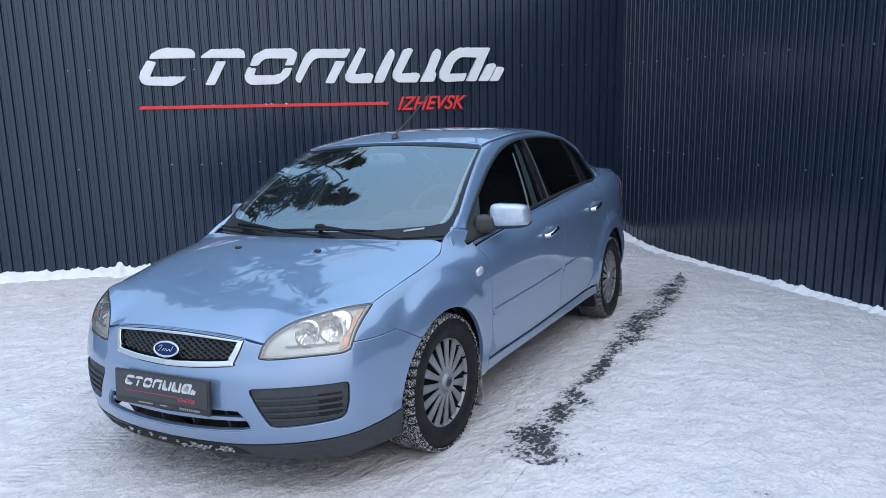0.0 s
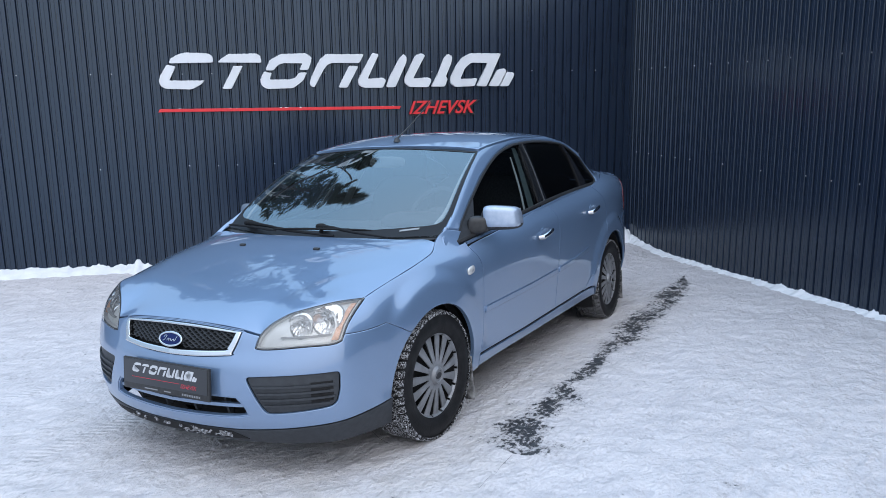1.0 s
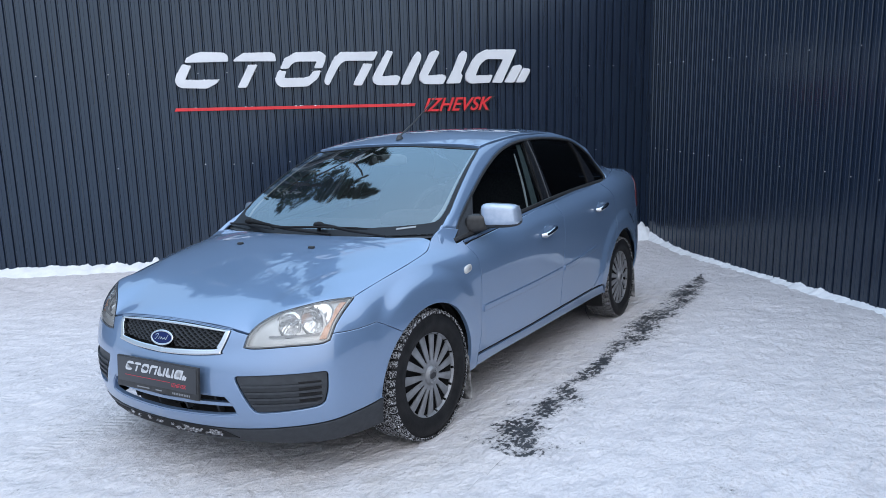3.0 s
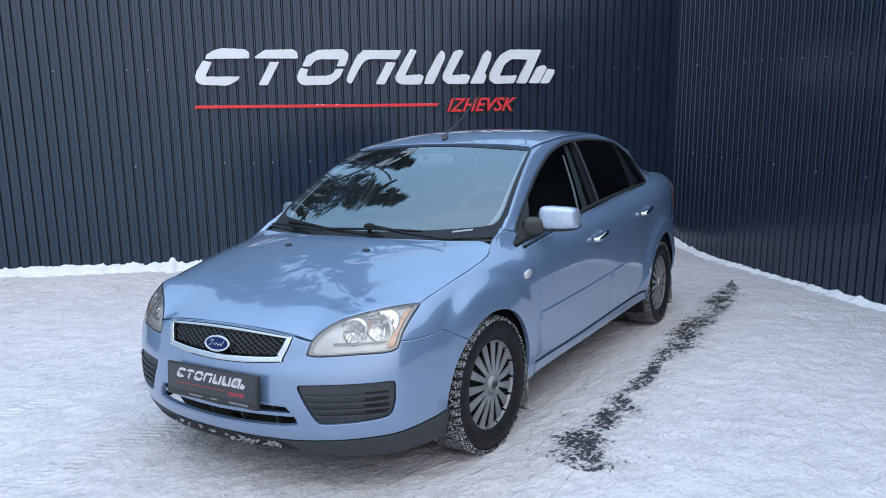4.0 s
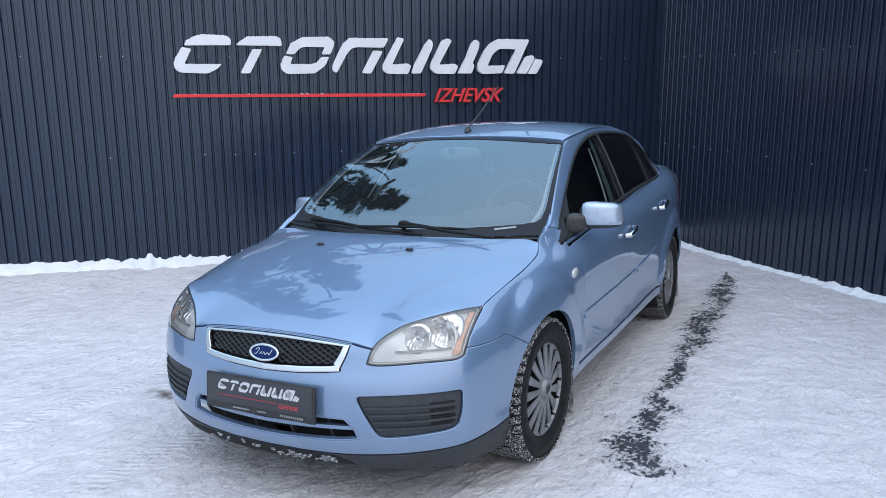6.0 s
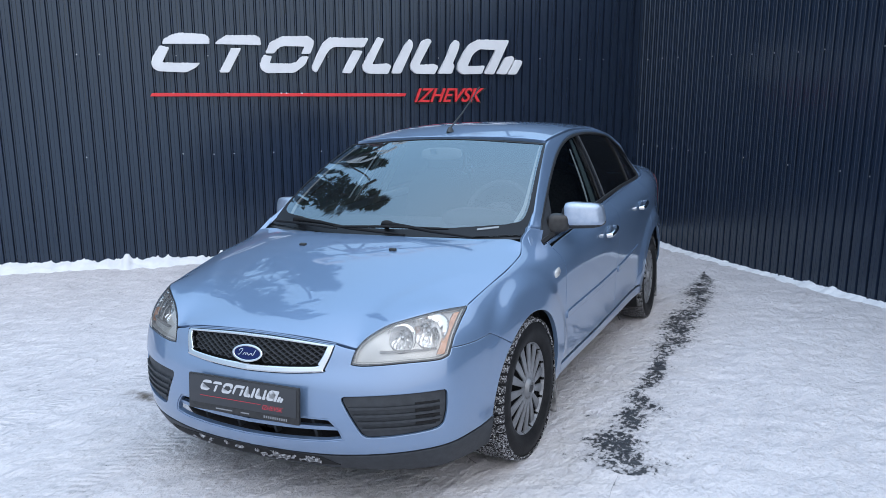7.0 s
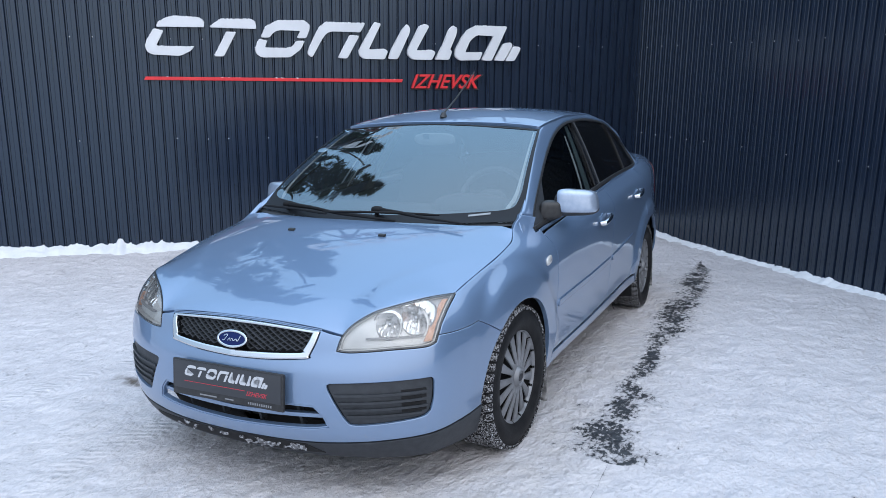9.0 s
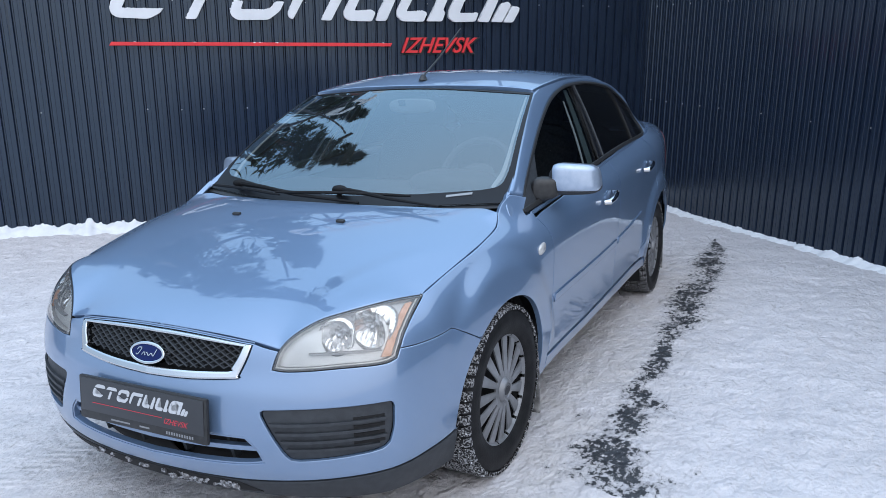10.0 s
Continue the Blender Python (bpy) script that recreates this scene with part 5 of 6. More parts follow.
    strip_out = [(s_ - 0.016, z_) for s_, z_ in through_points(lamp_outer, 6)][1:-3]
    strip_in = [(s_ - 0.050 + 0.006 * k / len(strip_out), z_) for k, (s_, z_) in enumerate([(q + 0.016, r) for q, r in strip_out])]
    strip_pts = outline_of(strip_out, strip_in[::-1], step=0.012)
    strip_pts = strip_pts if sgn > 0 else np.array(flip_s(strip_pts.tolist()))
    panel("amber_strip", body, strip_pts, AMBER, lamp, gap=0.0, lift=-0.012, thick=0.02, step=0.015, label="amber side indicator strip")

# Bonnet: its outline follows the nose, the lamps' upper edge and the wings.
hood_edge = [(0.997, 0.755), fy(-0.25, 0.797), fy(-0.05, 0.838), fy(0.10, 0.866), fy(0.152, 0.884), fy(0.20, 0.915)]


def laid(points):
    p = np.array(points)
    return body(p[:, 0], p[:, 1])


nose = [fx(0.0, 0.672), fx(0.18, 0.668), fx(0.362, 0.655), (0.452, 0.638)]
lamp_rise = lamp_top[::-1][1:]
rim_pts = np.vstack([laid(through_points(p, 10)) for p in (nose, lamp_rise, hood_edge)])
seat_xy, seat_dz = rim_pts[:, :2], rim_pts[:, 2] - bonnet_z(rim_pts[:, 0], rim_pts[:, 1])
plan_xy = lambda pts: [tuple(q[:2]) for q in laid(pts)]  # noqa: E731
end_xy = plan_xy(hood_edge)[-1]
bon_half = [plan_xy(nose), plan_xy(lamp_rise), plan_xy(hood_edge), [end_xy, (0.67, 0.226), (0.59, 0.190), (0.5, 0.146), (0.25, 0.086), (0.0, 0.076)]]
BONNET = outline_of(*bon_half, *[[(-x, y) for x, y in p][::-1] for p in bon_half[::-1]], step=0.02)
bonnet = panel("bonnet", bonnet_at, BONNET, PAINT, car, gap=0.002, thick=0.02, step=0.02, label="blue bonnet", edge=0.004)
for x in (-0.24, 0.24):
    jet = part("washer_jet", box_bm((0.034, 0.018, 0.012), bevel=0.005), BLACK, bonnet, "black washer jet")
    jet.matrix_basis = pose(x, -0.108, float(bonnet_at(np.array([x]), np.array([-0.108]))[0, 2]) + 0.004, 14, 0, 0)

# Sides.
front_line = [fy(0.405, 0.868), fy(0.440, 0.80), fy(0.458, 0.70), fy(0.458, 0.50), fy(0.428, 0.330), fy(0.424, 0.304)]
mid_line = [fy(1.515, 0.985), fy(1.545, 0.85), fy(1.552, 0.65), fy(1.540, 0.50), fy(1.505, 0.324)]
rear_line = [fy(2.380, 1.051), fy(2.470, 0.975), fy(2.535, 0.88), fy(2.540, 0.80), fy(2.500, 0.68), fy(2.420, 0.565), fy(2.300, 0.455), fy(2.120, 0.345), fy(2.080, 0.336)]
belt_front = [fy(0.405, 0.868), fy(0.50, 0.884), fy(0.8, 0.918), fy(1.2, 0.960), fy(1.515, 0.985)]
belt_rear = [fy(1.515, 0.985), fy(1.9, 1.019), fy(2.2, 1.042), fy(2.380, 1.051)]
sill_top = [fy(0.424, 0.304), fy(0.9, 0.309), fy(1.505, 0.324), fy(2.080, 0.336)]
FENDER = outline_of(SEAM, arc(0.0, ARCH_F, 129, -8), [fy(0.335, 0.215), fy(0.40, 0.222)], [fy(0.418, 0.224), fy(0.424, 0.304)], front_line[::-1],
                    [fy(0.405, 0.868), fy(0.405, 0.889)], [fy(0.405, 0.889), fy(0.362, 0.884), fy(0.345, 0.886), fy(0.354, 0.902), fy(0.410, 0.945)], [fy(0.410, 0.945), fy(0.303, 0.966)], [fy(0.303, 0.966), fy(0.25, 0.944), fy(0.20, 0.915)], hood_edge[::-1], lamp_outer[::-1][:-1], step=0.018)
F_DOOR = outline_of(front_line, sill_top[:3], mid_line[::-1], belt_front[::-1], step=0.02)
R_DOOR = outline_of(mid_line, sill_top[2:], rear_line[::-1], belt_rear[::-1], step=0.02)
arch_rear, arch_end = arc(WHEELBASE, ARCH_R, 188, 40), arc(WHEELBASE, ARCH_R, 40, -12)
bump_seam = [arch_rear[-1], fy(3.01, 0.64), fy(3.015, 0.71), fy(3.06, 0.742), fy(3.22, 0.780), fy(3.40, 0.795), fy(3.52, 0.80)]
SILL = outline_of([(s, z - 0.013) for s, z in sill_top], [fy(2.27, 0.322), fy(2.336, 0.258)], [fy(2.336, 0.258), fy(2.2, 0.258), fy(1.2, 0.248), fy(0.37, 0.232)], [fy(0.37, 0.232), fy(0.418, 0.234), fy(0.424, 0.291)], step=0.02)
QUARTER = outline_of(rear_line, [fy(2.10, 0.332), fy(2.28, 0.328), fy(2.341, 0.264)], arch_rear, bump_seam,
                     [fy(3.52, 0.80), fy(3.50, 0.97), fy(3.45, 1.085)], [fy(3.45, 1.085), fy(3.2, 1.112), fy(3.0, 1.118), fy(2.8, 1.106), fy(2.65, 1.084), fy(2.52, 1.066), fy(2.380, 1.051)], step=0.02)
R_BUMPER_HALF = [[(HALF, 0.25), fy(3.4, 0.24), arch_end[-1]], arch_end[::-1], [(q, r - 0.003) for q, r in bump_seam] + [(HALF, 0.80)]]
for mirror in (False, True):
    fender = panel("front_fender", body, FENDER, PAINT, car, mirror=mirror, step=0.011, label="blue front wing with flared arch", thick=0.02)
    door_f = panel("front_door", body, F_DOOR, PAINT, car, mirror=mirror, step=0.03, label="blue front door with light scrapes")
    door_r = panel("rear_door", body, R_DOOR, PAINT, car, mirror=mirror, step=0.03, label="blue rear door")
    panel("sill", body, SILL, PAINT, car, mirror=mirror, step=0.03, label="blue sill")
    panel("rear_quarter", body, QUARTER, PAINT, car, mirror=mirror, step=0.018, label="blue rear quarter with flared arch", thick=0.02)
    panel("rear_bumper", body, outline_of(*R_BUMPER_HALF, step=0.025), PAINT, car, mirror=mirror, step=0.05, label="blue rear bumper")
    tail = outline_of([fy(3.27, 0.80), fy(3.25, 0.88), fy(3.25, 0.97), fy(3.29, 1.035)], [fy(3.34, 1.05), (HALF - 0.42, 1.05), (HALF - 0.46, 0.81)], step=0.03)
    panel("tail_lamp", body, tail, RED, car, mirror=mirror, step=0.05, label="red tail lamp", lift=0.005)
    # rubbing strips on the doors
    for owner, run in ((door_f, [(0.475, 0.527), (0.9, 0.538), (1.2, 0.548), (1.515, 0.562)]), (door_r, [(1.56, 0.563), (1.8, 0.580), (2.0, 0.602), (2.150, 0.618)])):
        top = [fy(y, z + 0.016) for y, z in run]
        low = [fy(y, z - 0.016) for y, z in run]
        panel("rubbing_strip", body, outline_of(top, low[::-1], step=0.02), PAINT, owner, mirror=mirror, gap=0.0, lift=0.008, thick=0.010, step=0.02, label="raised body-coloured rubbing strip", edge=0.005)
    # handles
    for owner, y0, z0 in ((door_f, 1.265, 0.832), (door_r, 2.195, 0.893)):
        c = body(np.array([fy(y0, z0)[0]]), np.array([z0]))[0] * ((-1, 1, 1) if mirror else (1, 1, 1))
        sx = -1 if mirror else 1
        cup = bmesh.new()
        bmesh.ops.create_uvsphere(cup, u_segments=20, v_segments=10, radius=1, matrix=Matrix.Diagonal((0.006, 0.058, 0.040, 1)))
        cup_ob = part("handle_cup", cup, PAINT, owner)
        cup_ob.matrix_basis = Matrix.Translation(c + np.array((-0.001 * sx, 0.0, 0.0)))
        bar = tube([(sx * 0.006, -0.090, -0.010), (sx * 0.030, -0.080, -0.008), (sx * 0.036, -0.03, 0.0), (sx * 0.034, 0.03, 0.008), (sx * 0.028, 0.072, 0.014), (sx * 0.006, 0.084, 0.016)], [0.010, 0.013, 0.0125, 0.0125, 0.013, 0.010], 12)
        h = part("door_handle", bar, CHROME, owner, "bright chrome pull handle")
        h.matrix_basis = Matrix.Translation(c) @ Matrix.Diagonal((1, 1, 1.15, 1))
    # side repeater
    c = body(np.array([fy(0.334, 0.758)[0]]), np.array([0.758]))[0] * ((-1, 1, 1) if mirror else (1, 1, 1))
    for name_, size, mat_, owner, what in (("side_repeater", (0.011, 0.037, 0.020), BEZEL, fender, "small pale oval side repeater"), ("repeater_lens", (0.0125, 0.024, 0.011), SATIN, fender, "")):
        pip = bmesh.new()
        bmesh.ops.create_uvsphere(pip, u_segments=24, v_segments=12, radius=1)
        for v in pip.verts:
            k = (abs(v.co.y) ** 3 + abs(v.co.z) ** 3) ** (1 / 3) / max(math.hypot(v.co.y, v.co.z), 1e-6)
            v.co = Vector((v.co.x * size[0], v.co.y / max(k, 0.5) * size[1], v.co.z / max(k, 0.5) * size[2]))
        pip_o = part(name_, pip, mat_, owner, what)
        pip_o.matrix_basis = Matrix.Translation(c) @ pose(0, 0, 0, 10, 0, 0)

# Upper sides: pillars and roof rails round the side windows.
win_low = [(0.345, 0.884), (0.50, 0.900), (0.80, 0.930), (1.20, 0.970), (1.50, 0.998), (1.9, 1.024), (2.22, 1.040), (2.40, 1.048), (2.48, 1.053)]
win_rear = [(2.48, 1.053), (2.56, 1.066), (2.605, 1.092), (2.608, 1.130)]
win_top = [(2.608, 1.130), (2.585, 1.185), (2.505, 1.258), (2.41, 1.325), (2.29, 1.368), (2.10, 1.388), (1.85, 1.396), (1.62, 1.389), (1.40, 1.370), (1.165, 1.318), (0.905, 1.220), (0.675, 1.108), (0.490, 1.004), (0.374, 0.920)]
DLO = outline_of(win_low, win_rear, win_top, [(0.374, 0.920), (0.349, 0.897), (0.345, 0.884)], step=0.02)
rail_front = [(0.305, 0.968), (0.42, 1.034), (0.52, 1.099), (0.618, 1.158), (0.75, 1.233), (0.88, 1.300), (0.985, 1.343)]
rail_top = [(0.985, 1.343), (1.2, 1.393), (1.6, 1.424), (2.0, 1.424), (2.2, 1.408), (2.35, 1.368), (2.45, 1.332)]
rail_rear = [(2.45, 1.332), (2.62, 1.262), (2.80, 1.190), (2.95, 1.132), (3.03, 1.108)]
UPPER = outline_of(rail_front, rail_top, rail_rear, [(3.03, 1.108), (2.85, 1.096), (2.7, 1.078), (2.55, 1.057), (2.38, 1.044)], [(2.38, 1.044), (1.9, 1.016), (1.5, 0.982), (1.2, 0.956), (0.8, 0.914), (0.5, 0.882), (0.407, 0.872)], [(0.407, 0.872), (0.407, 0.889)], [(0.407, 0.889), *win_low[1:]], win_rear, win_top[:-1] + [(0.410, 0.948)], [(0.410, 0.948), (0.305, 0.968)], step=0.02)
for mirror in (False, True):
    frame_ob = panel("side_frame", upper, UPPER, PAINT, car, gap=0.001, flip=False, mirror=mirror, step=0.010, thick=0.03, label="blue roof pillars and rail", edge=0.012)
    panel("window_seal", upper, DLO, SEAL, frame_ob, [shrink(DLO, 0.013)], gap=0.0, lift=-0.004, mirror=mirror, thick=0.03, edge=0.003, label="black rubber window seal")
    strip_low = [(y, z + 0.004) for y, z in win_low]
    panel("belt_strip", upper, outline_of(strip_low, [(y, z + 0.017) for y, z in strip_low][::-1], step=0.02), BLACK, frame_ob, lift=0.004, gap=0, mirror=mirror, thick=0.02, edge=0.003, label="glossy black window sill strip")
    inner = shrink(DLO, 0.008)

    def window_piece(keep):
        """The part of the window opening between two slanted lines."""
        pts = [p for p in inner]
        out = []
        for i, p in enumerate(pts):
            q = pts[(i + 1) % len(pts)]
            a, b = keep(p), keep(q)
            if a >= 0:
                out.append(p)
            if (a < 0) != (b < 0):
                out.append(p + (q - p) * a / (a - b))
        return np.array(out)

    lean = lambda p, y0, k: p[0] - (y0 + k * (p[1] - 0.98))  # noqa: E731
    front_glass = window_piece(lambda p: -lean(p, 1.385, 0.42))
    mid_post = window_piece(lambda p: min(lean(p, 1.385, 0.42), -lean(p, 1.545, 0.30)))
    rear_all = window_piece(lambda p: lean(p, 1.545, 0.30))
    g = skin("front_window", upper, front_glass, TINT, frame_ob, lift=-0.014, mirror=mirror, step=0.05, label="lightly tinted front door window")
    g.visible_shadow = False
    skin("rear_window_pane", upper, rear_all, TINT_REAR, frame_ob, lift=-0.013, mirror=mirror, step=0.05, label="dark tinted rear side windows")
    for name_, lin_a, lin_b, mat_, what in (("pillar_lining", [(1.300, 0.985), (1.36, 1.12), (1.43, 1.25), (1.49, 1.362)], [(1.545, 1.365), (1.485, 1.24), (1.43, 1.12), (1.375, 0.99)], LINING, "grey-green pillar lining behind the glass"),
                                             ("belt_webbing", [(1.228, 0.985), (1.30, 1.12), (1.36, 1.24), (1.40, 1.31)], [(1.412, 1.31), (1.378, 1.24), (1.322, 1.12), (1.246, 0.985)], PALE_TRIM, "pale seat belt behind the glass")):
        skin(name_, upper, outline_of(lin_a, [lin_a[-1], lin_b[0]], lin_b, [lin_b[-1], lin_a[0]], step=0.03), mat_, frame_ob, lift=-0.032, mirror=mirror, step=0.04, label=what)
    panel("door_post", upper, mid_post, POST, frame_ob, lift=-0.008, gap=0.0, mirror=mirror, step=0.03, thick=0.02, edge=0.002, label="black post between the side windows")
    div_front = through_points([(2.262, 1.372), (2.283, 1.25), (2.250, 1.125), (2.222, 1.046)], 6)
    div_rear = through_points([(2.374, 1.052), (2.372, 1.128), (2.352, 1.231), (2.318, 1.358)], 6)
    panel("window_divider", upper, outline_of(div_front, div_rear, step=0.02), POST, frame_ob, lift=-0.007, gap=0.0, mirror=mirror, step=0.04, thick=0.012, edge=0.002, label="black divider before the small rear pane")
    # the second bar stands in for light caught on the door's edge
    for line, wide, mat_, what in ((div_front, 0.003, POST, "thin grey window channel"), (through_points([(1.492, 0.992), (1.535, 1.12), (1.58, 1.25), (1.612, 1.382)], 6), 0.003, EDGE_GLINT, "thin bar painted as the light on the door edge"),
                                   (through_points([(1.398, 0.984), (1.450, 1.11), (1.505, 1.24), (1.555, 1.372)], 6), 0.010, POST, "dark rear edge of the door frame")):
        slim = bmesh.new()
        for a, b in zip(line[:-1], line[1:]):
            chart_bar(slim, upper, a, b, wide, 0.008, -0.003)
        if mirror:
            bmesh.ops.scale(slim, vec=(-1, 1, 1), verts=slim.verts)
        part("frame_edge", slim, mat_, frame_ob, what, smooth=False)
    corner = outline_of([(0.360, 0.893), (0.50, 0.906), (0.55, 0.911)], [(0.55, 0.911), (0.62, 1.02), (0.682, 1.098)], [(0.682, 1.098), (0.49, 0.992), (0.380, 0.912)], step=0.02)
    panel("mirror_corner", upper, corner, TRIM, frame_ob, lift=-0.006, gap=0.0, mirror=mirror, step=0.03, thick=0.02, edge=0.002, label="dark plastic corner plate")

# Roof, screens, boot lid.
roof_line = [[(0.0, 0.958), (0.3, 0.966), (0.596, 0.990)], [(0.596, 0.990), (0.603, 1.2), (0.598, 1.6), (0.590, 2.0), (0.588, 2.25), (0.596, 2.44)], [(0.596, 2.44), (0.3, 2.475), (0.0, 2.485)]]
ROOF = outline_of(*roof_line, *[[(-x, y) for x, y in p][::-1] for p in roof_line[::-1]], step=0.025)
roof = panel("roof", roof_at, ROOF, PAINT, car, gap=0.003, thick=0.02, step=0.05, label="blue roof panel", edge=0.006)


def span(u0, u1, v0, v1, du=0.06, dv=0.06):
    return outline_of([(u0, v0), (u1, v0)], [(u1, v0), (u1, v1)], [(u1, v1), (u0, v1)], [(u0, v1), (u0, v0)], step=0.04)


SCREEN_EDGE = span(-0.985, 0.985, -0.028, 0.985)
SCREEN_IN = outline_of([(-0.88, 0.085), (-0.5, 0.055), (0, 0.040), (0.5, 0.050), (0.83, 0.066)], [(0.83, 0.066), (0.920, 0.095), (0.952, 0.20)], [(0.952, 0.20), (0.966, 0.96)], [(0.950, 0.96), (0, 0.975), (-0.982, 0.97)], [(-0.982, 0.97), (-0.975, 0.24)], [(-0.975, 0.24), (-0.95, 0.13), (-0.88, 0.085)], step=0.04)
windscreen = skin("windscreen", screen_at, SCREEN_EDGE, SCREEN, car, step=0.05, lift=0.002, label="windscreen with sky and tree reflections")
windscreen.visible_shadow = False
skin("screen_border", screen_at, SCREEN_EDGE, FRIT, windscreen, [SCREEN_IN], step=0.05, lift=0.005, label="black ceramic border")
part_ = outline_of([(0.66, 0.020), (0.79, 0.034)], [(0.79, 0.034), (0.79, 0.048)], [(0.79, 0.048), (0.66, 0.034)], step=0.03)
skin("number_strip", screen_at, part_, STICKER, windscreen, lift=0.009, step=0.03, label="pale strip behind the glass")
for sgn in (1, -1):
    trim_out = [(sgn * 0.938, 0.97), (sgn * 0.934, 0.55), (sgn * 0.925, 0.22), (sgn * 0.885, 0.10)]
    trim_in = [(sgn * 0.865, 0.11), (sgn * 0.905, 0.25), (sgn * 0.918, 0.56), (sgn * 0.926, 0.97)]
    skin("pillar_trim", screen_at, outline_of(trim_out, trim_in, step=0.04), PALE_TRIM, windscreen, lift=-0.012, step=0.05, label="pale inner pillar trim behind the glass")
for mirror in (False, True):
    panel("pillar_foot", upper, outline_of([(0.318, 0.978), (0.292, 0.962), (0.258, 0.934)], [(0.258, 0.934), (0.245, 0.905), (0.250, 0.880)], [(0.250, 0.880), (0.33, 0.885), (0.352, 0.905), (0.420, 0.962)], [(0.420, 0.962), (0.318, 0.978)], step=0.015), PAINT, car, gap=0.0, lift=-0.006, mirror=mirror, step=0.01, thick=0.02, edge=0.004, label="blue foot of the pillar beside the screen")
rear_screen = skin("rear_screen", rear_screen_at, span(-1, 1, 0, 1), TINT_REAR, car, step=0.1, label="dark rear screen")
boot_half = [[(0.0, 3.10), (0.4, 3.08), (0.66, 2.98)], [(0.66, 2.98), (0.70, 3.2), (0.67, 3.42), (0.60, 3.56)], [(0.60, 3.56), (0.3, 3.63), (0.0, 3.65)]]
panel("boot_lid", boot_at, outline_of(*boot_half, *[[(-x, y) for x, y in p][::-1] for p in boot_half[::-1]], step=0.04), PAINT, car, step=0.08, label="blue boot lid")
panel("boot_back", body, outline_of([(HALF - 0.46, 0.81), (HALF - 0.46, 1.03)], [(HALF - 0.46, 1.03), (HALF - 1e-3, 1.03)], [(HALF - 1e-3, 1.03), (HALF - 1e-3, 0.81)], step=0.04), PAINT, car, step=0.08)
panel("boot_back", body, outline_of([(HALF - 0.46, 0.81), (HALF - 0.46, 1.03)], [(HALF - 0.46, 1.03), (HALF - 1e-3, 1.03)], [(HALF - 1e-3, 1.03), (HALF - 1e-3, 0.81)], step=0.04), PAINT, car, step=0.08, mirror=True)

# Aerial on the roof.
aer = new("aerial")
aer.parent = car
tagged(aer, "thin black roof aerial")
a0 = Vector(roof_at(np.float64(0.0), np.float64(1.05)))
foot_ = lathe([(0.0005, 0.03), (0.010, 0.026), (0.016, 0.012), (0.020, 0.0)], 14, "z")
ft = part("aerial_foot", foot_, TRIM, aer)
ft.matrix_basis = Matrix.Translation(a0) @ Matrix.Diagonal((1, 1.6, 1, 1))
part("aerial_rod", tube([a0 + Vector((0, 0.0, 0.02)), a0 + Vector((0, 0.18, 0.11)), a0 + Vector((0, 0.46, 0.275))], [0.0055, 0.0045, 0.0035], 8), BLACK, aer)

# Dark shell added behind the panels to darken their gaps; floor and wheel housings.
holes_ = [np.array(arc(0.0, 0.36, 0, 350, 40)), np.array(arc(WHEELBASE, 0.37, 0, 350, 40))]
SHELL = outline_of([fx(0.0, 0.17), fx(0.6, 0.17), fy(-0.3, 0.19), fy(1.5, 0.20), fy(3.2, 0.22), (HALF - 0.01, 0.25)], [(HALF - 0.01, 0.25), (HALF - 0.01, 1.0)], [(HALF - 0.01, 1.0), fy(3.3, 1.0), fy(2.4, 0.98), fy(1.5, 0.94), fy(0.5, 0.84), fy(0.0, 0.78), fy(-0.4, 0.66), fx(0.5, 0.54), fx(0.0, 0.52)], [fx(0.0, 0.52), fx(0.0, 0.17)], step=0.05)
for mirror in (False, True):
    skin("inner_shell", body, SHELL, DEEP, car, holes_, step=0.08, lift=-0.11, mirror=mirror)
part("floor_pan", box_bm((1.25, 3.6, 0.02), (0, 1.55, 0.20)), DEEP, car, smooth=False)
part("front_bulkhead", box_bm((1.36, 0.02, 0.62), (0, 0.42, 0.52)), DEEP, car, smooth=False)
for yw, r in ((0.0, 0.375), (WHEELBASE, 0.385)):
    for sx in (1, -1):
        bm = bmesh.new()
        n = 30
        rows = [[bm.verts.new((sx * x, yw + r * math.cos(a), HUB_Z + r * math.sin(a))) for a in np.linspace(radians(-25), radians(168 if yw == 0 else 205), n)] for x in (0.55, 0.80 if yw == 0 else 0.845)]
        for i in range(n - 1):
            bm.faces.new((rows[0][i], rows[0][i + 1], rows[1][i + 1], rows[1][i]))
        bm.faces.new(rows[0])
        part("arch_liner", bm, DEEP, car)


# ---- wheels ----
TYRE_W, COVER_R = 0.195, 0.222
SPOKES = 15


def tyre_profile():
    w = TYRE_W / 2
    return [(0.198, -w * 0.80), (0.215, -w * 0.95), (0.250, -w * 1.02), (0.283, -w * 0.98), (0.300, -w * 0.86), (0.305, -w * 0.70), (0.306, 0), (0.305, w * 0.70), (0.300, w * 0.86), (0.283, w * 0.98), (0.265, w * 1.01), (0.262, w * 1.025), (0.240, w * 1.02), (0.236, w * 1.005), (0.215, w * 0.95), (0.202, w * 0.86), (0.198, w * 0.78)]


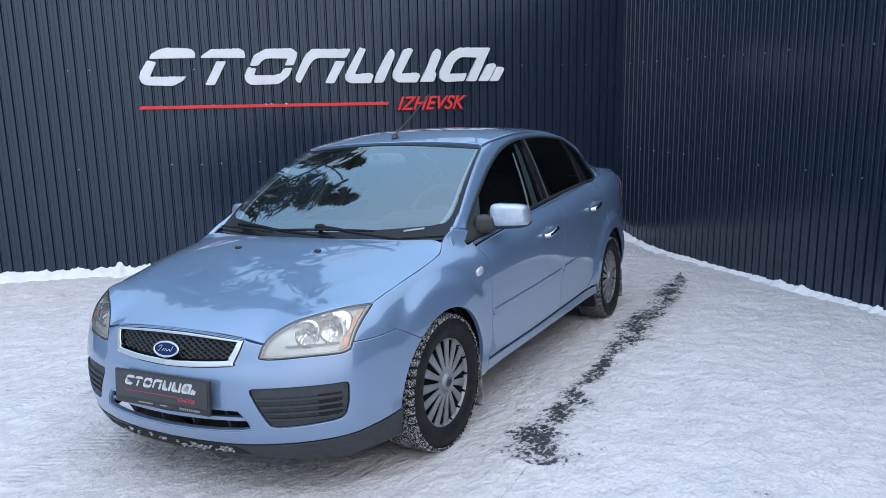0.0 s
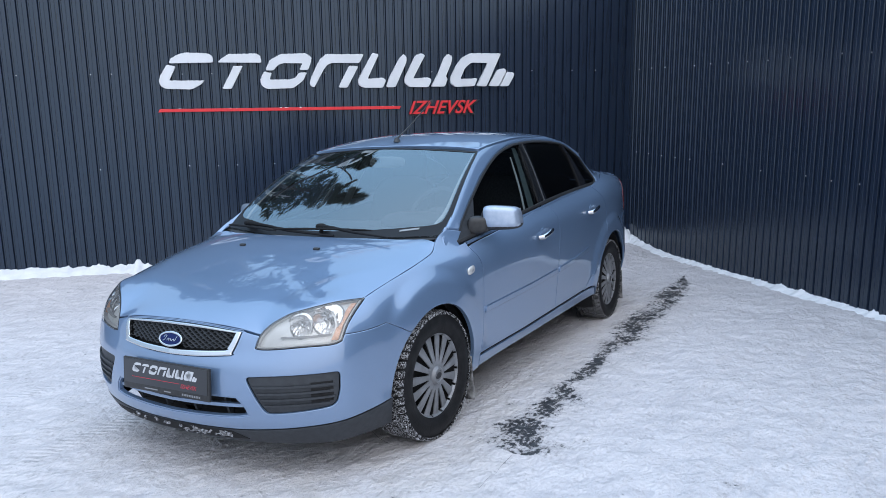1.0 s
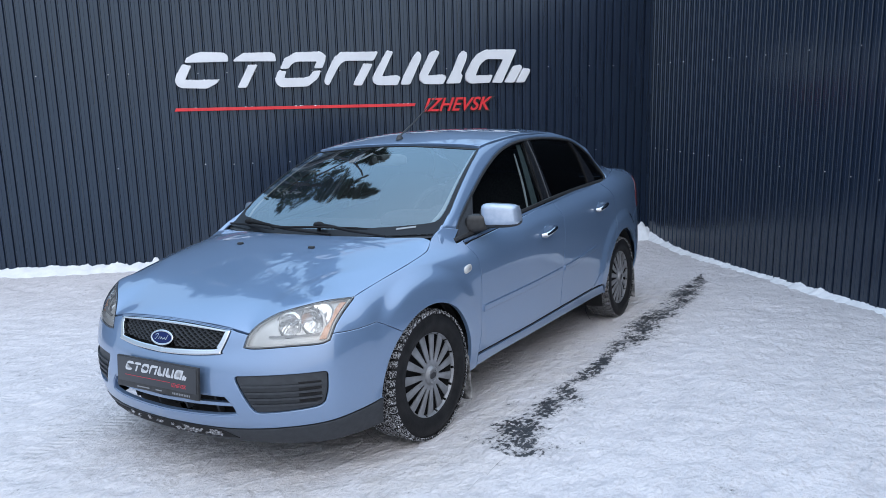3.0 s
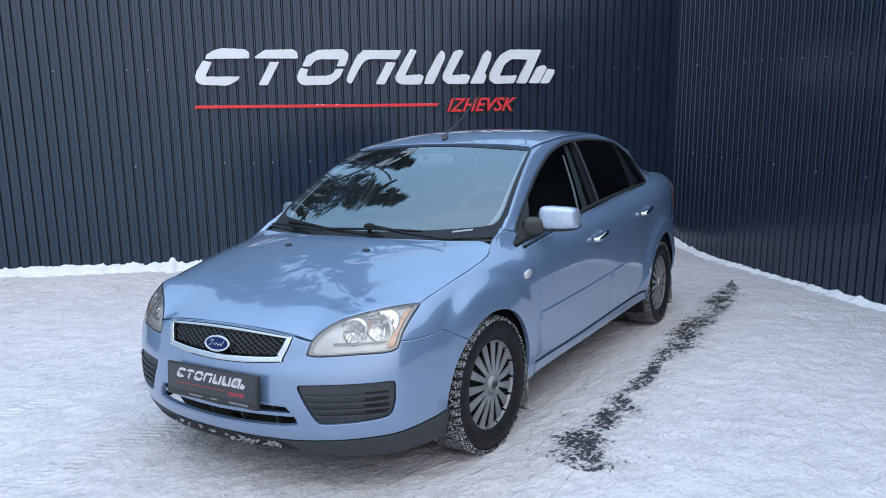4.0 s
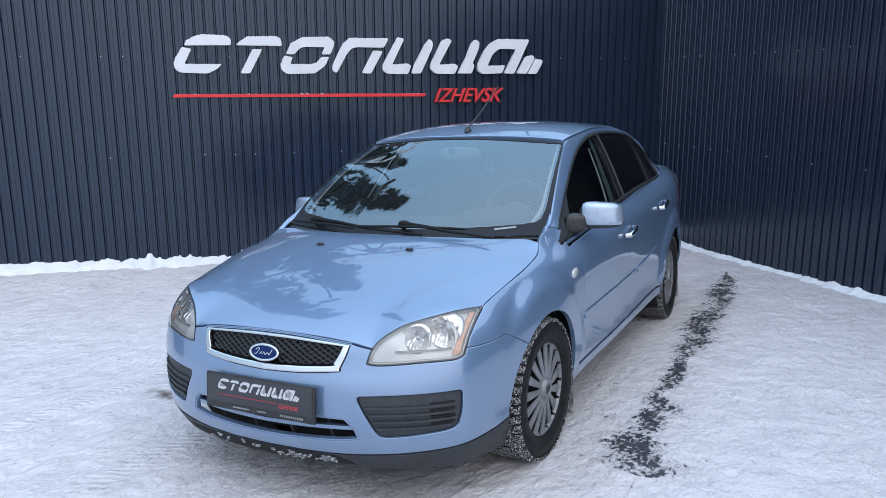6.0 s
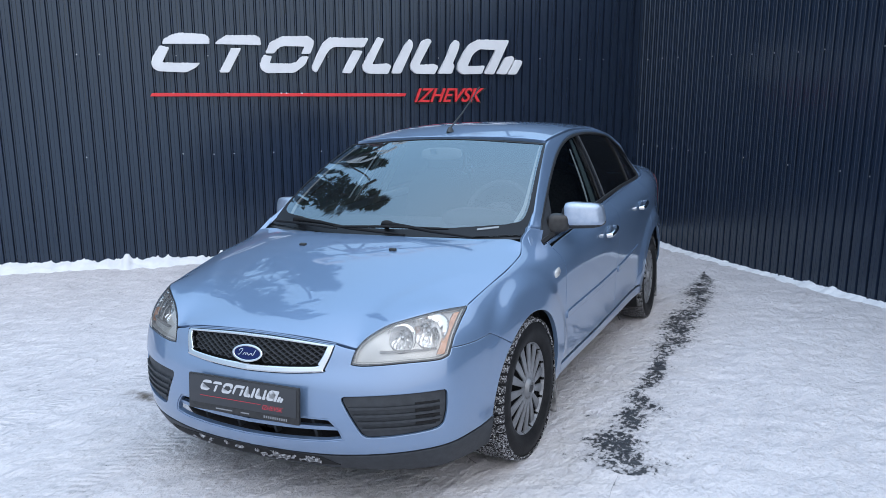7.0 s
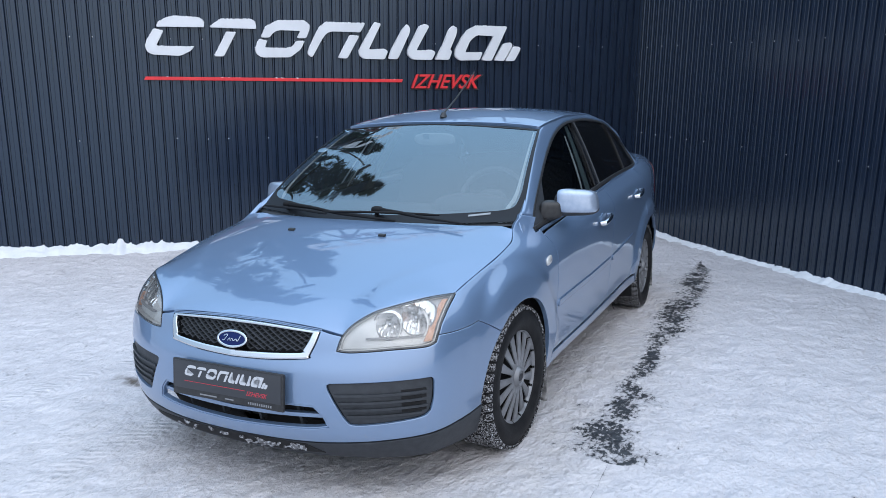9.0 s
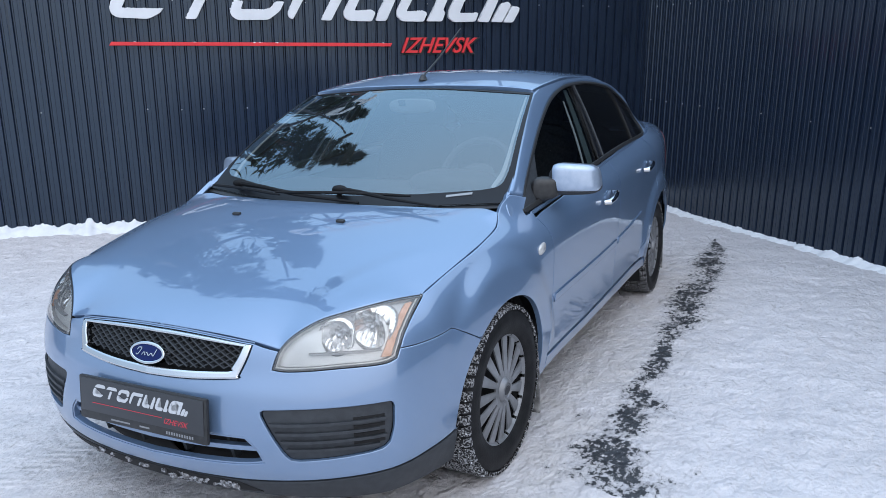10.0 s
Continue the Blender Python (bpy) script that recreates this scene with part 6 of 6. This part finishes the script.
def build_wheel():
    """A studded winter tyre and its plastic cover; the outer face looks along +x."""
    wheel = new("wheel")
    tyre = part("tyre", lathe(tyre_profile(), 72, "x"), RUBBER, wheel, "winter tyre with snow in its tread", angle=60)
    blocks = bmesh.new()
    rows = 46
    wr = random.Random(3)
    for i in range(rows):
        a0 = math.tau * i / rows
        for j, (x0, x1) in enumerate(((-0.096, -0.058), (-0.052, -0.012), (-0.006, 0.034), (0.040, 0.058), (0.060, 0.097))):
            a = a0 + (0.055 if j % 2 else 0.0) + wr.uniform(-0.006, 0.006)
            span_ = 0.100 if j in (0, 4) else 0.092
            skew = 0.03 if j in (1, 3) else -0.03
            rr = (0.3055, 0.3135)
            cs = []
            for x, k in ((x0, -1), (x1, 1)):
                drop = 0.010 if abs(x) > 0.09 else 0.0
                for aa in (a - span_ / 2 + skew * k * 0.4, a + span_ / 2 + skew * k * 0.4):
                    for r in rr:
                        r_ = r - drop - (0.004 if (r == rr[0]) else 0)
                        cs.append(blocks.verts.new((x, r_ * math.cos(aa), r_ * math.sin(aa))))
            for f in ((1, 3, 7, 5), (0, 1, 5, 4), (2, 6, 7, 3), (0, 2, 3, 1), (4, 5, 7, 6)):
                blocks.faces.new([cs[q] for q in f])
    tread = part("tread", blocks, TREAD, wheel, "tread blocks packed with snow", smooth=False)
    tagged(tread, kind="stuff")
    # snow caught in the grooves
    clots = bmesh.new()
    for k in range(1300):
        a, x = wr.uniform(0, math.tau) if k < 600 else wr.gauss(4.0, 0.45), wr.uniform(-0.095, 0.09)
        r = 0.306 + wr.uniform(-0.002, 0.004)
        q = wr.uniform(0.001, 0.0030)
        bmesh.ops.create_icosphere(clots, subdivisions=1, radius=1, matrix=Matrix.Translation((x, r * math.cos(a), r * math.sin(a))) @ Matrix.Rotation(a, 4, "X") @ Matrix.Diagonal((q * 1.5, q * 0.7, q * 1.2, 1)))
    tagged(part("tread_snow", clots, BANK, wheel, "clots of snow in the tread"), kind="stuff")
    # cover: a shallow dish with slots between its spokes
    xw = TYRE_W / 2
    dish = lambda r: xw - 0.030 + 0.018 * math.cos(min(1, r / COVER_R) * math.pi * 0.5) + (0.012 if r > 0.9 * COVER_R else 0.0)  # noqa: E731
    cover = bmesh.new()
    sector = math.tau / SPOKES
    radii = [0.030, 0.046, 0.058, 0.070, 0.080, 0.100, 0.125, 0.150, 0.175, 0.192, 0.200, 0.207, 0.214, 0.222]
    grid = []
    for i in range(SPOKES):
        for k in range(8):
            row = []
            for r in radii:
                half = (0.0105 + 0.090 * (r - 0.07)) / r
                half = min(max(half, 0.02), sector / 2 - 0.004)
                # across a sector: the spoke's crown, its rounded shoulder, its edge, then the slot
                a = i * sector + (0.0, 0.62 * half, half, sector / 2 - 0.3 * (sector / 2 - half), sector / 2 + 0.3 * (sector / 2 - half), sector - half, sector - 0.62 * half, sector - 0.2 * half)[k]
                x = dish(r) + (0.003 if k in (0, 1, 6, 7) and 0.06 < r < 0.2 else 0.0)
                x -= 0.012 if r > 0.218 else 0.0
                row.append(cover.verts.new((x, r * math.cos(a), r * math.sin(a))))
            grid.append(row)
    n_a = len(grid)
    for i in range(n_a):
        for j in range(len(radii) - 1):
            if not (i % 8 in (2, 3, 4) and 3 <= j <= 9) or (i % 8 in (2, 4) and j == 9):
                cover.faces.new((grid[i][j], grid[i][j + 1], grid[(i + 1) % n_a][j + 1], grid[(i + 1) % n_a][j]))
    rim = [e for e in cover.edges if len(e.link_faces) == 1]
    ext = bmesh.ops.extrude_edge_only(cover, edges=rim)
    for v in [g for g in ext["geom"] if isinstance(g, bmesh.types.BMVert)]:
        v.co.x -= 0.006
    part("wheel_cover", cover, COVER, wheel, "silver plastic wheel cover with many spokes", angle=30)
    capb = lathe([(0.0005, 0.010), (0.026, 0.010), (0.028, 0.015), (0.036, 0.015), (0.040, 0.010), (0.046, 0.002), (0.048, -0.006)], 32, "x")
    bmesh.ops.translate(capb, vec=(dish(0.0) - 0.001, 0, 0), verts=capb.verts)
    part("centre_cap", capb, COVER, wheel)
    badge_ = lathe([(0.0005, 0.0), (0.022, 0.0), (0.024, -0.002)], 24, "x")
    bmesh.ops.translate(badge_, vec=(dish(0.0) + 0.0135, 0, 0), verts=badge_.verts)
    bmesh.ops.scale(badge_, vec=(1, 1.0, 0.62), verts=badge_.verts)
    part("cap_badge", badge_, STEEL, wheel, "small dull oval badge")
    part("steel_rim", lathe([(0.199, 0.060), (0.190, 0.040), (0.186, -0.06), (0.17, -0.07), (0.10, 0.0), (0.07, 0.01), (0.0005, 0.01)], 40, "x"), DEEP, wheel, "black steel rim")
    part("brake_drum", lathe([(0.0005, 0.02), (0.12, 0.015), (0.13, -0.03)], 28, "x"), DEEP, wheel)
    return wheel


first_wheel = None
for yw in (0.0, WHEELBASE):
    for sx in (1, -1):
        if first_wheel is None:
            w = first_wheel = build_wheel()
        else:
            made = {}
            for o in (first_wheel, *first_wheel.children_recursive):
                made[o] = o.copy()
                scene.collection.objects.link(made[o])
                made[o].parent = made.get(o.parent)
            w = made[first_wheel]
        w.parent = car
        w.matrix_basis = Matrix.Translation((sx * (0.754 if yw == 0 else 0.772), yw, HUB_Z)) @ (Matrix() if sx > 0 else pose(0, 0, 0, 0, 0, 180)) @ pose(0, 0, 0, 0, 0, -3.0 if yw == 0 else 0) @ Matrix.Rotation(0.13 + yw * 0.4, 4, "X")

# Mud flaps.
for yw, sx in ((0.335, 1), (0.335, -1), (WHEELBASE + 0.37, 1), (WHEELBASE + 0.37, -1)):
    flap = part("mud_flap", box_bm((0.17, 0.010, 0.24), bevel=0.004), mottled("salted_rubber", (0.03, 0.03, 0.03), (0.55, 0.54, 0.53), 9, 0.8, low=0.45, high=0.7), car, "mud flap crusted with grey slush")
    flap.matrix_basis = pose(sx * 0.775, yw, 0.195, 6, 0, 0)


# ---- door mirrors ----
def rounded_shell(size, power, segs=(28, 16)):
    bm = bmesh.new()
    bmesh.ops.create_uvsphere(bm, u_segments=segs[0], v_segments=segs[1], radius=1)
    for v in bm.verts:
        n = (abs(v.co.x) ** power + abs(v.co.y) ** power + abs(v.co.z) ** power) ** (1 / power)
        v.co = Vector((v.co.x / n * size[0] / 2, v.co.y / n * size[1] / 2, v.co.z / n * size[2] / 2))
    return bm


for sx in (1, -1):
    mir = new("door_mirror")
    mir.parent = car
    tagged(mir, "blue door mirror on a dark plastic foot")
    flip_m = Matrix.Diagonal((sx, 1, 1, 1))
    cap_b = rounded_shell((0.212, 0.120, 0.140), 4.6, (44, 26))
    for v in cap_b.verts:
        k = (v.co.x / 0.1025 + 1) / 2
        v.co.z *= 0.90 + 0.10 * (1 - k)
        v.co.y = v.co.y * (1 - 0.20 * k) + 0.060 * k * k
        v.co.z += 0.006 * (1 - k)
        v.co.x += 0.04 * v.co.z * (1 - k) - 0.16 * v.co.z * k
    for co, no in (((0, 0, -0.052), (0, 0, -1)), ((-0.090, 0, 0), (-1, 0, 0)), ((0, 0.058, 0), (-0.3, 1, 0))):
        bmesh.ops.bisect_plane(cap_b, geom=[*cap_b.verts, *cap_b.edges, *cap_b.faces], plane_co=co, plane_no=no, clear_outer=True)
    cap_o = part("mirror_shell", cap_b, CAP_SHEEN, mir, "blue mirror shell, paled for the reflected sky")
    cap_o.matrix_basis = Matrix.Translation((sx * 0.912, 0.592, 1.000)) @ flip_m @ Matrix.Scale(0.89, 4)
    foot_b = rounded_shell((0.220, 0.116, 0.136), 4.2, (36, 22))
    for v in foot_b.verts:
        k = (v.co.x / 0.1 + 1) / 2
        v.co.z *= 0.90 + 0.10 * (1 - k)
        v.co.y = v.co.y * (1 - 0.20 * k) + 0.060 * k * k
        v.co.z -= 0.004
        v.co.x += 0.04 * v.co.z * (1 - k) - 0.16 * v.co.z * k
    foot_o = part("mirror_underside", foot_b, TRIM, mir, "dark grey inner and lower shell")
    foot_o.matrix_basis = Matrix.Translation((sx * 0.908, 0.594, 0.996)) @ flip_m @ Matrix.Scale(0.89, 4)
    neck = rounded_shell((0.105, 0.085, 0.104), 4.0, (28, 18))
    for v in neck.verts:
        k = (v.co.x / 0.105) + 0.5
        v.co = Vector((v.co.x, v.co.y * (1.15 - 0.3 * k) + 0.03 * k, v.co.z * (1.1 - 0.35 * k) + 0.012 * k)) + Vector((0.806, 0.545, 0.954))
    neck_o = part("mirror_arm", neck, BLACK, mir, "dark plastic mirror foot")
    neck_o.matrix_basis = flip_m
    if sx < 0:
        mir.matrix_basis = pose(0.055, 0.02, -0.015)
    glass_o = part("mirror_glass", box_bm((0.15, 0.004, 0.095), bevel=0.002), CHROME, mir)
    glass_o.matrix_basis = Matrix.Translation((sx * 0.918, 0.664, 0.996)) @ pose(0, 0, 0, 0, 0, sx * 8)

# ---- wipers and cowl ----
COWL = outline_of([(-0.97, -0.045), (-0.5, -0.065), (0, -0.07), (0.5, -0.065), (0.97, -0.045)], [(0.97, -0.045), (0.97, 0.03)], [(0.97, 0.03), (0, 0.03), (-0.97, 0.03)], [(-0.97, 0.03), (-0.97, -0.045)], step=0.05)
skin("cowl", screen_at, COWL, TRIM, car, lift=-0.006, step=0.05, label="black plastic cowl")


def wiper(arm, blade):
    wip_ = new("wiper")
    wip_.parent = car
    tagged(wip_, "black windscreen wiper arm and blade")
    part("wiper_arm", tube(arm, [0.013, 0.013, 0.009, 0.007, 0.005], 8), WIPER, wip_)
    line_ = [tuple(q) for q in through_points(blade, 5)]
    part("wiper_blade", tube(line_, [0.004] + [0.0065] * (len(line_) - 2) + [0.004], 6), WIPER, wip_)
    cap_ = rounded_shell((0.060, 0.045, 0.034), 2.6, (14, 8))
    c_o = part("pivot_cap", cap_, WIPER, wip_)
    c_o.matrix_basis = Matrix.Translation(arm[1])


wiper([(-0.510, 0.235, 0.945), (-0.502, 0.228, 0.972), (-0.30, 0.150, 0.970), (-0.10, 0.085, 0.957), (0.20, 0.085, 0.938)], [(-0.62, 0.190, 0.963), (-0.40, 0.120, 0.966), (-0.16, 0.060, 0.957)])
wiper([(0.050, 0.180, 0.945), (0.058, 0.170, 0.974), (0.20, 0.125, 0.971), (0.33, 0.085, 0.961), (0.55, 0.075, 0.943)], [(-0.19, 0.075, 0.964), (0.10, 0.100, 0.971), (0.40, 0.140, 0.967)])

# ---- inside the car ----
dash = bmesh.new()
box_bm((1.30, 0.56, 0.10), (0, 0.58, 0.885), 0.045, dash, segments=3)
box_bm((1.26, 0.30, 0.34), (0, 0.62, 0.72), 0.05, dash)
part("dashboard", dash, DASH, car, "dark grey dashboard")
hood_b = rounded_shell((0.40, 0.26, 0.12), 2.6, (20, 12))
hd = part("instrument_hood", hood_b, DASH, car)
hd.matrix_basis = Matrix.Translation((0.34, 0.66, 0.955))
sw = new("steering_wheel")
sw.parent = car
tagged(sw, "dark steering wheel")
ring_pts = [(0.185 * math.cos(a), 0.185 * math.sin(a), 0) for a in np.linspace(0, math.tau, 40, endpoint=False)]
sm = Matrix.Translation((0.345, 0.93, 0.955)) @ pose(0, 0, 0, 64, 0, 0)
for nm, bmx in (("wheel_ring", tube(ring_pts, 0.016, 10, closed=True)), ("wheel_hub", rounded_shell((0.17, 0.13, 0.05), 2.6, (16, 10)))):
    o = part(nm, bmx, DASH, sw)
    o.matrix_basis = sm
spk = bmesh.new()
for a in (180, 0, 270):
    box_bm((0.12, 0.035, 0.018), (0.11 * math.cos(radians(a)), 0.11 * math.sin(radians(a)), -0.004), 0.006, spk, Matrix.Rotation(radians(a), 4, "Z"))
o = part("wheel_spokes", spk, DASH, sw)
o.matrix_basis = sm
for sx in (1, -1):
    seat = new("front_seat")
    seat.parent = car
    for nm, size, at_, rx in (("seat_cushion", (0.50, 0.52, 0.18), (sx * 0.36, 1.32, 0.50), 6), ("seat_back", (0.50, 0.16, 0.66), (sx * 0.36, 1.64, 0.84), -18), ("head_rest", (0.27, 0.11, 0.20), (sx * 0.36, 1.79, 1.22), -10)):
        o = part(nm, rounded_shell(size, 4.0, (18, 12)), FABRIC, seat)
        o.matrix_basis = pose(*at_, rx, 0, 0)
bench = new("rear_bench")
bench.parent = car
for nm, size, at_, rx in (("bench_cushion", (1.24, 0.50, 0.18), (0, 2.25, 0.52), 6), ("bench_back", (1.24, 0.16, 0.62), (0, 2.58, 0.84), -22)):
    o = part(nm, rounded_shell(size, 5.0, (20, 12)), FABRIC, bench)
    o.matrix_basis = pose(*at_, rx, 0, 0)
part("parcel_shelf", box_bm((1.24, 0.45, 0.02), (0, 2.85, 1.04)), FABRIC, car, smooth=False)
skin("roof_lining", roof_at, shrink(ROOF, 0.03), CREAM, car, lift=-0.035, step=0.1)
im = part("rear_view_mirror", rounded_shell((0.24, 0.035, 0.07), 3.5, (20, 10)), CREAM, car, "inside mirror")
im.matrix_basis = Matrix.Translation((0.0, 0.93, 1.285)) @ pose(0, 0, 0, 8, 0, 6)
sens = part("sensor_pad", box_bm((0.035, 0.008, 0.03), bevel=0.003), FABRIC, car)
sens.matrix_basis = Matrix.Translation(screen_at(np.float64(0.0), np.float64(0.84), -0.014)) @ pose(0, 0, 0, 25, 0, 0)
for sx in (1, -1):
    belt_pts = [Vector(upper(np.float64(y), np.float64(z), -0.05)) for y, z in ((1.60, 1.33), (1.57, 1.20), (1.55, 1.05), (1.52, 0.90))]
    o = part("seat_belt", tube(belt_pts, [0.022, 0.026, 0.026, 0.022], 6), CREAM, car)
    o.scale = (sx, 1, 1)

# A flat black sheet paints the lip recess's shade; snow is caught in it.
LIP_SLOT = outline_of([fx(-0.50, 0.212), fx(-0.3, 0.222), fx(0.0, 0.226), fx(0.2, 0.226), fx(0.30, 0.224)], [fx(0.30, 0.224), fx(0.372, 0.186)], [fx(0.372, 0.186), fx(0.2, 0.180), fx(-0.2, 0.180), fx(-0.50, 0.190)], [fx(-0.50, 0.190), fx(-0.50, 0.212)], step=0.02)
skin("air_dam", body, LIP_SLOT, DEEP, car, lift=0.005, step=0.03, label="flat black sheet for the shaded recess below the bumper")
sn = bmesh.new()
sr = random.Random(12)
for k in range(26):
    x = sr.choice((-0.28, -0.08, 0.08, 0.17, 0.25, 0.26)) + sr.gauss(0, 0.045)
    if not -0.4 < x < 0.31:
        continue
    s_, _ = fx(x, 0)
    p = body(np.array([s_]), np.array([sr.uniform(0.190, 0.220)]), 0.008)[0]
    q = sr.uniform(0.002, 0.006)
    bmesh.ops.create_icosphere(sn, subdivisions=2, radius=1, matrix=Matrix.Translation(p) @ Matrix.Diagonal((q * 4.5, q, q * 1.2, 1)))
for v in sn.verts:
    v.co += 0.012 * noise.noise_vector(v.co * 55) + 0.006 * noise.noise_vector(v.co * 150)
tagged(part("bumper_snow", sn, mottled("grey_slush", (0.07, 0.07, 0.074), (0.36, 0.36, 0.38), 90, 0.7, low=0.42, high=0.62), car, "lumps of snow stuck below the bumper"), kind="stuff")


# ---- behind the wall: trees and a street lamp that the glass and paint mirror ----
BARK = mottled("grey_brown_bark", (0.10, 0.085, 0.07), (0.05, 0.042, 0.036), 9, 0.9, relief=0.4)
NEEDLE = mottled("spruce_needles", (0.012, 0.036, 0.024), (0.030, 0.070, 0.045), 2.5, 0.8)
FROST = mottled("frosted_twigs", (0.30, 0.31, 0.30), (0.50, 0.51, 0.50), 20, 0.9)
BIRCH = mottled("pale_birch_bark", (0.55, 0.54, 0.52), (0.20, 0.19, 0.18), 4, 0.85)


def spruce(x, y, height, crown, seed):
    r = random.Random(seed)
    base = float(ground_z(np.float64(x), np.float64(y)))
    tree = new("spruce_tree")
    tagged(tree, "tall dark green spruce behind the wall", "tree", "trees behind the wall")
    part("trunk", tube([(x, y, base - 0.1), (x, y, base + height * 0.5), (x, y, base + height)], [0.17, 0.10, 0.012], 10), BARK, tree)
    limbs, leaf_v, leaf_f = bmesh.new(), [], []
    z = height * 0.30
    while z < height * 0.97:
        k = 1 - z / height
        for _ in range(7):
            a, ln = r.uniform(0, math.tau), crown * (0.12 + k) * r.uniform(0.75, 1.12)
            d = Vector((math.cos(a), math.sin(a), 0))
            p0 = Vector((x, y, base + z + r.uniform(-0.15, 0.15)))
            p1, p2 = p0 + d * ln * 0.55 + Vector((0, 0, -0.10 * ln)), p0 + d * ln + Vector((0, 0, -0.05 * ln))
            tube([p0, p1, p2], [0.022 * (0.4 + k), 0.012, 0.004], 5, limbs)
            side = d.cross(Vector((0, 0, 1)))
            n = int(24 + 34 * ln)
            for _ in range(n):
                t = r.random() ** 0.7
                c = p0.lerp(p1, t / 0.55) if t < 0.55 else p1.lerp(p2, (t - 0.55) / 0.45)
                c = c + side * r.gauss(0, 0.10 + 0.16 * ln * (1 - t)) + Vector((0, 0, r.uniform(-0.20, 0.04)))
                u = (d * r.uniform(0.3, 1) + side * r.uniform(-0.8, 0.8) + Vector((0, 0, r.uniform(-0.7, 0.05)))).normalized() * r.uniform(0.16, 0.34)
                w = u.cross(Vector((r.uniform(-1, 1), r.uniform(-1, 1), 1))).normalized() * r.uniform(0.03, 0.06)
                o = len(leaf_v)
                leaf_v += [c - w, c + w, c + u]
                leaf_f.append((o, o + 1, o + 2))
        z += height * 0.030
    part("limbs", limbs, BARK, tree)
    crown_ob = mesh_object("crown", leaf_v, leaf_f, NEEDLE, tree, smooth=False)
    tagged(crown_ob, "drooping needle sprays")
    return tree


def bare_tree(x, y, height, seed):
    r = random.Random(seed)
    base = float(ground_z(np.float64(x), np.float64(y)))
    tree = new("bare_birch")
    tagged(tree, "leafless birch with thin branches behind the wall", "tree", "trees behind the wall")
    part("trunk", tube([(x, y, base - 0.1), (x + 0.1, y, base + height * 0.5), (x + 0.3, y + 0.1, base + height)], [0.13, 0.08, 0.01], 10), BIRCH, tree)
    twigs = bmesh.new()
    for _ in range(70):
        z = r.uniform(0.3, 0.97) * height
        a, ln = r.uniform(0, math.tau), (1.05 - z / height) * height * 0.30 * r.uniform(0.6, 1.2)
        p = Vector((x + 0.3 * z / height, y, base + z))
        d = Vector((math.cos(a), math.sin(a), 0.9)).normalized()
        q, e = p + d * ln * 0.6, p + d * ln + Vector((0, 0, -0.15 * ln))
        tube([p, q, e], [0.022, 0.012, 0.004], 5, twigs)
        for _ in range(4):
            s = p.lerp(q, r.uniform(0.3, 1))
            dd = (d + Vector((r.uniform(-1, 1), r.uniform(-1, 1), r.uniform(-0.6, 0.6)))).normalized()
            tube([s, s + dd * ln * 0.35], [0.008, 0.003], 4, twigs)
    part("branches", twigs, FROST, tree, "frosted pale twigs")


for x, y, h, c, seed in TREES:
    spruce(x, y, h, c, seed)
for x, y, h, seed in BIRCHES:
    bare_tree(x, y, h, seed)
lx, ly = LAMP_POST
lz = float(ground_z(np.float64(lx), np.float64(ly)))
post = new("street_lamp")
tagged(post, "grey street lamp with a curved arm behind the wall", "street lamp")
part("post", tube([(lx, ly, lz - 0.1), (lx, ly, 6.0)], [0.08, 0.055], 12), STEEL, post)
arm_pts = [(lx, ly, 5.95), (lx, ly - 0.16, 6.60), (lx - 0.02, ly - 0.42, 7.40), (lx - 0.08, ly - 0.66, 7.95)]
part("arm", tube(arm_pts, 0.032, 8), STEEL, post)
head = part("lamp_head", box_bm((0.50, 0.20, 0.10), bevel=0.03), STEEL, post)
head.matrix_basis = Matrix.Translation((lx - 0.12, ly - 0.78, 8.12)) @ pose(0, 0, 0, 0, -14, 52.6)
